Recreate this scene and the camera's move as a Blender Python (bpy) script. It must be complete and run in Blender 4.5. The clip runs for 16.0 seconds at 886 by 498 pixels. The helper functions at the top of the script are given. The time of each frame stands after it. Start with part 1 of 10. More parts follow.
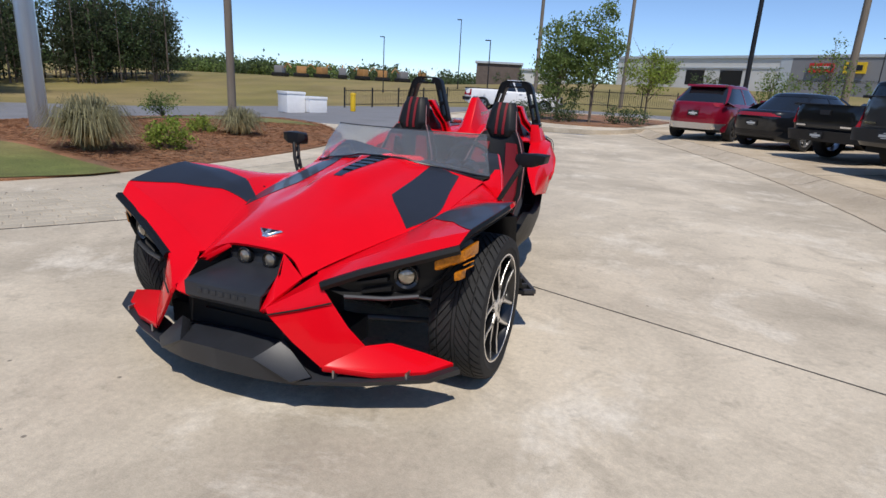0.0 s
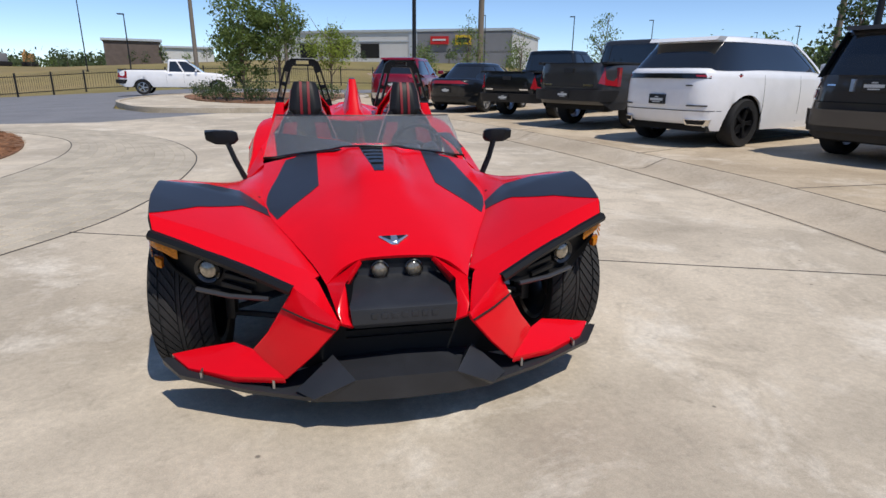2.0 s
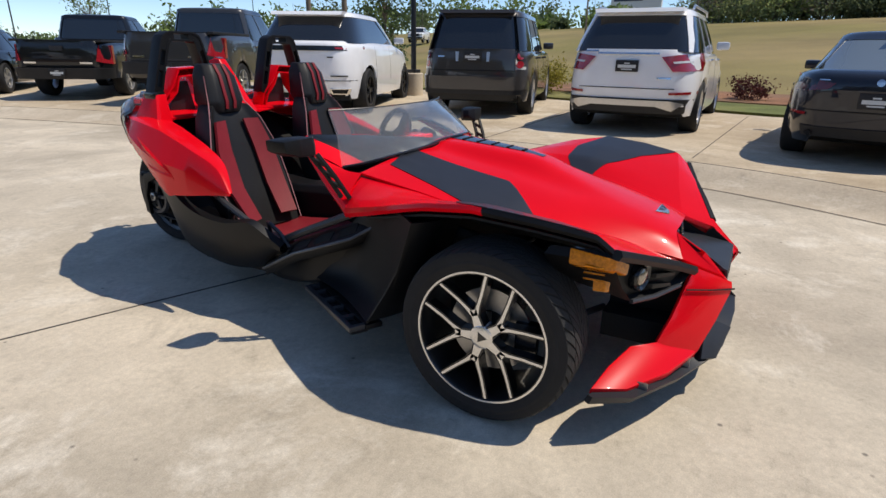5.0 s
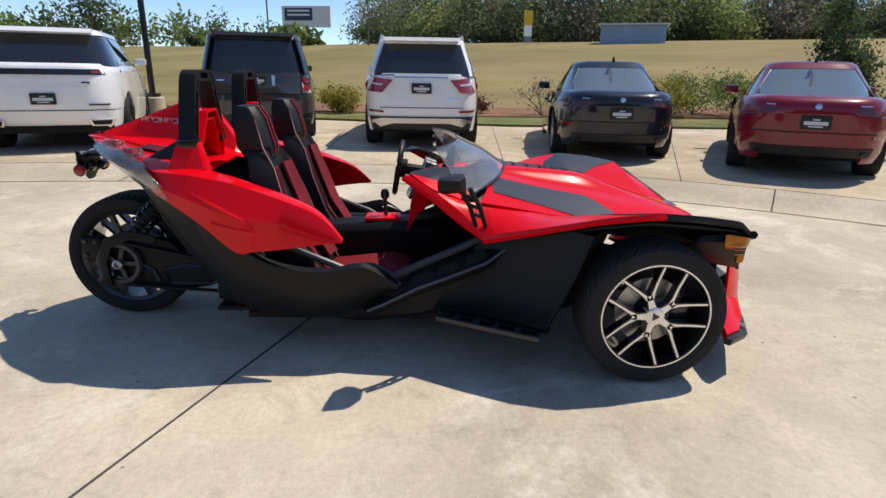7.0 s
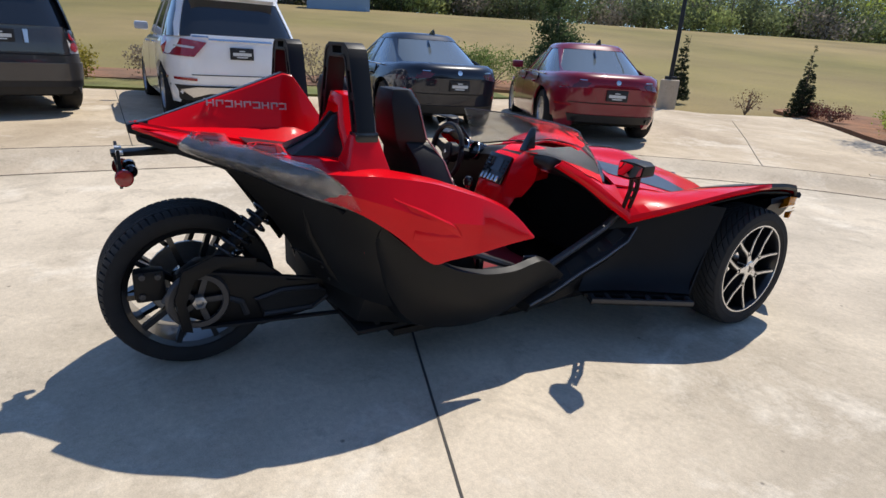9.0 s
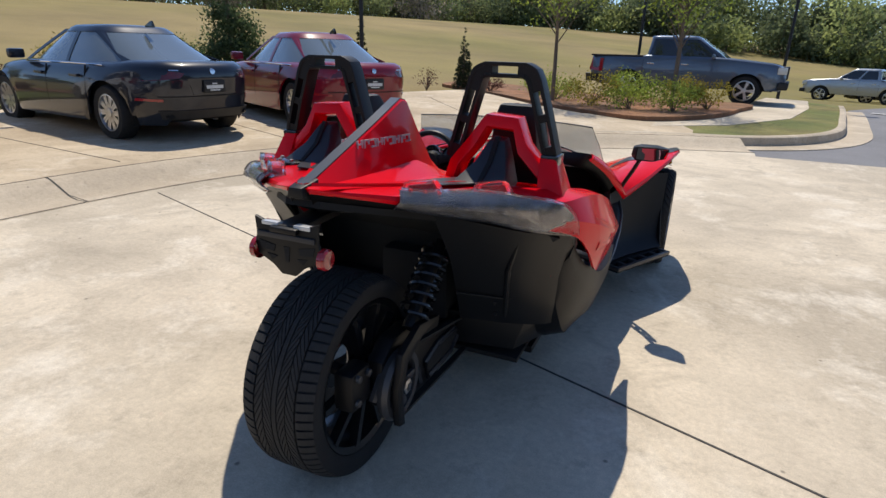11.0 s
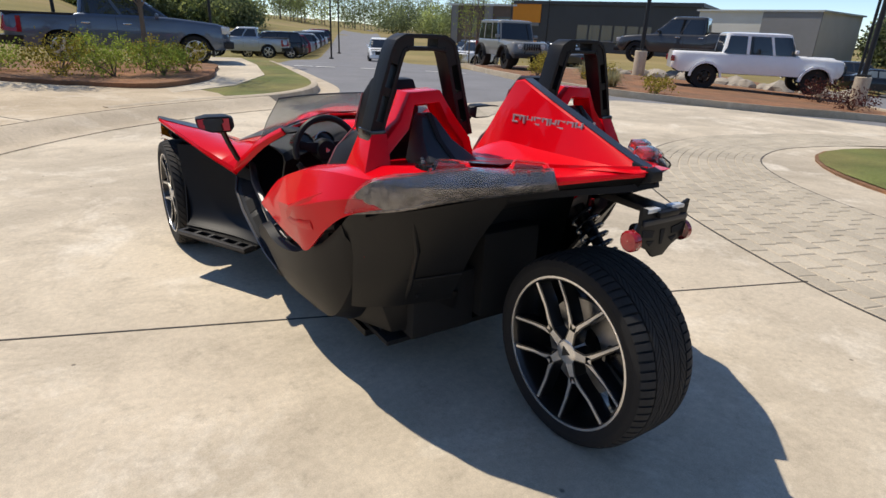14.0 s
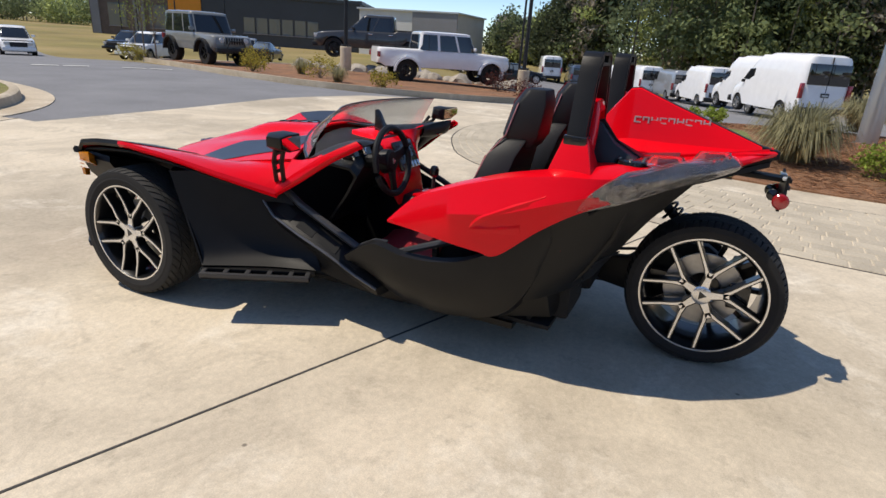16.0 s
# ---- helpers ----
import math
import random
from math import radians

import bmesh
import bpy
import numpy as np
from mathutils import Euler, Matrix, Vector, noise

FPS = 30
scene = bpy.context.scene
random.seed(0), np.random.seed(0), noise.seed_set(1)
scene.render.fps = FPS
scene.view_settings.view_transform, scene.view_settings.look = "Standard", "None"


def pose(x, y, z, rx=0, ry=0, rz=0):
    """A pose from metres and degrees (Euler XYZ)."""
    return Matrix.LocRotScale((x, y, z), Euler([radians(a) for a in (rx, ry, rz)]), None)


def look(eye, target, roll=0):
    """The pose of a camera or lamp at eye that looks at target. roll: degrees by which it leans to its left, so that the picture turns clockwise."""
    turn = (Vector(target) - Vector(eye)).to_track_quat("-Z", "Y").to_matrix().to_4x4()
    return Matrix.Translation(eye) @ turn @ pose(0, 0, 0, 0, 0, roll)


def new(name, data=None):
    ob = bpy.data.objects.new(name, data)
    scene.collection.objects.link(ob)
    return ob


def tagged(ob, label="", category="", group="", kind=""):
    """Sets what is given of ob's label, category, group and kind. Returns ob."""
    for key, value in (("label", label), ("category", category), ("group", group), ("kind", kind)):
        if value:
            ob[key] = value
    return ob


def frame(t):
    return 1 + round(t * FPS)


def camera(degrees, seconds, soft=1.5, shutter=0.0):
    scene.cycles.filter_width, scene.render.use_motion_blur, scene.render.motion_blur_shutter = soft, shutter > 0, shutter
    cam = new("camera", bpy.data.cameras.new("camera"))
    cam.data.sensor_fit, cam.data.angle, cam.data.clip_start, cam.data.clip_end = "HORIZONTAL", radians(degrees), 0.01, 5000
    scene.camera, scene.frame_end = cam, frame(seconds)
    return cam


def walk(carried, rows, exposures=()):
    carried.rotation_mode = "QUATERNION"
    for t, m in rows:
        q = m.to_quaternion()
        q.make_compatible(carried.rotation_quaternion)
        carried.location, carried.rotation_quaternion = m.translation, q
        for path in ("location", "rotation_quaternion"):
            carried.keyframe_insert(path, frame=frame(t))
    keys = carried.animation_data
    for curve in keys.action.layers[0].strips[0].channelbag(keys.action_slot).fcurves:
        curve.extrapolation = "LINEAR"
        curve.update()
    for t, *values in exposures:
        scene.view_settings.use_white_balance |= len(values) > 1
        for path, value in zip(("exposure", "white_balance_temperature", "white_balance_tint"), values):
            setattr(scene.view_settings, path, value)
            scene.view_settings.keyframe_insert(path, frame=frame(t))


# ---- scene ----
cam = camera(75.8, 16.0)
PATH = [
    (0, (1.525, -2.339, 1.269), (0.842, -0.54, 0.724), 3.2),
    (0.5, (1.053, -2.532, 1.262), (0.612, -0.664, 0.7), 2.2),
    (1, (0.58, -2.559, 1.249), (0.415, -0.65, 0.677), 1.5),
    (1.5, (0.134, -2.584, 1.253), (0.255, -0.675, 0.669), 1.2),
    (2, (-0.25, -2.509, 1.24), (0.146, -0.638, 0.657), 0.7),
    (2.5, (-0.722, -2.337, 1.181), (-0.071, -0.543, 0.583), 0.1),
    (3, (-1.195, -2.125, 1.199), (-0.278, -0.457, 0.586), -0.3),
    (3.5, (-1.564, -1.831, 1.24), (-0.408, -0.331, 0.595), -0.5),
    (4, (-1.985, -1.539, 1.248), (-0.63, -0.227, 0.583), -0.1),
    (4.2, (-2.1, -1.389, 1.238), (-0.675, -0.158, 0.564), 0.1),
    (6.3, (-3.173, 0.397, 1.342), (-1.285, 0.677, 0.744), 1.2),
    (6.5, (-3.223, 0.565, 1.331), (-1.323, 0.732, 0.731), 1.2),
    (7, (-3.212, 1.034, 1.353), (-1.303, 0.962, 0.76), 0.9),
    (7.5, (-3.176, 1.587, 1.344), (-1.295, 1.281, 0.735), 1.1),
    (8, (-2.949, 2.091, 1.33), (-1.126, 1.545, 0.718), 1.7),
    (8.5, (-2.76, 2.579, 1.362), (-1.027, 1.804, 0.733), 2.6),
    (9, (-2.496, 2.943, 1.348), (-0.897, 1.942, 0.685), 3.7),
    (9.5, (-2.134, 3.3, 1.353), (-0.7, 2.088, 0.664), 4.5),
    (9.7, (-1.975, 3.475, 1.363), (-0.614, 2.175, 0.687), 4.8),
    (11.8, (-0.341, 4.325, 1.42), (-0.094, 2.472, 0.709), 1.1),
    (12, (-0.165, 4.394, 1.433), (-0.051, 2.534, 0.706), 1.6),
    (12.5, (0.174, 4.459, 1.43), (-0.039, 2.613, 0.691), 1.9),
    (13, (0.607, 4.276, 1.415), (0.091, 2.495, 0.667), 1.9),
    (13.5, (1.056, 4.117, 1.403), (0.263, 2.437, 0.663), 2.2),
    (14, (1.423, 3.84, 1.367), (0.377, 2.296, 0.646), 2.5),
    (14.5, (1.808, 3.59, 1.366), (0.544, 2.219, 0.645), 2.9),
    (15, (2.087, 3.28, 1.345), (0.64, 2.099, 0.631), 3.5),
    (15.5, (2.387, 2.931, 1.348), (0.788, 1.961, 0.639), 3.9),
    (16, (2.749, 2.546, 1.345), (1.03, 1.787, 0.661), 4.0),
]
walk(cam, [(t, look(eye, target, roll)) for t, eye, target, roll in PATH],
     [(0.0, 0.26, 6500, 11), (2.5, 0.28, 6600, 11), (4.2, 0.34, 6750, 10), (6.3, 0.46, 7000, 10), (9.5, 0.58, 6650, 10), (12.0, 0.46, 7150, 10), (16.0, 0.49, 7150, 10)])

# ---- light ----
SUN_DIR = Vector((0.26, -0.52, 1.0)).normalized()
world = bpy.data.worlds.new("sky")
scene.world = world
world.use_nodes = True
wn = world.node_tree.nodes
sky = wn.new("ShaderNodeTexSky")
sky.sky_type = "NISHITA"
sky.sun_disc = False
sky.sun_elevation = math.asin(SUN_DIR.z)
sky.sun_rotation = math.atan2(SUN_DIR.x, SUN_DIR.y)
sky.altitude = 2200
sky.air_density, sky.dust_density, sky.ozone_density = 0.85, 0.05, 5.0
wn["Background"].inputs["Strength"].default_value = 0.124
world.node_tree.links.new(sky.outputs["Color"], wn["Background"].inputs["Color"])
sun = new("sun", bpy.data.lights.new("sun", "SUN"))
sun.data.energy, sun.data.angle, sun.data.color = 2.95, radians(0.55), (1.0, 0.95, 0.87)
sun.matrix_world = look(SUN_DIR * 40, (0, 0, 0))

# ---- materials ----
def mat(name, base, rough=0.6, metal=0.0, var=0.0, scale=8.0, fine=0.0, fine_scale=120.0, bump=0.0, bump_scale=60.0, coat=0.0,
        trans=0.0, ior=1.45, emit=0.0, island=0.0, obj=0.0, alpha=1.0, tint=None, stretch=(1, 1, 1), spec=0.5):
    """A surface with colour that wanders at two scales, fine relief and its own gloss."""
    m = bpy.data.materials.new(name)
    m.use_nodes = True
    n, l = m.node_tree.nodes, m.node_tree.links
    p = n["Principled BSDF"]
    p.inputs["Roughness"].default_value = rough
    p.inputs["Metallic"].default_value = metal
    p.inputs["Coat Weight"].default_value = coat
    p.inputs["Coat Roughness"].default_value = 0.03
    p.inputs["Transmission Weight"].default_value = trans
    p.inputs["IOR"].default_value = ior
    p.inputs["Alpha"].default_value = alpha
    p.inputs["Specular IOR Level"].default_value = spec
    p.inputs["Base Color"].default_value = (*base, 1)
    if emit:
        p.inputs["Emission Color"].default_value = (*base, 1)
        p.inputs["Emission Strength"].default_value = emit
    co = n.new("ShaderNodeTexCoord")
    mp = n.new("ShaderNodeMapping")
    mp.inputs["Scale"].default_value = stretch
    geo = n.new("ShaderNodeNewGeometry")
    l.new(geo.outputs["Position"], mp.inputs["Vector"])
    value = None

    def wander(amount, sc, detail, prev, rougher=0.6):
        t = n.new("ShaderNodeTexNoise")
        t.inputs["Scale"].default_value = sc
        t.inputs["Detail"].default_value = detail
        t.inputs["Roughness"].default_value = rougher
        l.new(mp.outputs["Vector"], t.inputs["Vector"])
        r = n.new("ShaderNodeMapRange")
        r.inputs["From Min"].default_value, r.inputs["From Max"].default_value = 0.3, 0.7
        r.inputs["To Min"].default_value, r.inputs["To Max"].default_value = 1 - amount, 1 + amount
        l.new(t.outputs["Fac"], r.inputs["Value"])
        if prev is None:
            return r.outputs["Result"]
        k = n.new("ShaderNodeMath")
        k.operation = "MULTIPLY"
        l.new(r.outputs["Result"], k.inputs[0])
        l.new(prev, k.inputs[1])
        return k.outputs[0]

    if var:
        value = wander(var, scale, 5, value)
    if fine:
        value = wander(fine, fine_scale, 3, value)
    for amount, node, out in ((island, "ShaderNodeNewGeometry", "Random Per Island"), (obj, "ShaderNodeObjectInfo", "Random")):
        if amount:
            q = n.new(node)
            r = n.new("ShaderNodeMapRange")
            r.inputs["To Min"].default_value, r.inputs["To Max"].default_value = 1 - amount, 1 + amount
            l.new(q.outputs[out], r.inputs["Value"])
            if value is None:
                value = r.outputs["Result"]
            else:
                k = n.new("ShaderNodeMath")
                k.operation = "MULTIPLY"
                l.new(r.outputs["Result"], k.inputs[0])
                l.new(value, k.inputs[1])
                value = k.outputs[0]
    if value is not None:
        mix = n.new("ShaderNodeVectorMath")
        mix.operation = "SCALE"
        if tint:
            t = n.new("ShaderNodeTexNoise")
            t.inputs["Scale"].default_value = scale * 0.37
            t.inputs["Detail"].default_value = 4
            l.new(mp.outputs["Vector"], t.inputs["Vector"])
            ramp = n.new("ShaderNodeValToRGB")
            ramp.color_ramp.elements[0].position, ramp.color_ramp.elements[1].position = 0.38, 0.62
            ramp.color_ramp.elements[0].color, ramp.color_ramp.elements[1].color = (*base, 1), (*tint, 1)
            l.new(t.outputs["Fac"], ramp.inputs["Fac"])
            l.new(ramp.outputs["Color"], mix.inputs[0])
        else:
            mix.inputs[0].default_value = base
        l.new(value, mix.inputs["Scale"])
        l.new(mix.outputs["Vector"], p.inputs["Base Color"])
    if bump:
        t = n.new("ShaderNodeTexNoise")
        t.inputs["Scale"].default_value = bump_scale
        t.inputs["Detail"].default_value = 4
        l.new(mp.outputs["Vector"], t.inputs["Vector"])
        b = n.new("ShaderNodeBump")
        b.inputs["Strength"].default_value = min(1.0, bump)
        b.inputs["Distance"].default_value = 0.35 / bump_scale
        l.new(t.outputs["Fac"], b.inputs["Height"])
        l.new(b.outputs["Normal"], p.inputs["Normal"])
    return m


# ---- building tools ----
def thing(name, at=(0, 0, 0), rz=0.0, label="", category="", group="", kind=""):
    ob = new(name)
    ob.empty_display_size = 0.2
    ob.matrix_world = pose(*at, 0, 0, rz)
    return tagged(ob, label, category, group, kind)


def finish(bm, material, smooth=35.0, bevel=0.0, name="mesh", segs=2):
    if bevel:
        edges = [e for e in bm.edges if len(e.link_faces) == 2 and e.calc_face_angle(0) > radians(25)]
        bmesh.ops.bevel(bm, geom=edges, offset=bevel, segments=segs, profile=0.6, affect="EDGES", clamp_overlap=True)
    me = bpy.data.meshes.new(name)
    bm.to_mesh(me)
    bm.free()
    for k in material if isinstance(material, (list, tuple)) else (material,):
        me.materials.append(k)
    if smooth:
        me.polygons.foreach_set("use_smooth", [True] * len(me.polygons))
        me.set_sharp_from_angle(angle=radians(smooth))
    return me


def part(name, bm, material, parent=None, label="", smooth=35.0, bevel=0.0, kind="", segs=2):
    """One mesh object under a thing or under a part."""
    bmesh.ops.recalc_face_normals(bm, faces=bm.faces[:])
    ob = new(name, finish(bm, material, smooth, bevel, name, segs))
    if parent is not None:
        ob.parent = parent
    return tagged(ob, label, kind=kind)


def solo(name, bm, material, label, category, group="", kind="", smooth=35.0, bevel=0.0, at=None):
    """A thing that is one mesh."""
    ob = new(name, finish(bm, material, smooth, bevel, name))
    if at is not None:
        ob.matrix_world = at
    return tagged(ob, label, category, group, kind)


def box(bm, x0, x1, y0, y1, z0, z1, m=None):
    vs = [bm.verts.new(Vector((x, y, z))) for z in (z0, z1) for x, y in ((x0, y0), (x1, y0), (x1, y1), (x0, y1))]
    if m is not None:
        for v in vs:
            v.co = m @ v.co
    for f in ((3, 2, 1, 0), (4, 5, 6, 7), (0, 1, 5, 4), (1, 2, 6, 5), (2, 3, 7, 6), (3, 0, 4, 7)):
        bm.faces.new([vs[i] for i in f])
    return bm


def boxed(x0, x1, y0, y1, z0, z1, m=None):
    return box(bmesh.new(), x0, x1, y0, y1, z0, z1, m)


def loft(bm, rings, closed=True, caps=True):
    """Skin between rings of equally many points."""
    rows = [[bm.verts.new(Vector(p)) for p in r] for r in rings]
    n = len(rows[0])
    for a, b in zip(rows, rows[1:]):
        for i in range(n if closed else n - 1):
            j = (i + 1) % n
            try:
                bm.faces.new((a[i], a[j], b[j], b[i]))
            except ValueError:
                pass
    if caps and closed:
        for r in (rows[0][::-1], rows[-1]):
            try:
                bm.faces.new(r)
            except ValueError:
                pass
    return bm


def shell(bm, rings, thick, closed=False):
    """A sheet with thickness: the skin between open rings, made solid."""
    start = len(bm.faces)
    loft(bm, rings, closed, False)
    bm.faces.ensure_lookup_table()
    faces = bm.faces[start:]
    bmesh.ops.recalc_face_normals(bm, faces=faces)
    bmesh.ops.solidify(bm, geom=faces, thickness=thick)
    return bm


def plate(bm, outline, thick):
    """A flat or slightly bent polygon with thickness."""
    f = bm.faces.new([bm.verts.new(Vector(p)) for p in outline])
    f.normal_update()
    bmesh.ops.solidify(bm, geom=[f], thickness=thick)
    return bm


def prism(bm, outline, axis, a, b):
    """An outline in the two other axes, drawn out along one axis from a to b."""
    def spot(p, h):
        q = list(p)
        q.insert("xyz".index(axis), h)
        return q
    return loft(bm, [[spot(p, a) for p in outline], [spot(p, b) for p in outline]])


def tube(bm, path, r, seg=8, closed=False):
    pts = [Vector(p) for p in path]
    rings = []
    for i, p in enumerate(pts):
        a, b = pts[i - 1] if (i or closed) else p, pts[(i + 1) % len(pts)] if (i + 1 < len(pts) or closed) else p
        d = (b - a).normalized()
        u = d.cross(Vector((0, 0, 1)) if abs(d.z) < 0.95 else Vector((1, 0, 0))).normalized()
        w = d.cross(u)
        rr = r[i] if isinstance(r, (list, tuple)) else r
        rings.append([p + (u * math.cos(t) + w * math.sin(t)) * rr for t in (2 * math.pi * k / seg for k in range(seg))])
    if closed:
        rings.append(rings[0])
    return loft(bm, rings, True, not closed)


def spin(bm, profile, seg=32, m=None, closed=False):
    """Turn a profile of (radius, height) round the x axis: height lies along x."""
    rings = []
    for k in range(seg + 1):
        t = 2 * math.pi * k / seg
        rings.append([(h, r * math.cos(t), r * math.sin(t)) for r, h in profile])
    b = bmesh.new()
    loft(b, rings, closed, False)
    bmesh.ops.remove_doubles(b, verts=b.verts, dist=1e-5)
    if m is not None:
        b.transform(m)
    me = bpy.data.meshes.new("tmp")
    b.to_mesh(me)
    b.free()
    bm.from_mesh(me)
    bpy.data.meshes.remove(me)
    return bm


def smoothstep(a, b, x):
    t = min(1.0, max(0.0, (x - a) / (b - a)))
    return t * t * (3 - 2 * t)


def spline(points, step=0.3, closed=False):
    """A smooth path through points (Catmull-Rom), in even steps."""
    pts = [Vector(p) for p in points]
    n = len(pts)
    out = []
    for i in range(n if closed else n - 1):
        p0 = pts[(i - 1) % n] if closed or i else pts[0]
        p1, p2 = pts[i], pts[(i + 1) % n]
        p3 = pts[(i + 2) % n] if closed or i + 2 < n else pts[-1]
        k = max(1, int((p2 - p1).length / step))
        for j in range(k):
            t = j / k
            out.append(0.5 * ((2 * p1) + (p2 - p0) * t + (2 * p0 - 5 * p1 + 4 * p2 - p3) * t * t + (3 * p1 - p0 - 3 * p2 + p3) * t ** 3))
    if not closed:
        out.append(pts[-1])
    return out


def interp(table, x):
    if x <= table[0][0]:
        return table[0][1]
    for (a, va), (b, vb) in zip(table, table[1:]):
        if x <= b:
            return va + (vb - va) * (x - a) / (b - a)
    return table[-1][1]


def inside(poly, x, y):
    hit = False
    for (x0, y0), (x1, y1) in zip(poly, poly[1:] + poly[:1]):
        if (y0 > y) != (y1 > y) and x < (x1 - x0) * (y - y0) / (y1 - y0) + x0:
            hit = not hit
    return hit


def refine(rows, k=4, tension=1.0):
    """A finer net of points: smooth curves through the given rows and columns."""
    def along(line):
        out = []
        for i in range(len(line) - 1):
            p0, p1, p2, p3 = line[max(0, i - 1)], line[i], line[i + 1], line[min(len(line) - 1, i + 2)]
            for j in range(k):
                t = j / k
                bent = 0.5 * ((2 * p1) + (p2 - p0) * t + (2 * p0 - 5 * p1 + 4 * p2 - p3) * t * t + (3 * p1 - p0 - 3 * p2 + p3) * t ** 3)
                out.append(p1.lerp(p2, t).lerp(bent, tension))
        return out + [line[-1]]
    wide = [along([Vector(p) for p in r]) for r in rows]
    cols = [along(list(c)) for c in zip(*wide)]
    return [list(r) for r in zip(*cols)]


def lengthwise(rows, k=4):
    """Finer rows along the length only, so that the section keeps its creases."""
    cols = []
    for c in zip(*rows):
        line = [Vector(p) for p in c]
        out = []
        for i in range(len(line) - 1):
            p0, p1, p2, p3 = line[max(0, i - 1)], line[i], line[i + 1], line[min(len(line) - 1, i + 2)]
            for j in range(k):
                t = j / k
                out.append(0.5 * ((2 * p1) + (p2 - p0) * t + (2 * p0 - 5 * p1 + 4 * p2 - p3) * t * t + (3 * p1 - p0 - 3 * p2 + p3) * t ** 3))
        cols.append(out + [line[-1]])
    return [list(r) for r in zip(*cols)]


def flip(rows, sgn):
    return [[(p[0] * sgn, p[1], p[2]) for p in r] for r in rows]


def turned(points, sgn):
    return [(p[0] * sgn, p[1], p[2]) for p in points]

# ---- surfaces of the place ----
def concrete_mat(name, light, stain, pale):
    """Old broom-finished concrete: broad brown stains, pale worn patches, pits and grit."""
    m = mat(name, light, 0.82, bump=0.4, bump_scale=95)
    n, l = m.node_tree.nodes, m.node_tree.links
    p = n["Principled BSDF"]
    pos = n.new("ShaderNodeNewGeometry").outputs["Position"]

    def cloud(scale, detail, rough, lo, hi, warp=0.0, to=(0.0, 1.0)):
        t = n.new("ShaderNodeTexNoise")
        t.inputs["Scale"].default_value, t.inputs["Detail"].default_value, t.inputs["Roughness"].default_value = scale, detail, rough
        t.inputs["Distortion"].default_value = warp
        l.new(pos, t.inputs["Vector"])
        r = n.new("ShaderNodeMapRange")
        for key, v in (("From Min", lo), ("From Max", hi), ("To Min", to[0]), ("To Max", to[1])):
            r.inputs[key].default_value = v
        l.new(t.outputs["Fac"], r.inputs["Value"])
        return r.outputs["Result"]

    def blend(fac, a, b, mode="MIX"):
        k = n.new("ShaderNodeMix")
        k.data_type, k.blend_type = "RGBA", mode
        for slot, v in ((0, fac), (6, a), (7, b)):
            if isinstance(v, (float, int)):
                k.inputs[slot].default_value = v
            elif isinstance(v, tuple):
                k.inputs[slot].default_value = (*v, 1)
            else:
                l.new(v, k.inputs[slot])
        return k.outputs[2]

    def times(a, b):
        k = n.new("ShaderNodeMath")
        k.operation = "MULTIPLY"
        for slot, v in enumerate((a, b)):
            if isinstance(v, float):
                k.inputs[slot].default_value = v
            else:
                l.new(v, k.inputs[slot])
        return k.outputs[0]
    c = blend(cloud(0.42, 7, 0.66, 0.40, 0.64, 0.5), light, stain)
    c = blend(times(cloud(1.9, 8, 0.72, 0.50, 0.68, 0.9), 0.75), c, stain)
    c = blend(times(cloud(1.1, 9, 0.74, 0.53, 0.66, 0.3), 0.8), c, pale)
    c = blend(times(cloud(6.5, 7, 0.75, 0.56, 0.70), 0.45), c, tuple(v * 0.62 for v in stain))
    c = blend(1.0, c, cloud(34, 5, 0.7, 0.25, 0.75, 0, (0.84, 1.14)), "MULTIPLY")
    c = blend(1.0, c, cloud(190, 3, 0.6, 0.25, 0.75, 0, (0.86, 1.13)), "MULTIPLY")
    v = n.new("ShaderNodeTexVoronoi")
    v.inputs["Scale"].default_value = 9.0
    l.new(pos, v.inputs["Vector"])
    pit = n.new("ShaderNodeMapRange")
    for key, q in (("From Min", 0.05), ("From Max", 0.11), ("To Min", 1.0), ("To Max", 0.0)):
        pit.inputs[key].default_value = q
    l.new(v.outputs["Distance"], pit.inputs["Value"])
    some = n.new("ShaderNodeMath")
    some.operation = "GREATER_THAN"
    some.inputs[1].default_value = 0.80
    l.new(v.outputs["Color"], some.inputs[0])
    c = blend(times(times(pit.outputs["Result"], some.outputs[0]), 0.75), c, (0.10, 0.085, 0.07))
    l.new(c, p.inputs["Base Color"])
    return m


M_CONCRETE = concrete_mat("broom_finished_concrete", (0.66, 0.57, 0.44), (0.42, 0.36, 0.275), (0.76, 0.69, 0.575))
M_PAD = concrete_mat("stained_pad_concrete", (0.60, 0.495, 0.355), (0.40, 0.315, 0.215), (0.70, 0.62, 0.50))
M_KERB = concrete_mat("kerb_concrete", (0.58, 0.49, 0.37), (0.43, 0.355, 0.26), (0.66, 0.58, 0.46))
M_ASPHALT = mat("worn_asphalt", (0.20, 0.20, 0.21), 0.9, var=0.14, scale=0.7, fine=0.22, fine_scale=90, bump=0.4, bump_scale=160)
M_JOINT = mat("dark_joint_filler", (0.07, 0.065, 0.06), 0.9, var=0.2, scale=9)
M_GRASS = mat("dormant_mown_grass", (0.20, 0.17, 0.05), 0.95, var=0.22, scale=0.12, fine=0.16, fine_scale=14, bump=0.3, bump_scale=40, tint=(0.27, 0.205, 0.085))
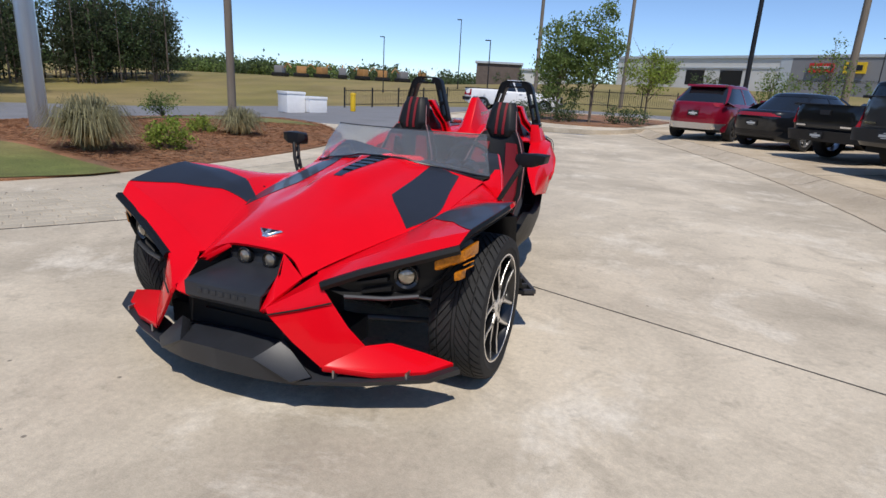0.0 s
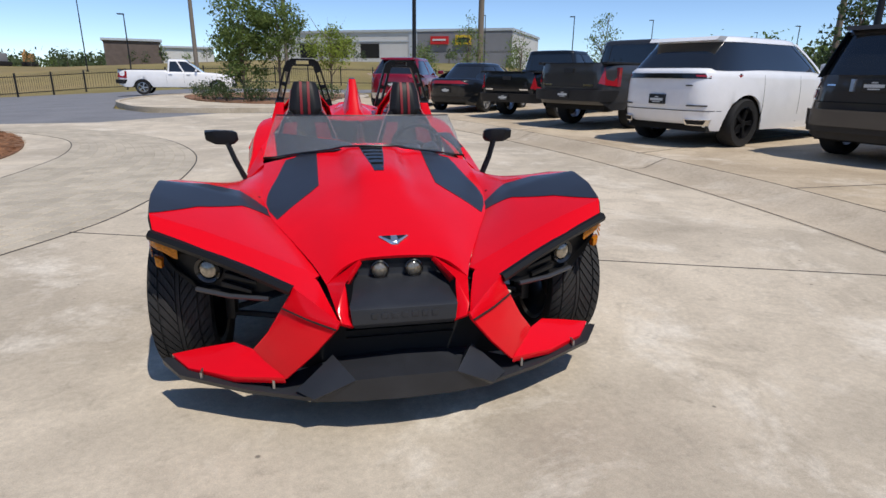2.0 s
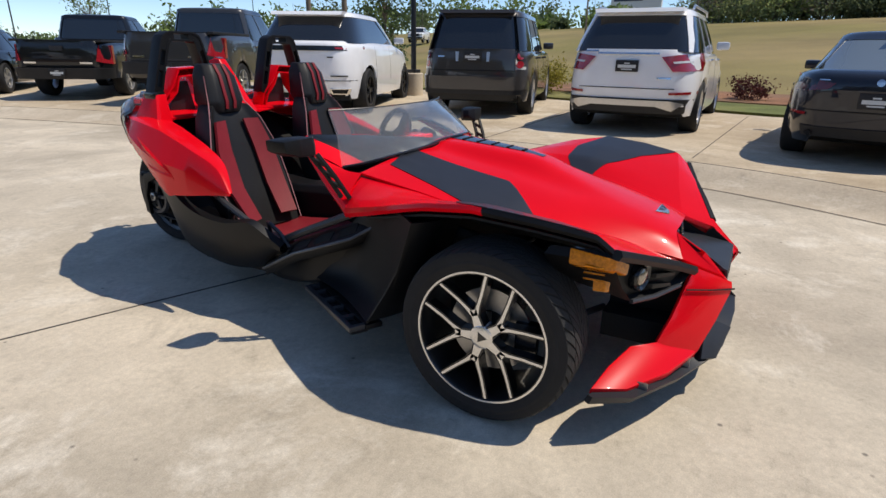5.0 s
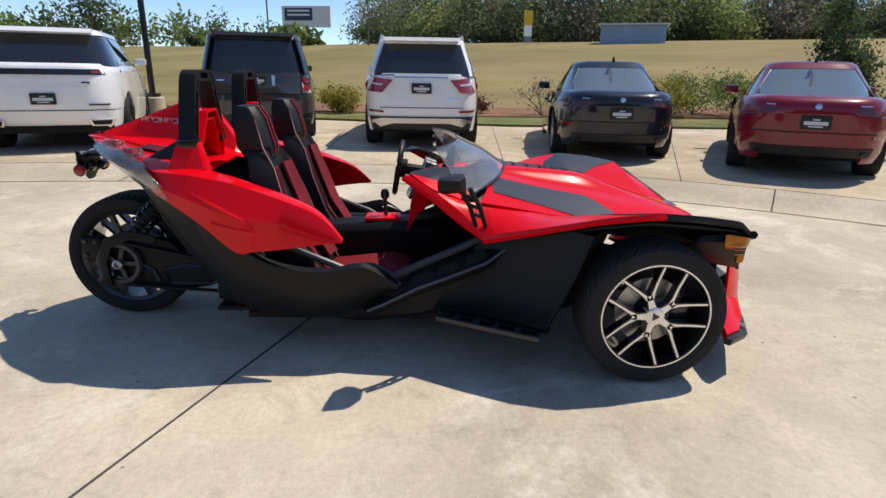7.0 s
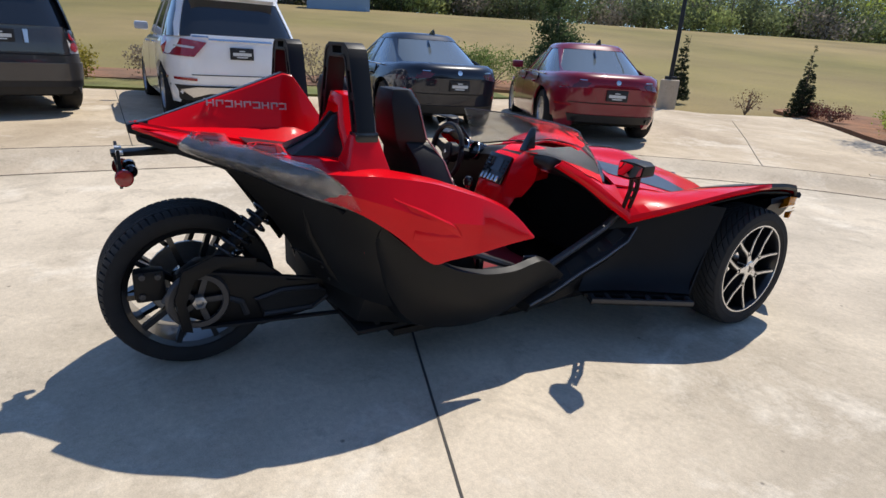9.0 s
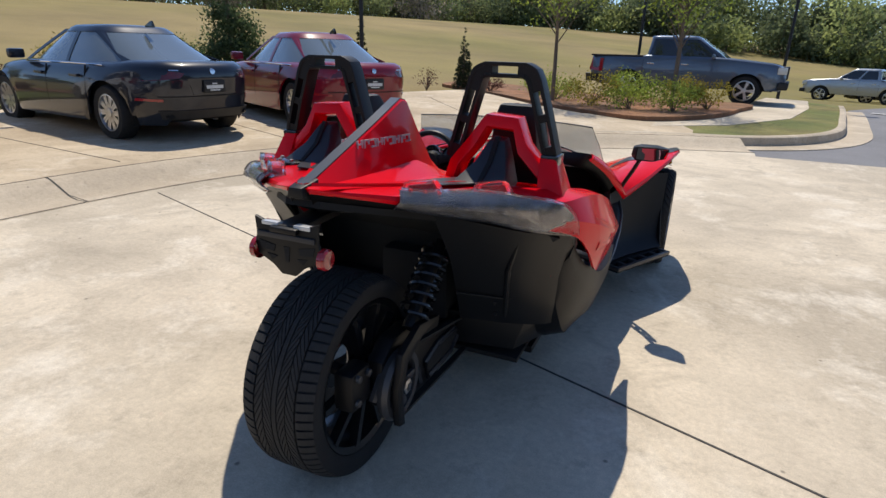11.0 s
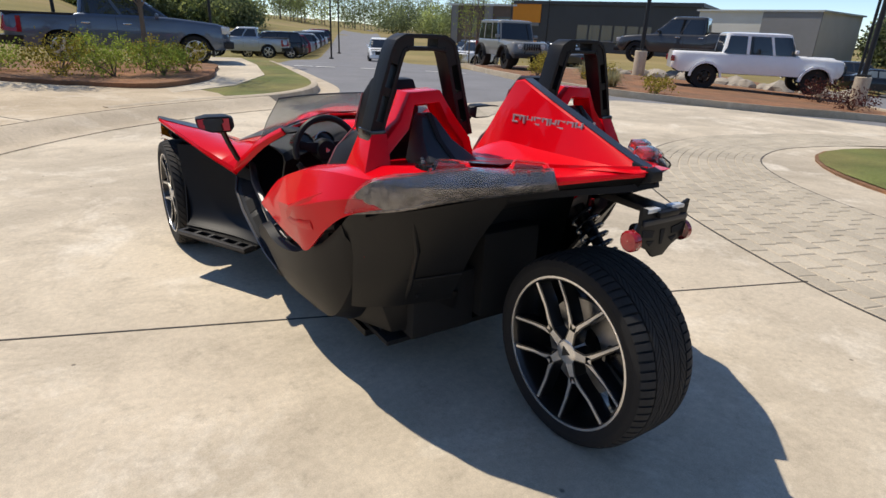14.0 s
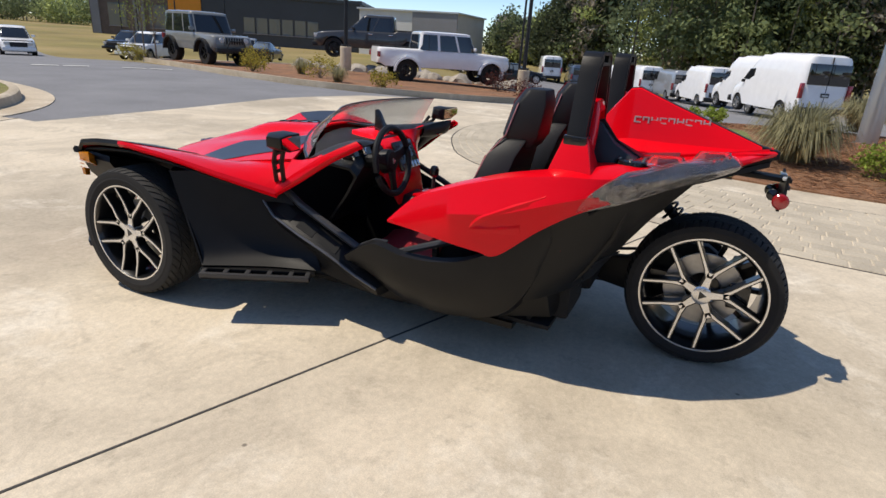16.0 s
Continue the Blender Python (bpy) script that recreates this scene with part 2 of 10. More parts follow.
M_LAWN = mat("green_lawn_grass", (0.13, 0.15, 0.04), 0.95, var=0.3, scale=1.2, fine=0.4, fine_scale=60, bump=1.0, bump_scale=90, tint=(0.20, 0.17, 0.06))
M_MULCH = mat("pine_straw_mulch", (0.27, 0.130, 0.066), 0.95, var=0.3, scale=2.0, fine=0.5, fine_scale=95, bump=1.0, bump_scale=90, tint=(0.205, 0.115, 0.066))
M_PAVER = mat("stamped_paver", (0.44, 0.385, 0.30), 0.85, var=0.12, scale=1.5, fine=0.12, fine_scale=70, bump=0.4, bump_scale=120, obj=0.10, island=0.10)
M_LINE = mat("worn_white_paint", (0.62, 0.62, 0.60), 0.8, var=0.2, scale=6)
M_STRAW = mat("pine_straw", (0.29, 0.145, 0.074), 0.9, island=0.45)

# back of the rolled kerb, from the parked row's far end round to the street
KERB = [(0.6, 22.0), (1.5, 18.0), (2.7, 14.0), (3.7, 10.4), (4.35, 7.0), (4.6, 4.5), (4.62, 2.0), (4.3, -0.4), (3.45, -2.3), (2.4, -3.9), (1.2, -5.1), (-0.3, -6.0), (-1.7, -6.5)]
KERB_Y = sorted((y, x) for x, y in KERB)
# the parking pad, from the kerb to the grass
PAD_BACK = [(-1.7, -6.5), (-1.0, -7.0), (-0.6, -8.3), (0.2, -8.7), (1.25, -8.4), (2.7, -9.6), (4.2, -11.3), (5.5, -12.6), (6.4, -9.9), (7.6, -9.3), (9.0, -6.6), (9.5, -4.0), (9.7, -0.9), (10.8, 3.4), (11.6, 8.0), (11.0, 14.0), (9.0, 21.0), (6.0, 26.0), (1.5, 26.5)]


def terrain(x, y):
    """Height of the lie of the land."""
    u = (x - 9.5) * 0.86 + (y + 4.0) * -0.5
    z = 0.22 * smoothstep(-1.5, 1.5, u) * smoothstep(-5, 2, x) + 5.5 * smoothstep(0.0, 75.0, u) ** 0.85
    z += 3.4 * smoothstep(40, 100, y) * smoothstep(60, 20, x) 
    z -= 0.05 * min(31.0, max(0.0, -x - 9.0)) * smoothstep(-22, -2, y)
    q = (x + 7.0) * -0.53 + (y + 8.0) * -0.85
    if x < 5:
        z -= 1.25 * smoothstep(3, 38, q) * (1 - 0.6 * smoothstep(50, 130, q)) * smoothstep(0, -5, x)
    return z


def pad_z(x, y):
    return 0.13 + 0.014 * max(0.0, x - interp(KERB_Y, y))


def surface(name, outline, material, z, label, category, cell=1.5, thick=0.0, kind="structure"):
    """A paved or planted area: its outline, draped over the land."""
    bm = bmesh.new()
    f = bm.faces.new([bm.verts.new((p[0], p[1], 0)) for p in outline])
    f.normal_update()
    bmesh.ops.triangulate(bm, faces=[f], quad_method="FIXED", ngon_method="EAR_CLIP")
    xs, ys = [p[0] for p in outline], [p[1] for p in outline]
    for lo, hi, no in ((min(xs), max(xs), (1, 0, 0)), (min(ys), max(ys), (0, 1, 0))):
        k = lo + cell
        while k < hi:
            bmesh.ops.bisect_plane(bm, geom=bm.verts[:] + bm.edges[:] + bm.faces[:], plane_co=(k * no[0], k * no[1], 0), plane_no=no)
            k += cell
    bm.normal_update()
    bmesh.ops.reverse_faces(bm, faces=[f for f in bm.faces if f.normal.z < 0])
    if thick:
        edge = [e for e in bm.edges if e.is_boundary]
        made = bmesh.ops.extrude_edge_only(bm, edges=edge)
        low = [v for v in made["geom"] if isinstance(v, bmesh.types.BMVert)]
        lows = set(low)
    else:
        lows = set()
    for v in bm.verts:
        v.co.z = z(v.co.x, v.co.y) - (thick if v in lows else 0)
    return solo(name, bm, material, label, category, kind=kind, smooth=0)


def sweep(name, path, profile, material, label, category, z=lambda x, y: 0.0, closed=False, kind="structure"):
    """A profile of (offset to the right, height) drawn along a path on the ground."""
    rings = []
    n = len(path)
    for i, p in enumerate(path):
        a, b = path[i - 1] if (i or closed) else p, path[(i + 1) % n] if (i + 1 < n or closed) else p
        d = Vector((b[0] - a[0], b[1] - a[1])).normalized()
        r = Vector((d.y, -d.x))
        base = z(p[0], p[1])
        rings.append([(p[0] + r.x * o, p[1] + r.y * o, base + h) for o, h in profile])
    if closed:
        rings.append(rings[0])
    bm = loft(bmesh.new(), rings, True, not closed)
    bmesh.ops.recalc_face_normals(bm, faces=bm.faces[:])
    return solo(name, bm, material, label, category, kind=kind, smooth=40)


kerb_path = [(p.x, p.y) for p in spline([(x, y, 0) for x, y in KERB], 0.35)]
gutter_path = []
for i, p in enumerate(kerb_path):
    a, b = kerb_path[max(0, i - 1)], kerb_path[min(len(kerb_path) - 1, i + 1)]
    d = Vector((b[0] - a[0], b[1] - a[1])).normalized()
    gutter_path.append((p[0] + d.y * 0.66, p[1] - d.x * 0.66))

# the land: one sheet, fine near the place and coarse to the horizon
pad_poly = kerb_path + PAD_BACK[1:]
ISLAND = [(-4.85, 3.4), (-4.75, 4.8), (-4.78, 6.3), (-5.0, 7.8), (-5.6, 9.3), (-6.6, 10.5), (-8.0, 11.4), (-10.0, 12.0), (-12.2, 12.3), (-13.6, 10.8), (-14.0, 7.6), (-13.4, 5.0), (-12.0, 3.0), (-10.1, 1.5), (-8.5, 0.6), (-7.2, 0.25), (-6.1, 0.75), (-5.3, 1.8)]
island_path = [(p.x, p.y) for p in spline([(x, y, 0) for x, y in ISLAND], 0.35, True)]
STREET_EDGE = [(-1.9, -5.5), (-4.4, -5.55), (-7.0, -5.75), (-9.6, -5.2), (-11.6, -4.3), (-13.0, -2.6), (-14.2, 0.5), (-15.4, 5.0), (-15.4, 10.5), (-13.8, 14.2), (-9.7, 13.3), (-7.8, 13.3), (-5.8, 13.7), (-4.4, 15.8), (-3.5, 17.2), (-1.2, 17.3), (0.0, 20.5)]
ASPHALT = [(0.4, -5.3), (-1.7, -6.4), (-2.9, -7.4), (-3.75, -9.4), (-4.3, -12.5), (-4.8, -15.4), (-5.2, -17.0), (-9.0, -25.5), (-15.0, -38.0), (-26.0, -62.0), (-46.0, -106.0), (-100.0, -222.0),
           (-110.0, -218.0), (-53.0, -101.0), (-26.5, -47.0), (-18.8, -31.0), (-15.6, -23.0), (-13.2, -16.2), (-11.2, -11.5), (-10.5, -8.5), (-10.6, -6.3), (-11.4, -4.6), (-12.9, -3.2), (-15.0, -2.1), (-16.3, -0.3), (-17.2, -0.6), (-20.5, -4.0), (-27.0, -9.0), (-56.0, -15.0), (-58, 8), (-40, 34), (-30.0, 44.0), (-10.0, 46.0), (9.0, 45.0), (9.0, 40.0), (-4.0, 39.0), (-8.6, 32.0), (-8.6, 24.4), (-7.4, 20.0), (-5.6, 17.6), (-3.0, 17.4), (-0.5, 18.0), (-0.5, 4.0), (-3, 4), (-3, -4)]
paved = [kerb_path + STREET_EDGE, pad_poly, ASPHALT]


def axis_steps(lo, hi, near_lo, near_hi, fine):
    out, k, s = [], near_lo, fine
    while k <= near_hi:
        out.append(k)
        k += fine
    s, k = fine, out[-1]
    while k < hi:
        s *= 1.22
        k += s
        out.append(min(k, hi))
    s, k = fine, out[0]
    while k > lo:
        s *= 1.22
        k -= s
        out.insert(0, max(k, lo))
    return out


gx, gy = axis_steps(-1500, 1500, -24, 26, 0.9), axis_steps(-1500, 1500, -24, 28, 0.9)
bm = bmesh.new()
grid = []
for y in gy:
    row = []
    for x in gx:
        z = terrain(x, y)
        if any(inside(p, x, y) for p in paved):
            z = (z if y > 20 and x < 0 else min(z, 0)) - 0.09
        else:
            z -= 0.02
        row.append(bm.verts.new((x, y, z)))
    grid.append(row)
for a, b in zip(grid, grid[1:]):
    for i in range(len(a) - 1):
        bm.faces.new((a[i], a[i + 1], b[i + 1], b[i]))
solo("ground", bm, M_GRASS, "dry tan and green mown grass rising to a low hill", "ground", kind="structure", smooth=60)

surface("concrete_drive", [(p[0], p[1]) for p in gutter_path] + STREET_EDGE, M_CONCRETE, lambda x, y: 0.0 + min(0.0, terrain(x, y)), "pale tan broom-finished concrete court with faint stains", "pavement")
surface("parking_pad", pad_poly, M_PAD, lambda x, y: pad_z(x, y), "pale concrete parking pad above a rolled kerb", "pavement", thick=0.25)
sweep("rolled_kerb", kerb_path, [(0.68, -0.1), (0.68, 0.003), (0.5, -0.004), (0.36, 0.012), (0.2, 0.075), (0.08, 0.122), (0.0, 0.134), (-0.02, -0.1)], M_KERB, "low rolled concrete kerb between court and parking pad", "kerb")
surface("road", ASPHALT, M_ASPHALT, lambda x, y: terrain(x, y) - 0.008 if terrain(x, y) < 0 or y > 20 else -0.008, "worn grey asphalt road around the court", "road", cell=2.5)

# ---- parked vehicles ----
def paint(name, base, coat=1.0, rough=0.32, metal=0.0):
    return mat(name, base, rough, metal, coat=coat, var=0.04, scale=3.0, fine=0.03, fine_scale=400, spec=0.15)


M_GLASS = mat("tinted_car_glass", (0.012, 0.014, 0.016), 0.03, coat=0.6, spec=0.9)
# blue-grey base colour has the sky's reflection painted in
M_SKYGLASS = mat("sky_toned_car_glass", (0.13, 0.155, 0.165), 0.03, coat=1.0, spec=1.0)
M_RUBBER = mat("tyre_rubber", (0.013, 0.013, 0.0135), 0.8, var=0.2, scale=14, bump=0.3, bump_scale=220)
M_PLASTIC = mat("black_trim_plastic", (0.015, 0.015, 0.016), 0.55, var=0.15, scale=12, bump=0.25, bump_scale=500)
# near-black for undersides, seams and solid plates that imitate shaded openings
M_UNDER = mat("dark_underbody_and_voids", (0.012, 0.012, 0.012), 0.9)
M_ALLOY = mat("silver_alloy", (0.62, 0.62, 0.63), 0.28, 0.9, var=0.06, scale=30)
M_DARKALLOY = mat("black_alloy", (0.03, 0.03, 0.032), 0.3, 0.6)
M_CHROME = mat("chrome", (0.75, 0.75, 0.76), 0.12, 1.0, var=0.05, scale=20)
M_LAMPRED = mat("red_lamp_lens", (0.32, 0.012, 0.018), 0.12, coat=1.0, var=0.2, scale=40)
M_LAMPSMOKED = mat("smoked_red_lamp_lens", (0.085, 0.006, 0.010), 0.12, coat=1.0, var=0.2, scale=40)
M_LAMPWHITE = mat("clear_lamp_lens", (0.62, 0.62, 0.60), 0.1, coat=1.0, var=0.1, scale=40)
M_LAMPAMBER = mat("amber_lamp_lens", (0.75, 0.26, 0.015), 0.15, coat=1.0, var=0.15, scale=60)
M_PLATE = mat("white_plate_print", (0.62, 0.64, 0.63), 0.45, var=0.05, scale=50)

P_WHITE = paint("white_paint", (0.87, 0.87, 0.87))
P_PEARL = paint("pearl_white_paint", (0.85, 0.86, 0.88))
P_BLACK = paint("black_paint", (0.008, 0.009, 0.011))
P_NAVY = paint("black_blue_paint", (0.010, 0.013, 0.022))
P_GREY = paint("dark_grey_metallic_paint", (0.060, 0.060, 0.062), metal=0.35)
P_BROWNGREY = paint("warm_grey_metallic_paint", (0.056, 0.051, 0.048), metal=0.25)
P_SILVER = paint("silver_grey_paint", (0.42, 0.44, 0.46), metal=0.5)
P_SLATE = paint("slate_blue_paint", (0.10, 0.13, 0.18), metal=0.4)
P_JEEP = paint("gravel_grey_paint", (0.22, 0.225, 0.22))
P_RED = paint("deep_red_paint", (0.24, 0.006, 0.022), metal=0.25)
P_CRIMSON = paint("crimson_paint", (0.20, 0.004, 0.018), metal=0.0)


def wheel_part(parent, x, y, z, r, width, alloy, spokes=5, side=1, rim=0.68):
    """A road wheel whose outer face looks along side * x."""
    m = Matrix.Translation((x, y, z)) @ (Matrix.Identity(4) if side > 0 else Matrix.Rotation(math.pi, 4, "Z"))
    w, q = width / 2, r * rim
    bm = spin(bmesh.new(), [(q, -w), (r * 0.93, -w), (r * 0.985, -w * 0.82), (r, -w * 0.5), (r, w * 0.5), (r * 0.985, w * 0.82), (r * 0.93, w), (q, w * 0.96), (q * 0.97, w * 0.6)], 36, m)
    tyre = part("tyre", bm, M_RUBBER, None)
    tyre.name = "wheel"
    wheel = tyre
    wheel.parent = parent
    bm = spin(bmesh.new(), [(q * 1.01, w * 0.93), (q * 0.93, w * 0.95), (q * 0.90, w * 0.55), (q * 0.90, -w * 0.7)], 36, m)
    for k in range(spokes):
        for d in (-0.10, 0.10):
            a = 2 * math.pi * k / spokes
            rot = m @ Matrix.Rotation(a, 4, "X")
            prism(bm, [(0.02, -0.022), (0.02, 0.022), (q * 0.93, 0.016), (q * 0.93, -0.016)], "x", w * 0.55, w * 0.80)
            bm.verts.ensure_lookup_table()
            for v in bm.verts[-8:]:
                v.co = rot @ Matrix.Rotation(d * (1 if True else 0), 4, "X") @ v.co
    spin(bm, [(q * 0.24, w * 0.55), (q * 0.22, w * 0.86), (0.004, w * 0.88)], 20, m)
    part("rim", bm, alloy, wheel)
    part("brake_disc", spin(bmesh.new(), [(q * 0.66, w * 0.0), (q * 0.66, w * 0.12), (q * 0.1, w * 0.14)], 28, m), M_DARKALLOY, wheel)
    return wheel


def stacked(levels, n=96, power=5.0):
    """Rings of a rounded plan, even along the sides: each level gives back, front, half width and a height function."""
    q = n // 4
    flat = int(q * 0.66)
    quarter = []
    for k in range(flat):
        u = 0.9 * k / flat
        quarter.append(((1 - u ** power) ** (1 / power), u))
    edge = (1 - 0.9 ** power) ** (1 / power)
    for k in range(q - flat):
        x = edge * (1 - k / (q - flat))
        quarter.append((x, (1 - x ** power) ** (1 / power)))
    back_run = quarter[:0:-1]
    plan = quarter + [(0.0, 1.0)] + [(-x, u) for x, u in back_run] + [(-1.0, 0.0)] + [(-x, -u) for x, u in quarter[1:]] + [(0.0, -1.0)] + [(x, -u) for x, u in back_run]
    rings = []
    for back, front, half, height in levels:
        mid, reach = (back + front) / 2, (front - back) / 2
        rings.append([Vector((half * x, mid + reach * u, height(mid + reach * u))) for x, u in plan])
    return rings


def vehicle(name, spec, at, heading, label, category, group="", bits=None):
    """A car, sport utility, pickup or van. It stands with its tail at 'at' and its nose towards heading (degrees from the x axis)."""
    s = spec
    L, W, H = s["size"]
    car = thing(name, at, heading - 90, label, category, group)
    hw = W / 2
    belt, roof = s["belt"], H
    r, tw = s["wheel"]
    axles = s["axles"]
    top = s["top"]
    rock = s.get("rocker", 0.28)
    arch = r + 0.065

    def bottom(y):
        z = rock
        for ax in axles:
            d = abs(y - ax)
            if d < arch:
                z = max(z, r + math.sqrt(arch * arch - d * d) * 0.98)
        if y < 0.25:
            z = max(z, rock + 0.10)
        return z

    def level(f, back, front, width):
        return (back, front, width, lambda y: max(bottom(y), rock + (interp(top, y) - rock) * f))
    tail = s.get("tail", (0.10, 0.0, 0.02, 0.06))
    sh = s.get("shoulder", (0.955, 0.90))
    body = [level(0.0, tail[0], L - 0.12, hw * 0.965), level(0.16, tail[0] * 0.3, L - 0.03, hw * 0.99), level(0.45, tail[1], L, hw), level(0.74, tail[2], L - 0.03, hw * 0.985),
            level(0.86, tail[2] + 0.005, L - 0.05, hw * (0.4 * 0.985 + 0.6 * sh[0])), level(0.94, tail[2] + 0.02, L - 0.07, hw * sh[0]), level(1.0, tail[3], L - 0.13, hw * sh[1])]
    rings = stacked(body, 184, s.get("power", 6.0))
    bm = loft(bmesh.new(), rings, True, False)
    lid = rings[-1]
    half = len(lid) // 4
    # the top closes across from side to side
    vs = [v for v in bm.verts][-len(lid):]
    n = len(vs)
    order = sorted(range(n), key=lambda i: (lid[i].y, lid[i].x))
    left = [vs[i] for i in range(n // 4, 3 * n // 4 + 1)]
    right = [vs[(n // 4 - k) % n] for k in range(n // 2 + 1)]
    for a, b in zip(range(n // 2), range(1, n // 2 + 1)):
        quad = []
        for v in (left[a], left[b], right[b], right[a]):
            if v not in quad:
                quad.append(v)
        if len(quad) > 2:
            try:
                bm.faces.new(quad)
            except ValueError:
                pass
    bmesh.ops.recalc_face_normals(bm, faces=bm.faces[:])
    shell_part = part("body", bm, s["paint"], car, smooth=50)
    ends = 0.25 if s.get("power", 6.0) > 4.5 else 0.62
    part("underbody", boxed(-hw * 0.80, hw * 0.80, ends, L - ends - 0.05, rock - 0.02, belt - 0.15), M_UNDER, car, smooth=0)
    if s.get("cladding"):
        lowers = [level(-0.02, tail[0] - 0.012, L - 0.10, hw * 0.975), level(0.05, tail[0] * 0.3 - 0.012, L - 0.02, hw * 1.0), level(0.20, tail[0] * 0.3 - 0.02, L, hw * 1.004), level(0.215, tail[0] * 0.3, L - 0.02, hw * 0.99)]
        part("lower_cladding", loft(bmesh.new(), stacked(lowers, 120, s.get("power", 6.0)), True, False), M_PLASTIC, car)
    # glasshouse
    b0, b1, f1, f0 = s["cabin"]
    cw0, cw1 = hw * s.get("tuck", (0.90, 0.76))[0], hw * s.get("tuck", (0.90, 0.76))[1]

    def glass_level(f, grow=0.0, z0=None):
        return (b0 + (b1 - b0) * f - grow, f0 + (f1 - f0) * f + grow, cw0 + (cw1 - cw0) * f ** 1.15 + grow, lambda y, f=f: interp(top, y) * (1 - f) + (roof - 0.05) * f - 0.03 * (1 - f))
    gp = s.get("gpower", 8.0)
    fs = [0.0, 0.25, 0.5, 0.75, 0.92, 1.0]
    ring0 = stacked([glass_level(f) for f in fs], 96, gp)
    part("glasshouse", loft(bmesh.new(), ring0, True, True), s.get("glass", M_GLASS), car, smooth=40)
    # roof skin, arched
    edge = [glass_level(0.88, 0.010), glass_level(1.0, 0.012)]
    rr = stacked(edge, 96, gp)
    ring2 = []
    cx, cy = 0.0, (b1 + f1) / 2
    for k, (sc, up) in enumerate(((0.9, 0.030), (0.6, 0.048), (0.2, 0.052))):
        ring2.append([Vector((p.x * sc, cy + (p.y - cy) * (1 - (1 - sc) * 0.9), p.z + up)) for p in rr[-1]])
    bm = loft(bmesh.new(), rr + ring2, True, True)
    bmesh.ops.recalc_face_normals(bm, faces=bm.faces[:])
    part("roof", bm, s.get("roof_paint", s["paint"]), car, smooth=60)
    # pillars follow the glass
    fine = stacked([glass_level(f, 0.009) for f in (0.0, 0.3, 0.6, 0.95)], 192, gp)

    def resample(pts, n):
        return [pts[round(k * (len(pts) - 1) / (n - 1))] for k in range(n)]
    for y_rel, wide in s.get("pillars", ((0.0, 0.10), (0.52, 0.09), (1.0, 0.10))):
        for sgn in (1, -1):
            strip = []
            for ring in fine:
                lo, hi, xm = min(p.y for p in ring), max(p.y for p in ring), max(p.x for p in ring)
                side = sorted((p for p in ring if p.x * sgn > xm * 0.84), key=lambda p: (p.y, -abs(p.x) if p.y > (lo + hi) / 2 else abs(p.x)))
                mid = lo + (hi - lo) * y_rel
                a, b = (lo, lo + wide) if y_rel <= 0 else (hi - wide, hi) if y_rel >= 1 else (mid - wide / 2, mid + wide / 2)
                mine = [p for p in side if a - 1e-4 <= p.y <= b + 1e-4]
                if len(mine) < 2:
                    near = min(side, key=lambda p: abs(p.y - mid))
                    mine = [Vector((near.x, a, near.z)), Vector((near.x, b, near.z))]
                if 0 < y_rel < 1:
                    mine = [Vector((mine[0].x, a, mine[0].z)), Vector((mine[-1].x, b, mine[-1].z))]
                strip.append(resample(mine, 6))
            part("pillar", shell(bmesh.new(), strip, 0.012), s.get("pillar_paint", s["paint"]), car, smooth=40)
    for ax in axles:
        for sgn in (1, -1):
            wheel_part(car, sgn * (hw - tw / 2 - (0.015 if s.get("power", 6.0) > 4.5 else 0.055)), ax, r, r, tw, s.get("alloy", M_ALLOY), s.get("spokes", 5), sgn, s.get("rim", 0.68))
    # door mirrors and handles
    for sgn in (1, -1):
        my = f0 - 0.42 * (f0 - f1) if "mirror" not in s else s["mirror"]
        bm = boxed(sgn * (hw * 0.90), sgn * (hw + 0.12), my - 0.04, my + 0.06, belt + 0.02, belt + 0.15)
        bmesh.ops.recalc_face_normals(bm, faces=bm.faces[:])
        part("door_mirror", bm, s.get("mirror_paint", s["paint"]), car, bevel=0.04)
        for k, hy in enumerate(s.get("handles", ())):
            bm = boxed(sgn * hw * 0.965, sgn * (hw + 0.022), hy - 0.10, hy + 0.10, belt - 0.16, belt - 0.125)
            bmesh.ops.recalc_face_normals(bm, faces=bm.faces[:])
            part("door_handle", bm, s.get("handle_paint", s["paint"]), car, bevel=0.01)
        for hy in s.get("seams", ()):
            pw = s.get("power", 6.0)
            bow = (1 - abs((hy - L / 2) / (L / 2)) ** pw) ** (1 / pw)
            col = []
            for f in (0.12, 0.3, 0.45, 0.6, 0.74, 0.86, 0.93):
                x = hw * interp(((0.0, 0.965), (0.16, 0.99), (0.45, 1.0), (0.74, 0.985), (0.93, 0.955)), f) * bow
                z = rock + (interp(top, hy) - rock) * f
                col.append([(sgn * (x - 0.02), hy - 0.004, z), (sgn * (x + 0.0015), hy - 0.004, z), (sgn * (x + 0.0015), hy + 0.004, z), (sgn * (x - 0.02), hy + 0.004, z)])
            bm = loft(bmesh.new(), col)
            part("door_seam", bm, M_UNDER, car, smooth=0)
    TAIL["spec"] = s
    if bits:
        bits(car, s)
    return car


def slab(car, name, x0, x1, y0, y1, z0, z1, material, bevel=0.012, label=""):
    return part(name, boxed(x0, x1, y0, y1, z0, z1), material, car, label, bevel=bevel)


TAIL = {}


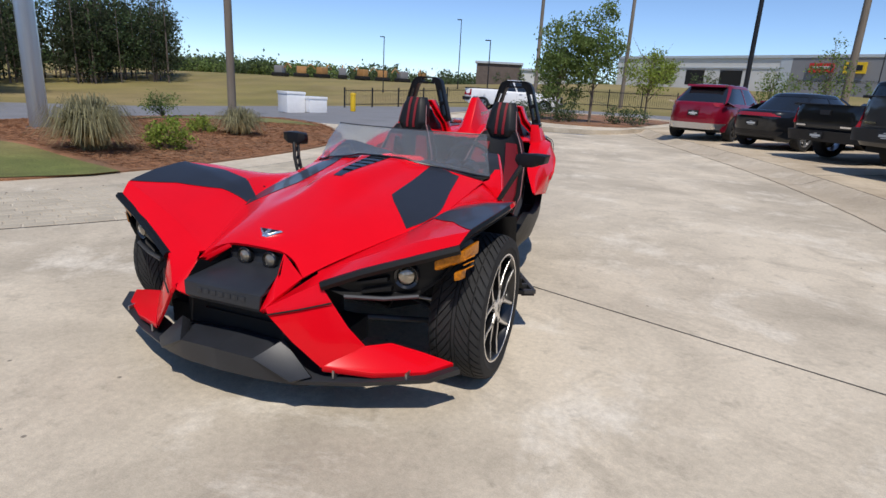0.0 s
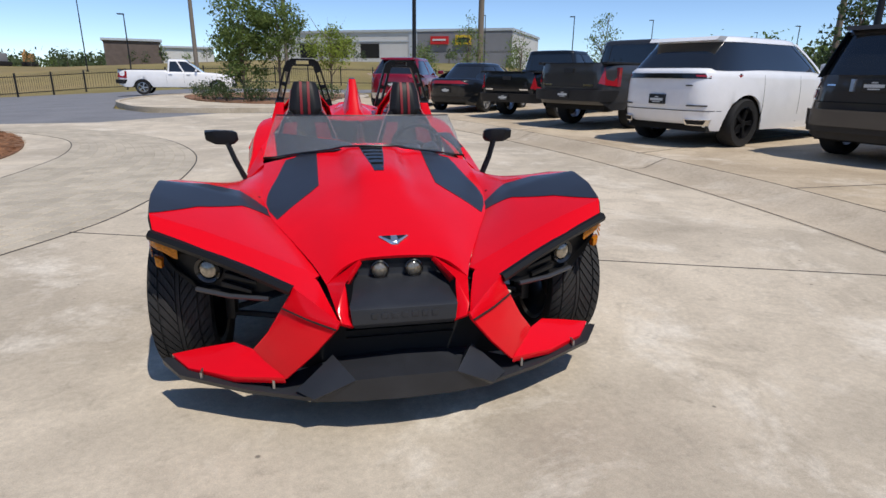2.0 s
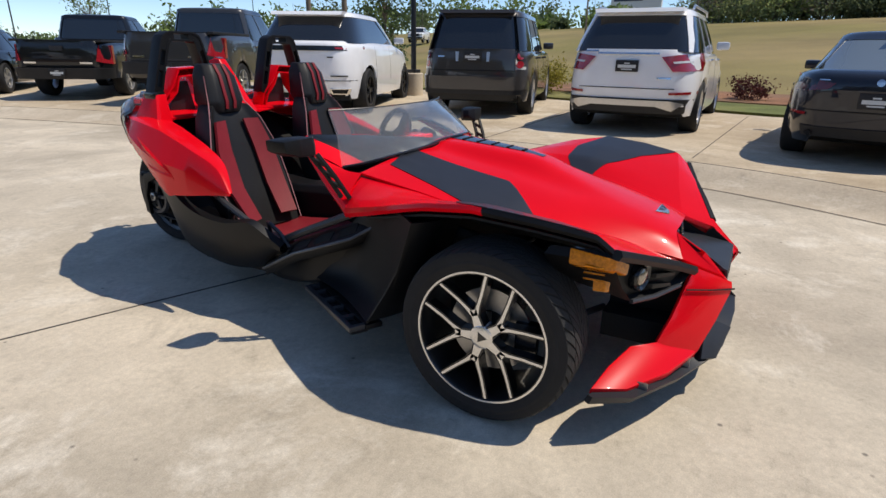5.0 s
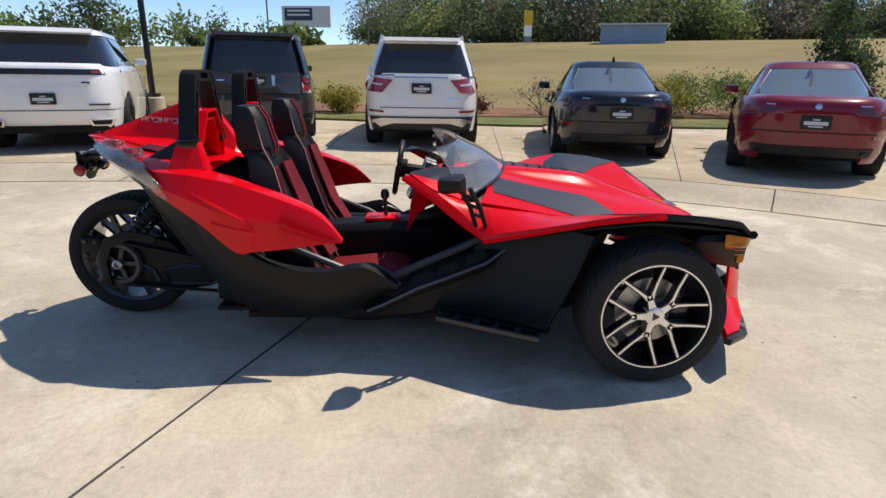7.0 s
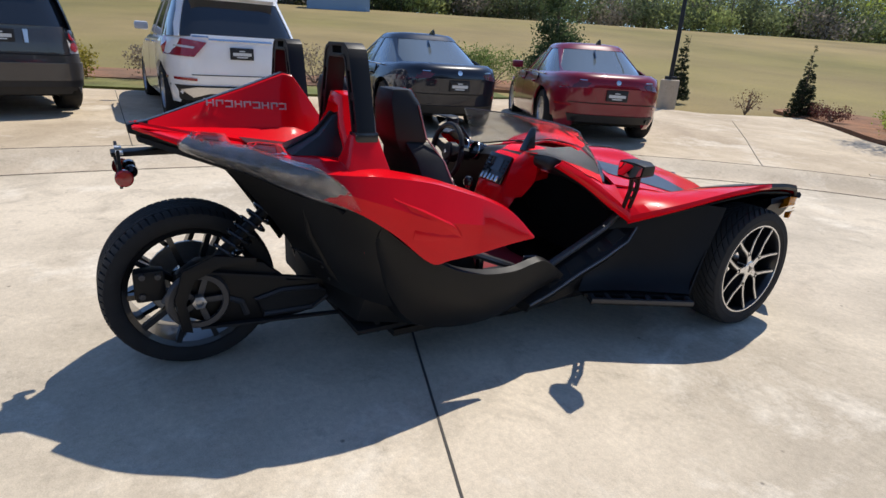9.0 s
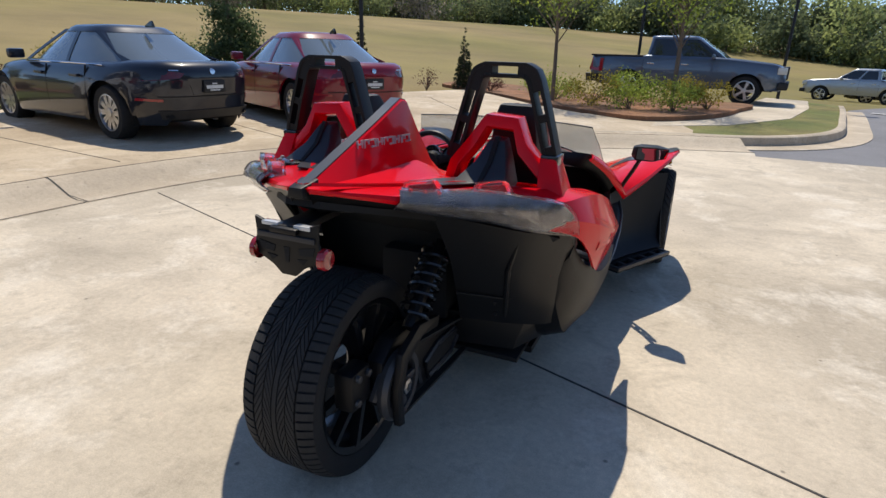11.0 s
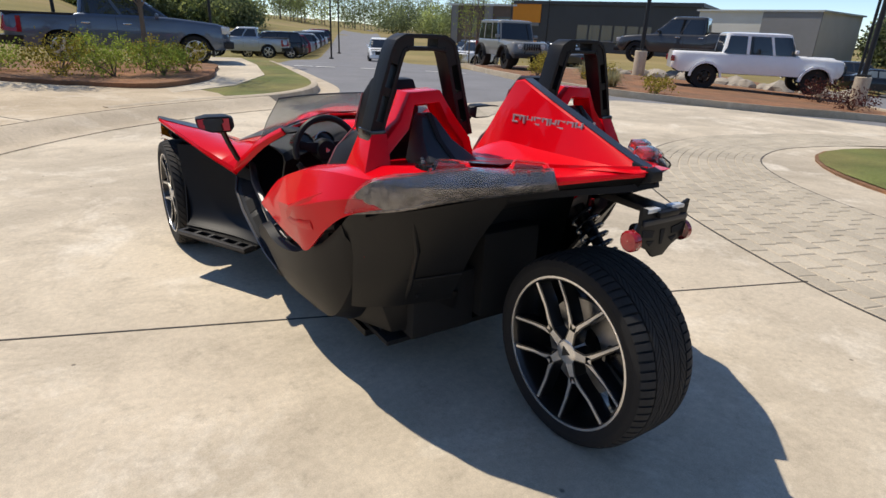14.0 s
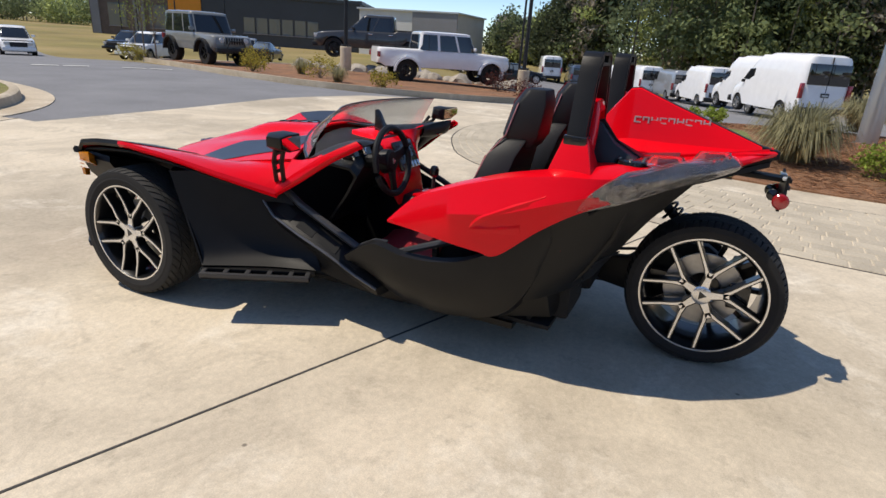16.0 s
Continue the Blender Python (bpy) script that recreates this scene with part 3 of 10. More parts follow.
def tail_at(x, z):
    """Where the rear face of the vehicle in hand lies at that spot."""
    s = TAIL["spec"]
    L, W, H = s["size"]
    t = s.get("tail", (0.10, 0.0, 0.02, 0.06))
    lo, hi = s.get("rocker", 0.28), s["top"][0][1]
    f = (z - lo) / (hi - lo)
    y = interp(((0.0, t[0]), (0.16, t[0] * 0.3), (0.45, t[1]), (0.74, t[2]), (0.93, t[2] + 0.02), (1.0, t[3])), f)
    if z > hi:
        b0, b1 = s["cabin"][:2]
        y = b0 + (b1 - b0) * (z - hi) / (H - 0.05 - hi)
        return y
    p = s.get("power", 6.0)
    q = min(0.97, abs(x) / (W / 2 * interp(((0, 0.965), (0.16, 0.99), (0.45, 1.0), (0.74, 0.985), (1.0, 0.90)), f)))
    return y + (L - 0.06 - y) / 2 * (1 - (1 - q ** p) ** (1 / p))


def patch(car, name, outline, y, depth, material, lean=0.0, label="", bevel=0.008):
    """A piece on the tail: its outline in x and height, standing proud of the rear face and following it."""
    pts = []
    for (x0, z0), (x1, z1) in zip(outline, outline[1:] + outline[:1]):
        n = max(1, int(abs(x1 - x0) / 0.07))
        pts += [(x0 + (x1 - x0) * k / n, z0 + (z1 - z0) * k / n) for k in range(n)]
    back = min(0.0, y)
    bm = loft(bmesh.new(), [[(x, tail_at(x, z) + back - depth, z) for x, z in pts], [(x, tail_at(x, z) + 0.05, z) for x, z in pts]], True, False)
    bm.verts.ensure_lookup_table()
    n = len(pts)
    for ring in ([bm.verts[i] for i in range(n)], [bm.verts[n + i] for i in range(n)]):
        f = bm.faces.new(ring)
        f.normal_update()
        bmesh.ops.triangulate(bm, faces=[f])
    return part(name, bm, material, car, label, bevel=0, smooth=25)


def number_plate(car, y, z, x=0.0, w=0.31, h=0.155, frame_mat=None):
    y = tail_at(x, z) - (0.02 if y > -0.1 else 0.17)
    p = part("number_plate", boxed(x - w / 2, x + w / 2, y - 0.016, y + 0.02, z - h / 2, z + h / 2), frame_mat or M_PLASTIC, car, "black dealer plate with pale bars", bevel=0.006)
    for half, z0, z1 in ((0.40, -0.17, 0.10), (0.24, -0.34, -0.24), (0.12, 0.18, 0.28)):
        part("print_bar", boxed(x - w * half, x + w * half, y - 0.019, y - 0.012, z + h * z0, z + h * z1), M_PLATE, p, smooth=0)



def sided(points, sgn):
    return [(x * sgn, z) for x, z in points]


# saloon: notchback tail, four doors
def saloon_bits(car, s):
    hw, belt = s["size"][1] / 2, s["belt"]
    for sgn in (1, -1):
        patch(car, "tail_lamp", sided([(0.38, 0.865), (0.60, 0.895), (0.80, 0.885), (0.83, 0.80), (0.76, 0.765), (0.44, 0.805)], sgn), s.get("lamp_y", 0.01), 0.012, M_LAMPSMOKED)
        patch(car, "exhaust_tip", [(sgn * 0.56 + 0.036 * math.cos(a), 0.335 + 0.030 * math.sin(a)) for a in [k * math.pi / 6 for k in range(12)]], 0.0, 0.03, M_DARKALLOY)
        patch(car, "reflector", sided([(0.62, 0.55), (0.80, 0.56), (0.80, 0.53), (0.62, 0.52)], sgn), 0.0, 0.012, M_LAMPRED)
        bm = tube(bmesh.new(), [(sgn * hw * 0.90, 1.0, belt + 0.0), (sgn * hw * 0.905, 1.7, belt + 0.005), (sgn * hw * 0.905, 3.0, belt - 0.01)], 0.010, 6)
        part("window_trim", bm, M_CHROME, car)
    patch(car, "diffuser", [(-0.66, 0.41), (0.66, 0.41), (0.62, 0.30), (-0.62, 0.30)], 0.02, 0.02, M_PLASTIC)
    patch(car, "boot_recess", [(-0.36, 0.80), (0.36, 0.80), (0.28, 0.60), (-0.28, 0.60)], -0.004, 0.006, s["paint"])
    number_plate(car, -0.014, 0.70)
    patch(car, "badge", [(0.036 * math.cos(a), 0.885 + 0.036 * math.sin(a)) for a in [k * math.pi / 8 for k in range(16)]], 0.01, 0.02, M_CHROME)
    for x0, x1 in ((0.42, 0.54), (-0.54, -0.44)):
        patch(car, "lettering", [(x0, 0.905), (x1, 0.905), (x1, 0.892), (x0, 0.892)], 0.02, 0.014, M_CHROME)
    patch(car, "boot_seam", [(-0.66, 0.585), (0.66, 0.585), (0.66, 0.575), (-0.66, 0.575)], -0.008, 0.004, M_UNDER, bevel=0)
    fin = loft(bmesh.new(), [[(x, y, z) for x, y in ((-0.02, 1.15), (0.02, 1.15), (0.012, 1.32), (-0.012, 1.32))] for z in (1.40, 1.43)] + [[(-0.006, 1.16, 1.485), (0.006, 1.16, 1.485), (0.004, 1.20, 1.485), (-0.004, 1.20, 1.485)]])
    part("roof_antenna", fin, P_BLACK, car)


SALOON = dict(size=(4.64, 1.87, 1.43), belt=0.93, wheel=(0.345, 0.24), axles=(0.98, 3.80), top=((0, 0.955), (0.22, 0.995), (0.6, 1.0), (0.95, 0.975), (3.1, 0.94), (3.7, 0.90), (4.3, 0.80), (4.64, 0.66)),
              cabin=(0.50, 1.42, 2.45, 3.45), tuck=(0.84, 0.58), rocker=0.22, tail=(0.16, 0.02, -0.015, 0.05), shoulder=(0.915, 0.80), pillars=((0.0, 0.30), (0.50, 0.08), (1.0, 0.10)), glass=M_SKYGLASS, power=3.8, gpower=3.4, seams=(1.35, 2.35), handles=(1.55, 2.5), spokes=10)
vehicle("black_saloon", {**SALOON, "paint": P_NAVY}, (4.80, -1.72, 0.14), -9, "glossy black-blue saloon parked nose to the grass", "car", "parked row", saloon_bits)
vehicle("red_saloon", {**SALOON, "paint": P_CRIMSON}, (3.50, -3.60, 0.15), -28, "deep crimson saloon with five-spoke alloys, parked", "car", "parked row", saloon_bits)


# tall sport utility, white, wrap-round red lamps
def suv_bits(car, s):
    hw, H = s["size"][1] / 2, s["size"][2]
    for sgn in (1, -1):
        patch(car, "tail_lamp", sided([(0.45, 1.08), (0.90, 1.14), (0.945, 1.00), (0.93, 0.90), (0.62, 0.89)], sgn), 0.03, 0.045, M_LAMPRED)
        patch(car, "lamp_stripe", sided([(0.60, 1.02), (0.90, 1.05), (0.90, 1.02), (0.62, 0.995)], sgn), 0.02, 0.045, M_LAMPWHITE, bevel=0.003)
        patch(car, "reflector", sided([(0.60, 0.615), (0.92, 0.625), (0.92, 0.59), (0.60, 0.58)], sgn), 0.0, 0.02, M_LAMPRED)
        bm = tube(bmesh.new(), [(sgn * hw * 0.70, 0.75, H - 0.03), (sgn * hw * 0.70, 0.9, H + 0.03), (sgn * hw * 0.70, 2.6, H + 0.035), (sgn * hw * 0.70, 2.75, H - 0.03)], 0.018, 6)
        part("roof_rail", bm, M_ALLOY, car)
    patch(car, "skid_plate", [(-0.80, 0.46), (-0.62, 0.50), (0.62, 0.50), (0.80, 0.46), (0.66, 0.36), (0.45, 0.42), (-0.45, 0.42), (-0.66, 0.36)], 0.0, 0.045, M_ALLOY)
    patch(car, "lower_bumper", [(-0.90, 0.52), (0.90, 0.52), (0.80, 0.32), (-0.80, 0.32)], 0.01, 0.02, M_PLASTIC)
    patch(car, "tailgate_seam", [(-0.66, 0.665), (0.66, 0.665), (0.66, 0.655), (-0.66, 0.655)], -0.004, 0.006, M_UNDER, bevel=0)
    patch(car, "tailgate_trim", [(-0.42, 1.135), (0.42, 1.135), (0.42, 1.11), (-0.42, 1.11)], 0.02, 0.03, M_CHROME, bevel=0.004)
    number_plate(car, -0.004, 0.955)
    patch(car, "spoiler", [(-0.62, H - 0.02), (0.62, H - 0.02), (0.60, H - 0.075), (-0.60, H - 0.075)], 0.50, 0.14, s["paint"])
    wiper = tube(bmesh.new(), [(0.05, 0.20, 1.21), (-0.2, 0.21, 1.245), (-0.46, 0.22, 1.23)], 0.011, 5)
    part("rear_wiper", wiper, M_PLASTIC, car)
    patch(car, "lettering", [(-0.62, 1.165), (-0.42, 1.165), (-0.42, 1.14), (-0.62, 1.14)], 0.02, 0.024, M_CHROME, bevel=0)
    patch(car, "lettering", [(0.42, 0.81), (0.60, 0.81), (0.60, 0.79), (0.42, 0.79)], 0.0, 0.012, M_CHROME, bevel=0)


vehicle("white_sport_utility", dict(size=(4.82, 1.93, 1.75), belt=1.18, wheel=(0.375, 0.26), axles=(0.96, 3.87), top=((0, 1.18), (2.9, 1.14), (3.6, 1.08), (4.4, 0.98), (4.82, 0.80)), cabin=(0.10, 0.50, 2.50, 3.45), tuck=(0.92, 0.72),
        tail=(0.06, 0.0, 0.03, 0.07), paint=P_WHITE, pillars=((0.0, 0.20), (0.30, 0.07), (0.60, 0.07), (1.0, 0.10)), power=5.5, gpower=7.0, seams=(1.35, 2.40), handles=(1.55, 2.6), handle_paint=M_CHROME), (6.05, 1.06, 0.15), 0,
        "white sport utility with wide red tail lamps, parked", "car", "parked row", suv_bits)


# boxy dark grey off-roader
def boxy_bits(car, s):
    hw, H = s["size"][1] / 2, s["size"][2]
    for sgn in (1, -1):
        lamp = patch(car, "tail_lamp", sided([(0.73, 1.12), (0.90, 1.12), (0.90, 0.82), (0.75, 0.82)], sgn), 0.0, 0.02, M_LAMPWHITE)
        for z in (1.08, 0.94):
            patch(lamp, "red_lens", [(sgn * 0.815 + 0.055 * math.cos(a), z - 0.04 + 0.060 * math.sin(a)) for a in [k * math.pi / 8 for k in range(16)]], 0.0, 0.032, M_LAMPRED)
        patch(car, "handle_bar", sided([(0.245, 1.10), (0.30, 1.10), (0.29, 0.94), (0.25, 0.94)], sgn), 0.02, 0.035, M_ALLOY)
        patch(car, "exhaust_tip", sided([(0.62, 0.42), (0.78, 0.42), (0.78, 0.34), (0.62, 0.34)], sgn), 0.02, 0.02, M_PLASTIC)
    patch(car, "bumper", [(-0.97, 0.70), (0.97, 0.70), (0.93, 0.48), (-0.93, 0.48)], -0.05, 0.05, s["paint"], bevel=0.03)
    patch(car, "bumper_pad", [(-0.95, 0.52), (0.95, 0.52), (0.88, 0.40), (-0.88, 0.40)], -0.02, 0.06, M_PLASTIC)
    patch(car, "tailgate_seam", [(-0.74, 0.805), (0.74, 0.805), (0.74, 0.79), (-0.74, 0.79)], 0.0, 0.01, M_UNDER, bevel=0)
    number_plate(car, -0.004, 1.02)
    patch(car, "lettering", [(-0.62, 1.03), (-0.50, 1.03), (-0.50, 1.01), (-0.62, 1.01)], 0.0, 0.012, M_CHROME, bevel=0)
    patch(car, "lower_skirt", [(-0.80, 0.44), (0.80, 0.44), (0.70, 0.30), (-0.70, 0.30)], 0.10, 0.02, M_PLASTIC)
    patch(car, "spoiler", [(-0.66, H - 0.015), (0.66, H - 0.015), (0.64, H - 0.07), (-0.64, H - 0.07)], 0.36, 0.10, s["paint"])


BOXY = dict(size=(4.95, 1.98, 1.80), belt=1.15, wheel=(0.385, 0.27), axles=(1.0, 3.88), top=((0, 1.15), (3.2, 1.14), (3.7, 1.12), (4.6, 1.04), (4.95, 0.92)), cabin=(0.08, 0.36, 2.75, 3.45), tuck=(0.93, 0.77), tail=(0.05, 0.0, 0.02, 0.04), power=7.0, gpower=7.0,
            pillars=((0.0, 0.12), (0.28, 0.06), (0.58, 0.06), (1.0, 0.09)), pillar_paint=P_BLACK, seams=(1.45, 2.55), handles=(1.65, 2.75))
vehicle("grey_off_roader", {**BOXY, "paint": P_BROWNGREY}, (6.72, 3.80, 0.16), 14, "boxy dark warm-grey off-roader with round red lamps", "car", "parked row", boxy_bits)


# smooth white luxury sport utility
def smooth_bits(car, s):
    hw, H = s["size"][1] / 2, s["size"][2]
    patch(car, "lamp_bar", [(-0.93, 1.17), (0.93, 1.17), (0.93, 1.09), (-0.93, 1.09)], 0.02, 0.03, P_BLACK)
    for sgn in (1, -1):
        patch(car, "tail_lamp", sided([(0.62, 1.145), (0.935, 1.15), (0.935, 1.11), (0.64, 1.12)], sgn), 0.015, 0.035, M_LAMPRED, bevel=0.004)
        patch(car, "exhaust_tip", sided([(0.52, 0.46), (0.84, 0.46), (0.80, 0.36), (0.54, 0.37)], sgn), -0.02, 0.02, M_CHROME)
        # dark patch imitates the shaded inside of the tip
        patch(car, "exhaust_hole", sided([(0.55, 0.445), (0.80, 0.445), (0.77, 0.38), (0.57, 0.385)], sgn), -0.03, 0.015, M_UNDER)
        patch(car, "reflector", sided([(0.55, 0.685), (0.80, 0.685), (0.80, 0.665), (0.55, 0.665)], sgn), -0.02, 0.01, M_PLASTIC, bevel=0)
    patch(car, "bumper_line", [(-0.90, 0.60), (0.90, 0.60), (0.90, 0.59), (-0.90, 0.59)], -0.004, 0.006, M_UNDER, bevel=0)
    patch(car, "plate_recess", [(-0.46, 0.93), (0.46, 0.93), (0.42, 0.66), (-0.42, 0.66)], -0.002, 0.005, s["paint"])
    number_plate(car, -0.012, 0.76)
    patch(car, "lettering", [(0.50, 0.995), (0.60, 0.995), (0.60, 0.975), (0.50, 0.975)], 0.0, 0.012, M_PLASTIC, bevel=0)
    patch(car, "spoiler", [(-0.66, H - 0.03), (0.66, H - 0.03), (0.64, H - 0.09), (-0.64, H - 0.09)], 0.55, 0.16, s["paint"], bevel=0.02)


SMOOTH = dict(size=(4.90, 2.00, 1.77), belt=1.22, wheel=(0.395, 0.28), axles=(0.98, 3.97), top=((0, 1.25), (3.0, 1.22), (3.7, 1.14), (4.5, 1.02), (4.95, 0.85)), cabin=(0.14, 0.62, 2.7, 3.6), tuck=(0.91, 0.72), tail=(0.12, 0.0, 0.0, 0.07), power=5.0, gpower=6.0,
              pillars=((1.0, 0.08),), alloy=M_DARKALLOY, roof_paint=P_PEARL, seams=(1.4, 2.5))
vehicle("pearl_sport_utility", {**SMOOTH, "paint": P_PEARL}, (5.28, 6.40, 0.15), 20, "smooth pearl-white sport utility with a slim black lamp bar", "car", "parked row", smooth_bits)


# crew-cab pickup, seen from the tail
def pickup_bits(car, s):
    hw = s["size"][1] / 2
    bl = s["bed"]
    zt = s["bed_top"]
    for sgn in (1, -1):
        patch(car, "tail_lamp", sided([(hw - 0.17, zt - 0.08), (hw - 0.01, zt - 0.08), (hw - 0.01, zt - 0.46), (hw - 0.22, zt - 0.40)], sgn), 0.03, 0.05, s.get("lamp", M_LAMPRED))
    # near-black sheet over the closed bed imitates the shade inside it
    part("bed_opening", boxed(-hw * 0.80, hw * 0.80, 0.09, bl - 0.06, zt - 0.04, zt + 0.015), M_UNDER, car, smooth=0)
    for sgn in (1, -1):
        rail = boxed(sgn * hw * 0.87 - 0.055, sgn * hw * 0.87 + 0.055, 0.05, bl, zt - 0.02, zt + 0.03)
        part("bed_rail", rail, M_PLASTIC if s.get("railblack", True) else s["paint"], car, bevel=0.008)
    patch(car, "tailgate", [(-hw + 0.22, zt + 0.01), (hw - 0.22, zt + 0.01), (hw - 0.24, zt - 0.50), (-hw + 0.24, zt - 0.50)], -0.005, 0.02, s["paint"], bevel=0.012)
    patch(car, "tailgate_handle", [(-0.13, zt - 0.10), (0.13, zt - 0.10), (0.11, zt - 0.20), (-0.11, zt - 0.20)], -0.02, 0.02, M_PLASTIC)
    patch(car, "step_bumper", [(-hw + 0.02, zt - 0.54), (hw - 0.02, zt - 0.54), (hw - 0.05, zt - 0.76), (-hw + 0.05, zt - 0.76)], -0.10, 0.06, s.get("bumper", M_PLASTIC), bevel=0.02)
    number_plate(car, -0.165, zt - 0.63)
    patch(car, "lettering", [(0.42, zt - 0.42), (0.66, zt - 0.42), (0.66, zt - 0.455), (0.42, zt - 0.455)], -0.02, 0.012, M_CHROME, bevel=0)
    patch(car, "lettering", [(-0.66, zt - 0.42), (-0.42, zt - 0.42), (-0.42, zt - 0.455), (-0.66, zt - 0.455)], -0.02, 0.012, M_CHROME, bevel=0)


def pickup(paint_mat, size=(5.8, 2.02, 1.95), bed=2.0, zt=1.36, **more):
    L = size[0]
    d = dict(size=size, belt=1.28, wheel=(0.40, 0.28), axles=(1.25, L - 0.98), top=((0, zt), (bed, zt), (bed + 0.05, 1.27), (L - 1.75, 1.25), (L - 1.3, 1.22), (L - 0.3, 1.12), (L, 0.98)), cabin=(bed + 0.05, bed + 0.14, L - 2.35, L - 1.55), tuck=(0.90, 0.74), tail=(0.04, 0.0, 0.0, 0.02),
             power=9.0, gpower=9.0, pillars=((0.0, 0.14), (0.47, 0.08), (1.0, 0.09)), rocker=0.42, paint=paint_mat, bed=bed, bed_top=zt, seams=(bed + 0.03, bed + 0.95), handles=(bed + 0.25, bed + 1.2), handle_paint=M_CHROME)
    d.update(more)
    return d


vehicle("grey_pickup", pickup(P_GREY), (5.02, 9.50, 0.16), 27, "dark grey crew-cab pickup with red tail lamps", "pickup", "parked row", pickup_bits)
vehicle("black_pickup", pickup(P_BLACK, size=(5.4, 1.92, 1.80), zt=1.18), (4.55, 12.35, 0.17), 38, "black pickup parked in the far row", "pickup", "parked row", pickup_bits)


def fast_bits(car, s):
    patch(car, "lamp_bar", [(-0.80, 0.93), (0.80, 0.93), (0.78, 0.84), (-0.78, 0.84)], 0.0, 0.02, M_LAMPRED)
    number_plate(car, -0.01, 0.66)
    patch(car, "diffuser", [(-0.72, 0.47), (0.72, 0.47), (0.62, 0.30), (-0.62, 0.30)], 0.02, 0.02, M_PLASTIC)


vehicle("black_fastback", {**SALOON, "paint": P_BLACK, "size": (5.0, 1.90, 1.47), "glass": M_GLASS, "cabin": (0.55, 1.25, 2.75, 3.7), "pillars": ((0.0, 0.30), (0.5, 0.06), (1.0, 0.1)), "spokes": 5}, (3.45, 14.85, 0.17), 47, "black four-door fastback in the far row", "car", "parked row", fast_bits)


def cross_bits(car, s):
    H = s["size"][2]
    for sgn in (1, -1):
        patch(car, "tail_lamp", sided([(0.48, 1.10), (0.90, 1.14), (0.93, 1.02), (0.60, 1.00)], sgn), 0.03, 0.04, M_LAMPRED)
        patch(car, "exhaust_tip", [(sgn * 0.62 + 0.06 * math.cos(a), 0.40 + 0.045 * math.sin(a)) for a in [k * math.pi / 6 for k in range(12)]], 0.0, 0.03, M_CHROME)
    patch(car, "diffuser", [(-0.85, 0.52), (0.85, 0.52), (0.75, 0.34), (-0.75, 0.34)], 0.01, 0.03, M_ALLOY)
    number_plate(car, -0.005, 0.80)
    patch(car, "spoiler", [(-0.58, H - 0.03), (0.58, H - 0.03), (0.56, H - 0.09), (-0.56, H - 0.09)], 0.62, 0.2, s["paint"], bevel=0.02)


vehicle("red_crossover", dict(size=(4.69, 1.90, 1.67), belt=1.12, wheel=(0.37, 0.25), axles=(0.95, 3.77), top=((0, 1.13), (2.9, 1.08), (3.6, 1.02), (4.3, 0.92), (4.69, 0.75)), cabin=(0.16, 0.85, 2.5, 3.4), tuck=(0.90, 0.66), tail=(0.08, 0.0, 0.02, 0.09), power=4.6, gpower=6.0,
        pillars=((0.0, 0.22), (0.5, 0.07), (1.0, 0.1)), paint=P_RED, seams=(1.4, 2.4), alloy=M_DARKALLOY), (2.05, 16.75, 0.15), 66, "deep red crossover at the end of the far row", "car", "parked row", cross_bits)

# ---- the red three-wheeled roadster ----
M_RED = mat("gloss_red_paint", (0.74, 0.003, 0.011), 0.26, coat=0.36, spec=0.07, var=0.03, scale=4.0, fine=0.02, fine_scale=300)
M_STRIPE = mat("satin_charcoal_film", (0.022, 0.025, 0.033), 0.38, coat=0.25, var=0.08, scale=10)
M_TUB = mat("moulded_black_plastic", (0.0065, 0.0065, 0.007), 0.44, spec=0.30, var=0.12, scale=8, bump=0.3, bump_scale=600)
M_GLOSSBLACK = mat("gloss_black_plastic", (0.010, 0.010, 0.011), 0.22, coat=0.5)
M_FRAME = mat("dark_grey_frame_tube", (0.055, 0.055, 0.058), 0.38, 0.3)
M_SEAT = mat("black_leatherette", (0.011, 0.011, 0.012), 0.5, spec=0.35, var=0.1, scale=9, bump=0.35, bump_scale=380)
M_SEATRED = mat("red_leatherette", (0.20, 0.008, 0.014), 0.55, var=0.1, scale=9, bump=0.35, bump_scale=380)
M_STITCH = mat("rose_piping", (0.36, 0.17, 0.18), 0.55)
M_MACHINED = mat("machined_alloy_face", (0.80, 0.79, 0.77), 0.25, 0.85, var=0.05, scale=60)
M_RIMBLACK = mat("black_rim_paint", (0.012, 0.012, 0.013), 0.3, 0.3, coat=0.6)
M_STEEL = mat("steel_disc", (0.40, 0.39, 0.38), 0.35, 0.9, var=0.1, scale=40)
M_LENS = mat("headlamp_glass", (0.30, 0.26, 0.20), 0.06, 0.55, coat=1.0, var=0.35, scale=90)
M_CHIN = mat("satin_grey_moulding", (0.024, 0.026, 0.031), 0.42, spec=0.45, var=0.15, scale=9, bump=0.3, bump_scale=500)
M_SCREENGLASS = mat("smoked_clear_screen", (0.62, 0.66, 0.70), 0.04, trans=0.93, ior=1.45)
M_CLEARLENS = mat("clear_lens_plastic", (0.95, 0.95, 0.96), 0.02, trans=0.97, ior=1.18)
M_RED_LED = mat("red_lamp_dots", (0.55, 0.01, 0.015), 0.2, coat=1.0)
M_GLINT = mat("grey_glint_strip", (0.13, 0.13, 0.135), 0.36, 0.5, var=0.15, scale=12)
M_AMBER = mat("amber_marker_lens", (0.50, 0.165, 0.006), 0.2, coat=0.3, spec=0.2, var=0.35, scale=90)
M_LETTER = mat("silver_lettering_film", (0.50, 0.50, 0.52), 0.35, 0.2)
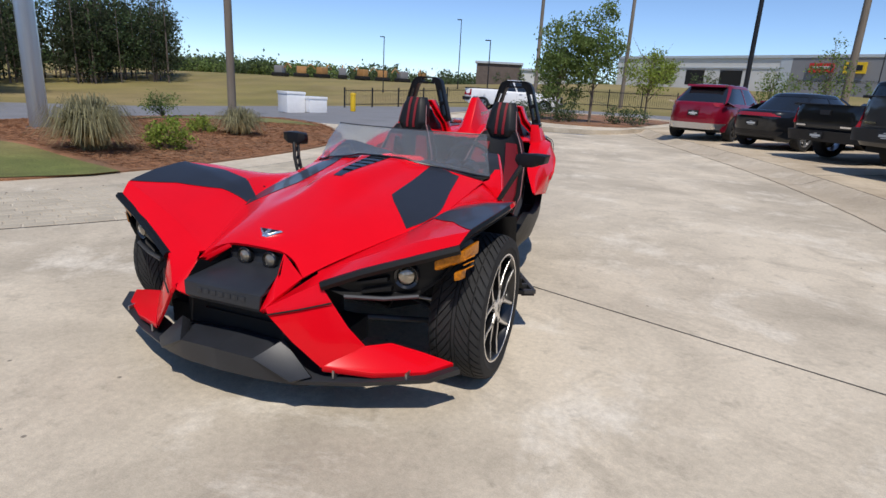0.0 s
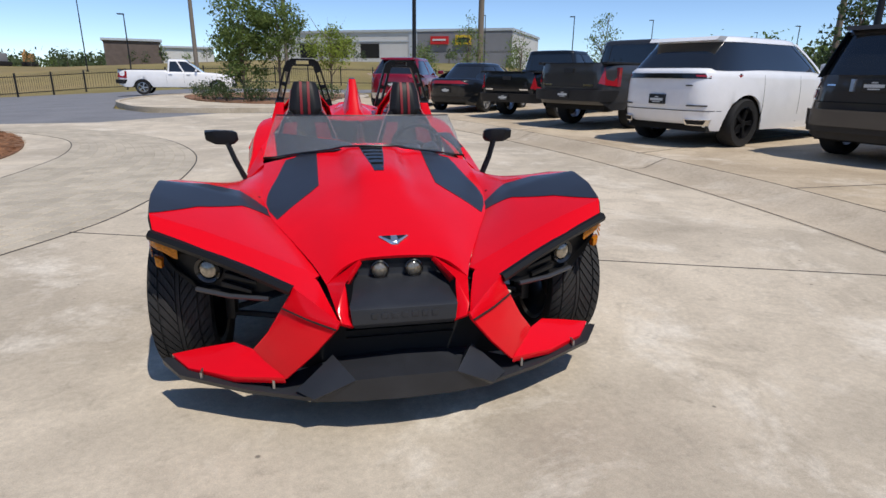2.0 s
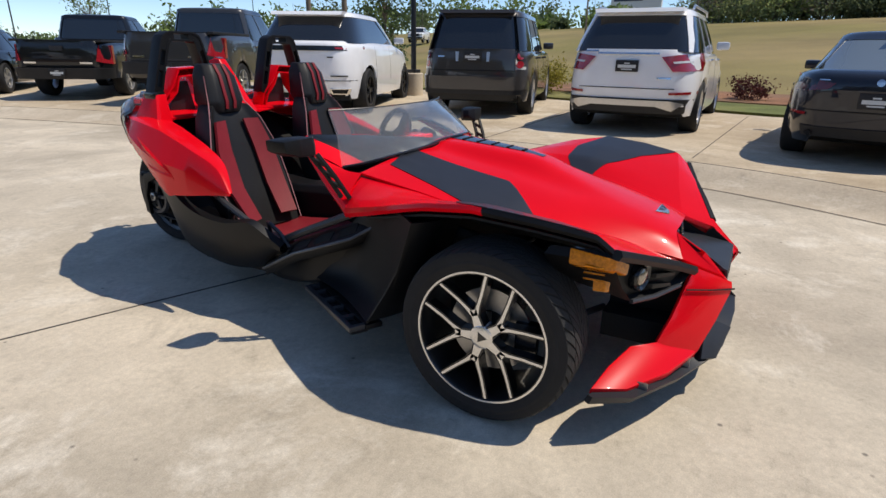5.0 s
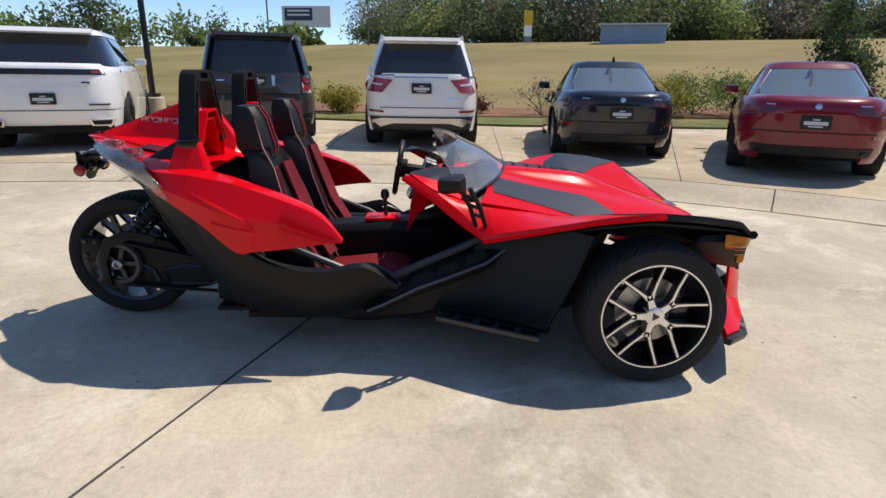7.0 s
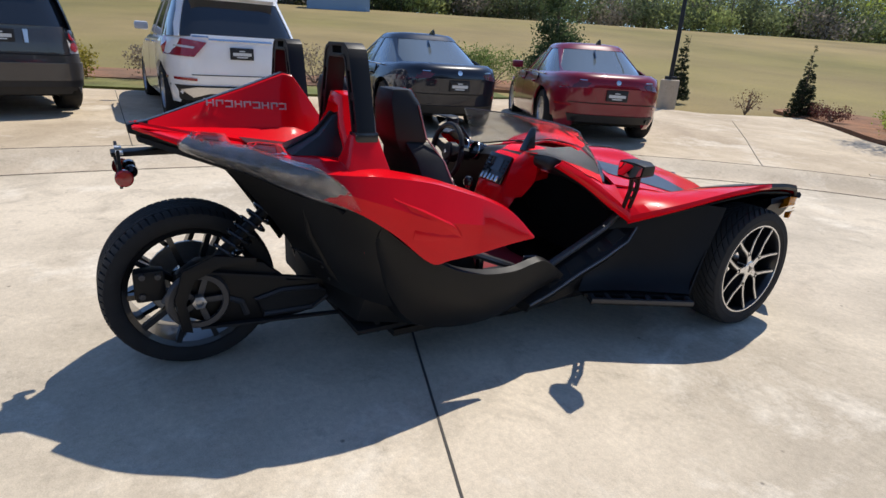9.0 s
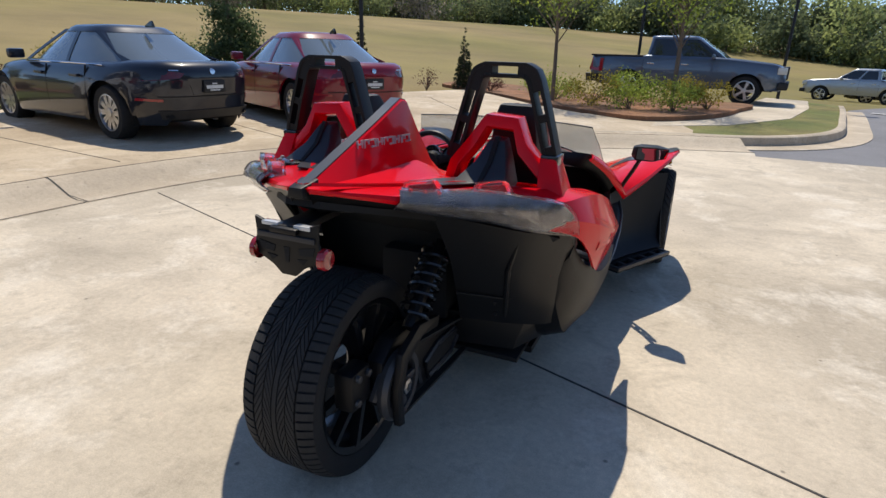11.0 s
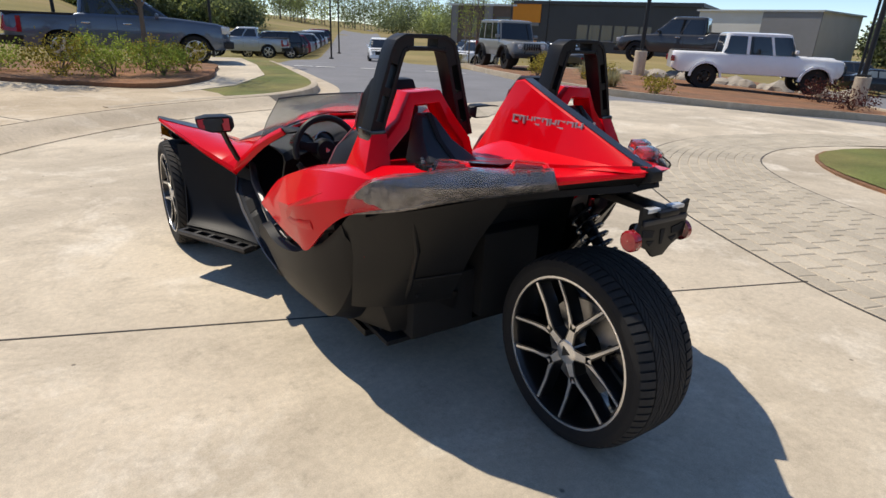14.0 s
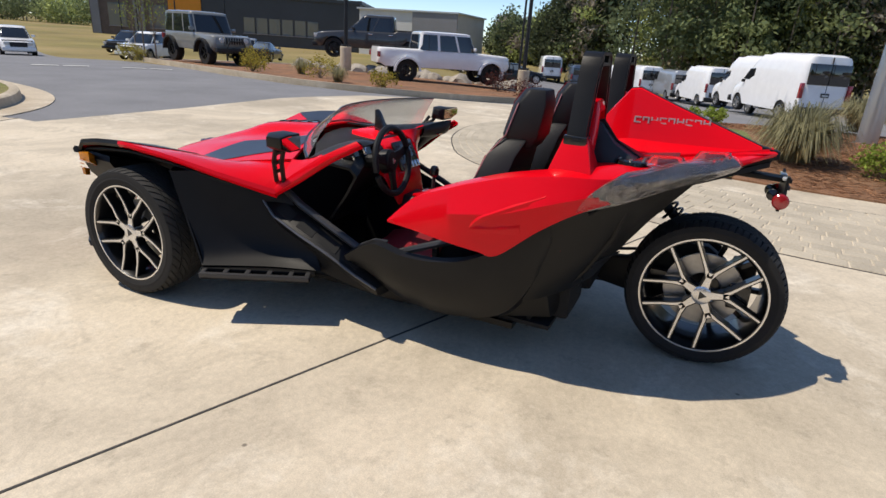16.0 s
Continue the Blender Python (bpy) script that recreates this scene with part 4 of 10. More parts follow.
M_BOWL = mat("lamp_reflector_bowl", (0.16, 0.155, 0.16), 0.15, 0.9, var=0.7, scale=22, fine=0.6, fine_scale=110, bump=1.0, bump_scale=45)
M_DISPLAY = mat("dark_display_glass", (0.02, 0.024, 0.028), 0.1, coat=0.8)
M_BADGE = mat("bright_badge_metal", (0.75, 0.76, 0.78), 0.18, 0.9)

trike = thing("three_wheeled_roadster", (0, 0, 0), 0, "glossy red open three-wheeled roadster with charcoal stripes and black tub", "roadster")

HOOD = [
    [(0, -0.505, 0.600), (0.075, -0.505, 0.598), (0.139, -0.502, 0.590), (0.205, -0.52, 0.565), (0.262, -0.55, 0.518)],
    [(0, -0.42, 0.634), (0.08, -0.42, 0.632), (0.150, -0.42, 0.624), (0.225, -0.42, 0.602), (0.305, -0.42, 0.548)],
    [(0, -0.20, 0.702), (0.09, -0.20, 0.699), (0.160, -0.20, 0.688), (0.265, -0.20, 0.656), (0.395, -0.20, 0.592)],
    [(0, 0.00, 0.768), (0.08, 0.00, 0.762), (0.165, 0.00, 0.728), (0.290, 0.00, 0.700), (0.480, 0.00, 0.630)],
    [(0, 0.17, 0.826), (0.08, 0.17, 0.818), (0.165, 0.17, 0.766), (0.285, 0.17, 0.736), (0.530, 0.17, 0.655)],
    [(0, 0.45, 0.858), (0.10, 0.45, 0.850), (0.175, 0.45, 0.808), (0.290, 0.45, 0.786), (0.555, 0.45, 0.712)],
    [(0, 0.62, 0.872), (0.12, 0.625, 0.868), (0.190, 0.64, 0.848), (0.290, 0.67, 0.836), (0.570, 0.76, 0.766)],
]
hood_net = refine(HOOD, 5)


def hood_z(x, y):
    """Height of the hood's skin."""
    x = abs(x)
    for a, b in zip(hood_net, hood_net[1:]):
        for i in range(len(a) - 1):
            p, q, r, s = a[i], a[i + 1], b[i], b[i + 1]
            lo = min(p.x, r.x) - 1e-6
            hi = max(q.x, s.x) + 1e-6
            if lo <= x <= hi and min(p.y, q.y) - 1e-6 <= y <= max(r.y, s.y) + 1e-6:
                u = (x - (p.x + r.x) / 2) / max(1e-6, (q.x + s.x - p.x - r.x) / 2)
                v = (y - (p.y + q.y) / 2) / max(1e-6, (r.y + s.y - p.y - q.y) / 2)
                u, v = min(1, max(0, u)), min(1, max(0, v))
                return (p.z * (1 - u) + q.z * u) * (1 - v) + (r.z * (1 - u) + s.z * u) * v
    return min((p for r in hood_net for p in r), key=lambda p: (p.x - x) ** 2 + (p.y - y) ** 2).z


full = [[Vector((-p.x, p.y, p.z)) for p in r[:0:-1]] + r for r in hood_net]
part("hood", shell(bmesh.new(), full, 0.012), M_RED, trike, smooth=32)

for sgn in (1, -1):
    # red flank beside the mouth
    bm = bmesh.new()
    for poly in (((0.139, -0.502, 0.590), (0.262, -0.55, 0.518), (0.232, -0.695, 0.470), (0.198, -0.623, 0.542)),
                 ((0.198, -0.623, 0.542), (0.232, -0.695, 0.470), (0.215, -0.729, 0.440), (0.172, -0.706, 0.415))):
        bm.faces.new([bm.verts.new(Vector(p)) for p in turned(poly, sgn)])
    bmesh.ops.remove_doubles(bm, verts=bm.verts, dist=1e-4)
    bmesh.ops.recalc_face_normals(bm, faces=bm.faces[:])
    bmesh.ops.solidify(bm, geom=bm.faces[:], thickness=0.02)
    part("mouth_flank", bm, M_RED, trike, bevel=0.003)
    # charcoal band on the hood
    rows = []
    for k in range(15):
        y = -0.016 + 0.70 * k / 14
        xin = interp(((-0.016, 0.455), (0.172, 0.278), (0.683, 0.285)), y)
        xout = interp(((-0.016, 0.460), (0.09, 0.500), (0.20, 0.522), (0.30, 0.515), (0.45, 0.485), (0.684, 0.45)), y)
        rows.append([(sgn * (xin + (xout - xin) * j / 8), y, hood_z(xin + (xout - xin) * j / 8, y) + 0.0035) for j in range(9)])
    part("hood_stripe", shell(bmesh.new(), rows, 0.002), M_STRIPE, trike, smooth=32)

# vent between the hood's ridges
rows = [[(x, y, hood_z(x, y) + 0.003) for x in (-w, -w / 2, 0, w / 2, w)] for y, w in ((0.125, 0.022), (0.25, 0.036), (0.40, 0.050), (0.59, 0.062))]
vent = part("hood_vent", shell(bmesh.new(), rows, 0.002), M_GLOSSBLACK, trike)
for k in range(5):
    y = 0.22 + 0.075 * k
    w = 0.024 + 0.05 * (y - 0.125) / 0.5
    bm = boxed(-w * 0.85, w * 0.85, y, y + 0.012, hood_z(0, y) + 0.001, hood_z(0, y) + 0.006)
    part("louvre", bm, M_TUB, vent, bevel=0.002)

# badge
bm = bmesh.new()
zb = hood_z(0, -0.42)
slope = math.atan2(hood_z(0, -0.38) - hood_z(0, -0.46), 0.08)
bm = loft(bm, [[(x, y, 0) for x, y in ((-0.062, 0.018), (0.062, 0.018), (0.012, -0.036), (-0.012, -0.036))], [(x * 0.86, y * 0.8, 0.009) for x, y in ((-0.062, 0.018), (0.062, 0.018), (0.012, -0.036), (-0.012, -0.036))]])
bm.transform(Matrix.Translation((0, -0.415, zb + 0.003)) @ Matrix.Rotation(slope, 4, "X"))
badge = part("badge", bm, M_BADGE, trike, bevel=0.002)
for sgn in (1, -1):
    bm = loft(bmesh.new(), [[(sgn * x, y, z) for x, y in ((0.012, 0.010), (0.046, 0.010), (0.014, -0.016))] for z in (0.008, 0.0115)])
    bm.transform(Matrix.Translation((0, -0.415, zb + 0.003)) @ Matrix.Rotation(slope, 4, "X"))
    part("badge_inlay", bm, M_GLOSSBLACK, badge)

# front wings
WING = [
    [(0.375, -0.603, 0.533), (0.510, -0.545, 0.588), (0.675, -0.478, 0.648), (0.850, -0.412, 0.700)],
    [(0.285, -0.48, 0.529), (0.520, -0.42, 0.628), (0.695, -0.385, 0.696), (0.872, -0.350, 0.752)],
    [(0.388, -0.20, 0.586), (0.570, -0.20, 0.672), (0.740, -0.19, 0.734), (0.912, -0.16, 0.784)],
    [(0.495, 0.06, 0.634), (0.612, 0.06, 0.716), (0.770, 0.06, 0.764), (0.932, 0.055, 0.802)],
    [(0.533, 0.25, 0.668), (0.640, 0.26, 0.722), (0.760, 0.27, 0.752), (0.890, 0.26, 0.770)],
    [(0.552, 0.48, 0.714), (0.645, 0.50, 0.716), (0.725, 0.51, 0.710), (0.800, 0.51, 0.702)],
    [(0.570, 0.755, 0.749), (0.620, 0.765, 0.710), (0.660, 0.765, 0.672), (0.695, 0.755, 0.636)],
]
wing_net = refine(WING, 5, 0.12)
for sgn in (1, -1):
    wing = part("front_wing", shell(bmesh.new(), [[(p.x * sgn, p.y, p.z) for p in r] for r in wing_net], 0.012), M_RED, trike, smooth=9)
    # charcoal band over the wing, from the valley to the outer corner
    rows = []
    for i, r in enumerate(wing_net):
        v = i / (len(wing_net) - 1) * 6
        cols = []
        for j in range(10):
            cols.append(j)
        line = []
        for j in range(16):
            u = j / 15
            lo = interp(((0, 2.9), (0.12, 2.85), (0.31, 2.70), (0.667, 2.05), (0.97, 1.12), (1.0, 1.05)), u)
            hi = interp(((0, 3.35), (0.3, 3.7), (0.7, 3.6), (0.93, 3.2), (1.0, 3.05)), u)
            line.append((u, lo, hi))
        rows = line
        break
    net = []
    nr, nc = len(wing_net), len(wing_net[0])

    def wing_at(u, v):
        a, b = v / 6 * (nr - 1), u * (nc - 1)
        i, j = min(nr - 2, int(a)), min(nc - 2, int(b))
        s, t = a - i, b - j
        p = (wing_net[i][j] * (1 - t) + wing_net[i][j + 1] * t) * (1 - s) + (wing_net[i + 1][j] * (1 - t) + wing_net[i + 1][j + 1] * t) * s
        return p
    for k in range(14):
        f = k / 13
        net.append([wing_at(u, lo + (hi - lo) * f) + Vector((0, 0, 0.0035)) for u, lo, hi in rows])
    part("wing_stripe", shell(bmesh.new(), [[(p.x * sgn, p.y, p.z) for p in r] for r in net], 0.002), M_STRIPE, wing, smooth=32)
    part("wing_liner", shell(bmesh.new(), [[((p.x * 0.975) * sgn, p.y, p.z - 0.045) for p in r] for r in wing_net[3:-3]], 0.008), M_UNDER, wing)
    # red flank below the wing's outer edge, running back to the door cut
    edge = [r[-1] for r in wing_net]
    drop = [0.030 + 0.012 * smoothstep(0.3, 0.8, p.y) for p in edge]
    rows = [[(p.x * sgn, p.y, p.z) for p in edge], [((p.x + 0.006) * sgn, p.y, p.z - d * 0.5) for p, d in zip(edge, drop)], [((p.x - 0.006) * sgn, p.y, p.z - d) for p, d in zip(edge, drop)]]
    n0 = 4
    n1 = 17
    part("wing_lip", shell(bmesh.new(), [r[n1 - 3:] for r in rows], 0.012), M_RED, wing)
    part("wing_tip", shell(bmesh.new(), [r[:n1 - 2] for r in rows], 0.014), M_TUB, wing)
    # return along the door cut up to the screen
    rows = [[(0.695, 0.745, 0.640), (0.662, 0.83, 0.715), (0.610, 0.965, 0.815), (0.545, 1.105, 0.892)],
            [(0.700, 0.750, 0.612), (0.668, 0.86, 0.698), (0.618, 0.99, 0.797), (0.553, 1.13, 0.878)],
            [(0.684, 0.735, 0.592), (0.650, 0.865, 0.678), (0.600, 1.00, 0.780), (0.535, 1.135, 0.862)]]
    part("door_cut_edge", shell(bmesh.new(), flip(refine(rows, 3), sgn), 0.010), M_RED, trike)
    rows = [[(0.570, 0.755, 0.764), (0.630, 0.76, 0.712), (0.695, 0.745, 0.640)], [(0.585, 0.83, 0.772), (0.622, 0.84, 0.755), (0.662, 0.83, 0.715)], [(0.560, 0.92, 0.802), (0.585, 0.94, 0.815), (0.610, 0.965, 0.815)]]
    part("cowl_side", shell(bmesh.new(), flip(refine(rows, 3), sgn), 0.010), M_RED, trike)
    if sgn > 0:
        rows = [[(0.575, 0.86, 0.785), (0.585, 0.94, 0.812), (0.608, 0.962, 0.813)], [(0.530, 0.95, 0.845), (0.550, 1.00, 0.858), (0.575, 1.035, 0.856)], [(0.470, 1.06, 0.885), (0.505, 1.09, 0.892), (0.545, 1.105, 0.890)], [(0.430, 1.12, 0.880), (0.470, 1.15, 0.880), (0.530, 1.135, 0.870)]]
        part("cowl_pad", shell(bmesh.new(), flip(refine(rows, 3), sgn), 0.012), M_CHIN, trike)

    # cheek: from the wing's nose down to the fin
    rows = [[(0.375, -0.603, 0.533), (0.300, -0.665, 0.492), (0.225, -0.733, 0.448)],
            [(0.418, -0.585, 0.455), (0.330, -0.668, 0.440), (0.236, -0.739, 0.425)],
            [(0.475, -0.560, 0.355), (0.400, -0.640, 0.330), (0.320, -0.705, 0.318)],
            [(0.535, -0.530, 0.278), (0.480, -0.598, 0.240), (0.417, -0.662, 0.215)]]
    part("cheek", shell(bmesh.new(), flip(rows, sgn), 0.014), M_RED, trike, smooth=20, bevel=0.002)
    seam = tube(bmesh.new(), turned([(0.420, -0.592, 0.456), (0.332, -0.675, 0.441), (0.237, -0.745, 0.426)], sgn), 0.0035, 5)
    part("cheek_seam", seam, M_UNDER, trike)
    # upper ridge of the cheek towards the hood, with the dark slit between
    rows = [[(0.330, -0.47, 0.548), (0.375, -0.603, 0.533)], [(0.290, -0.52, 0.520), (0.300, -0.665, 0.492)], [(0.262, -0.60, 0.475), (0.225, -0.733, 0.448)]]
    part("cheek_top", shell(bmesh.new(), flip(rows, sgn), 0.012), M_RED, trike)
    # fin
    top = [(0.417, -0.662, 0.222), (0.535, -0.530, 0.280), (0.610, -0.450, 0.276), (0.730, -0.405, 0.243), (0.856, -0.378, 0.212), (0.775, -0.484, 0.200), (0.600, -0.590, 0.204)]
    bm = loft(bmesh.new(), [turned(top, sgn), turned([(x * 0.995, y + 0.006, z - 0.028) for x, y, z in top], sgn)])
    part("fin", bm, M_RED, trike, bevel=0.006)

    # headlamp housing: black recess below the wing's leading edge
    face = [(0.385, -0.596, 0.520), (0.520, -0.538, 0.575), (0.680, -0.470, 0.628), (0.835, -0.418, 0.695), (0.850, -0.400, 0.660), (0.790, -0.425, 0.560), (0.720, -0.445, 0.495), (0.600, -0.500, 0.478), (0.480, -0.560, 0.478)]
    ring0 = turned([(x, y - 0.004, z) for x, y, z in face], sgn)
    ring1 = turned([(x * 0.97 + 0.018, y + 0.025, 0.56 + (z - 0.56) * 0.80) for x, y, z in face], sgn)
    ring2 = turned([(x, y + 0.22, 0.58 + (z - 0.56) * 0.75) for x, y, z in face], sgn)
    bm = bmesh.new()
    loft(bm, [ring2, [(x, y + 0.02, z) for x, y, z in ring0], ring0, ring1], True, True)
    housing = part("headlamp", bm, M_TUB, trike, "black angular housing", smooth=25)
    brow = tube(bmesh.new(), turned([(0.380, -0.602, 0.522), (0.520, -0.545, 0.579), (0.680, -0.478, 0.633), (0.862, -0.414, 0.694)], sgn), 0.019, 6)
    part("brow", brow, M_TUB, housing)
    axis = Vector((0.30 * sgn, -0.95, -0.05)).normalized()
    m = Matrix.Translation((0.670 * sgn, -0.462, 0.570)) @ axis.to_track_quat("X", "Z").to_matrix().to_4x4()
    part("bezel", spin(bmesh.new(), [(0.050, -0.05), (0.052, 0.0), (0.047, 0.012), (0.036, 0.004), (0.034, -0.03)], 28, m), M_GLOSSBLACK, housing)
    part("lens", spin(bmesh.new(), [(0.034, -0.004), (0.030, 0.008), (0.018, 0.016), (0.001, 0.018)], 24, m), M_LENS, housing)
    for a, b, h in (((0.500, -0.545), (0.610, -0.498), 0.545), ((0.520, -0.538), (0.625, -0.492), 0.510)):
        bm = loft(bmesh.new(), [turned([(x, y - d, z) for x, y, z in ((a[0], a[1], h), (b[0], b[1], h + 0.022), (b[0], b[1], h + 0.004), (a[0], a[1], h - 0.012))], sgn) for d in (-0.02, 0.006)])
        part("vane", bm, M_TUB, housing, bevel=0.002)
    bar = tube(bmesh.new(), turned([(0.46, -0.568, 0.484), (0.600, -0.506, 0.480), (0.720, -0.450, 0.494)], sgn), 0.009, 6)
    part("lower_trim", bar, M_FRAME, housing)
    # amber marker wraps round the outer corner
    bm = bmesh.new()
    loft(bm, [turned([(0.770, -0.440, 0.640), (0.850, -0.414, 0.676), (0.846, -0.410, 0.640), (0.772, -0.436, 0.600)], sgn), turned([(0.785, -0.42, 0.645), (0.872, -0.385, 0.686), (0.872, -0.380, 0.640), (0.790, -0.42, 0.602)], sgn), turned([(0.80, -0.32, 0.650), (0.892, -0.275, 0.705), (0.892, -0.275, 0.650), (0.82, -0.32, 0.610)], sgn)])
    amber = part("marker_lamp", bm, M_AMBER, trike, "amber side marker", bevel=0.006)
    for z in (0.612, 0.632, 0.652):
        part("lens_rib", tube(bmesh.new(), turned([(0.870, -0.385, z - 0.006), (0.8905, -0.325, z)], sgn), 0.003, 4), M_AMBER, amber)
    bm = loft(bmesh.new(), [turned([(0.838, -0.400, 0.594), (0.864, -0.390, 0.606), (0.862, -0.388, 0.566), (0.840, -0.398, 0.560)], sgn), turned([(0.838, -0.36, 0.594), (0.872, -0.352, 0.606), (0.870, -0.352, 0.566), (0.84, -0.36, 0.560)], sgn)])
    part("lower_lens", bm, M_AMBER, amber, bevel=0.004)

# mouth insert with two round driving lamps
rows = [[(x, y, z) for x in (-w, -w * 0.5, 0, w * 0.5, w)] for y, z, w in ((-0.490, 0.588, 0.140), (-0.475, 0.560, 0.150), (-0.480, 0.520, 0.165), (-0.520, 0.512, 0.185), (-0.690, 0.486, 0.188), (-0.712, 0.478, 0.186), (-0.716, 0.425, 0.180), (-0.70, 0.405, 0.172), (-0.60, 0.40, 0.17))]
insert = part("mouth_insert", shell(bmesh.new(), rows, 0.012), M_CHIN, trike, smooth=25, bevel=0.003)
for sgn in (1, -1):
    m = Matrix.Translation((0.064 * sgn, -0.497, 0.546)) @ Vector((0, -1, 0.12)).to_track_quat("X", "Z").to_matrix().to_4x4()
    lamp = part("driving_lamp", spin(bmesh.new(), [(0.030, -0.03), (0.035, -0.02), (0.035, 0.006), (0.030, 0.010), (0.027, 0.002)], 24, m), M_GLOSSBLACK, insert)
    part("lens", spin(bmesh.new(), [(0.028, 0.0), (0.022, 0.006), (0.010, 0.010), (0.001, 0.011)], 20, m), M_LENS, lamp)
    wall = turned([(0.140, -0.495, 0.588), (0.196, -0.620, 0.538), (0.186, -0.700, 0.480), (0.175, -0.520, 0.512), (0.155, -0.478, 0.53)], sgn)
    bm = bmesh.new()
    bm.faces.new([bm.verts.new(Vector(p)) for p in wall])
    part("mouth_wall", bm, M_TUB, insert)
for k in range(7):
    x = -0.105 + 0.035 * k
    bm = boxed(x - 0.011, x + 0.011, -0.7172, -0.712, 0.443, 0.463)
    part("embossed_bar", bm, M_CHIN, insert, bevel=0.0015)
# solid near-black blocks stand in for the shaded void behind the mouth
part("throat", boxed(-0.30, 0.30, -0.585, -0.30, 0.24, 0.475), M_UNDER, trike, smooth=0)
part("throat_floor", boxed(-0.42, 0.42, -0.56, -0.30, 0.20, 0.30), M_UNDER, trike, smooth=0)
grille = part("grille", boxed(-0.19, 0.19, -0.610, -0.586, 0.375, 0.384), M_TUB, trike)
for z in (0.345, 0.315):
    part("grille_bar", boxed(-0.20, 0.20, -0.598, -0.584, z, z + 0.007), M_UNDER, grille, smooth=0)

# front splitter
for sgn in (1, -1):
    top = [(0.0, -0.60, 0.262), (0.0, -0.765, 0.246), (0.177, -0.757, 0.240), (0.312, -0.713, 0.158), (0.55, -0.628, 0.168), (0.800, -0.512, 0.188), (0.885, -0.395, 0.200), (0.870, -0.375, 0.196), (0.60, -0.480, 0.180), (0.42, -0.56, 0.178), (0.24, -0.60, 0.250)]
    bm = bmesh.new()
    up = turned(top, sgn)
    lo = [(x, y + 0.012, min(z - 0.022, 0.150 + 0.02 * smoothstep(0.3, 0.9, abs(x)))) for x, y, z in up]
    loft(bm, [up, lo])
    bmesh.ops.triangulate(bm, faces=[f for f in bm.faces if len(f.verts) > 4])
    splitter = part("splitter", bm, M_CHIN, trike, "matt black chin spoiler", bevel=0.0)
    blade = loft(bmesh.new(), [turned([(0.252, -0.668, 0.300), (0.176, -0.762, 0.242), (0.322, -0.730, 0.163), (0.385, -0.680, 0.176)], sgn), turned([(0.240, -0.640, 0.27), (0.176, -0.735, 0.215), (0.318, -0.705, 0.145), (0.375, -0.655, 0.16)], sgn)])
    part("chin_facet", blade, M_CHIN, splitter, bevel=0.003)
    for x, y in ((0.46, -0.64), (0.72, -0.535)):
        part("bracket", boxed(sgn * x - 0.004, sgn * x + 0.004, y - 0.006, y + 0.03, 0.172, 0.205), M_STEEL, splitter, smooth=0)

# black hull: a nose tub between the front wheels, a scooped shell beside each seat, panels round the engine
NOSE = [(0.05, 0.36, 0.20, 0.44, 0.50, 0.50), (0.40, 0.46, 0.14, 0.54, 0.40, 0.58), (0.65, 0.52, 0.13, 0.62, 0.33, 0.56), (0.90, 0.48, 0.14, 0.62, 0.30, 0.420), (1.08, 0.46, 0.14, 0.60, 0.25, 0.350), (1.32, 0.42, 0.15, 0.52, 0.19, 0.230), (1.50, 0.40, 0.16, 0.46, 0.18, 0.20)]
SCOOP = [(1.155, 0.345, 0.680, 0.385), (1.22, 0.300, 0.697, 0.432), (1.30, 0.245, 0.708, 0.478), (1.36, 0.215, 0.711, 0.478), (1.46, 0.185, 0.712, 0.458), (1.60, 0.170, 0.710, 0.462), (1.74, 0.180, 0.700, 0.492), (1.85, 0.215, 0.685, 0.545), (1.93, 0.275, 0.668, 0.585), (2.00, 0.400, 0.652, 0.640), (2.07, 0.585, 0.640, 0.700)]
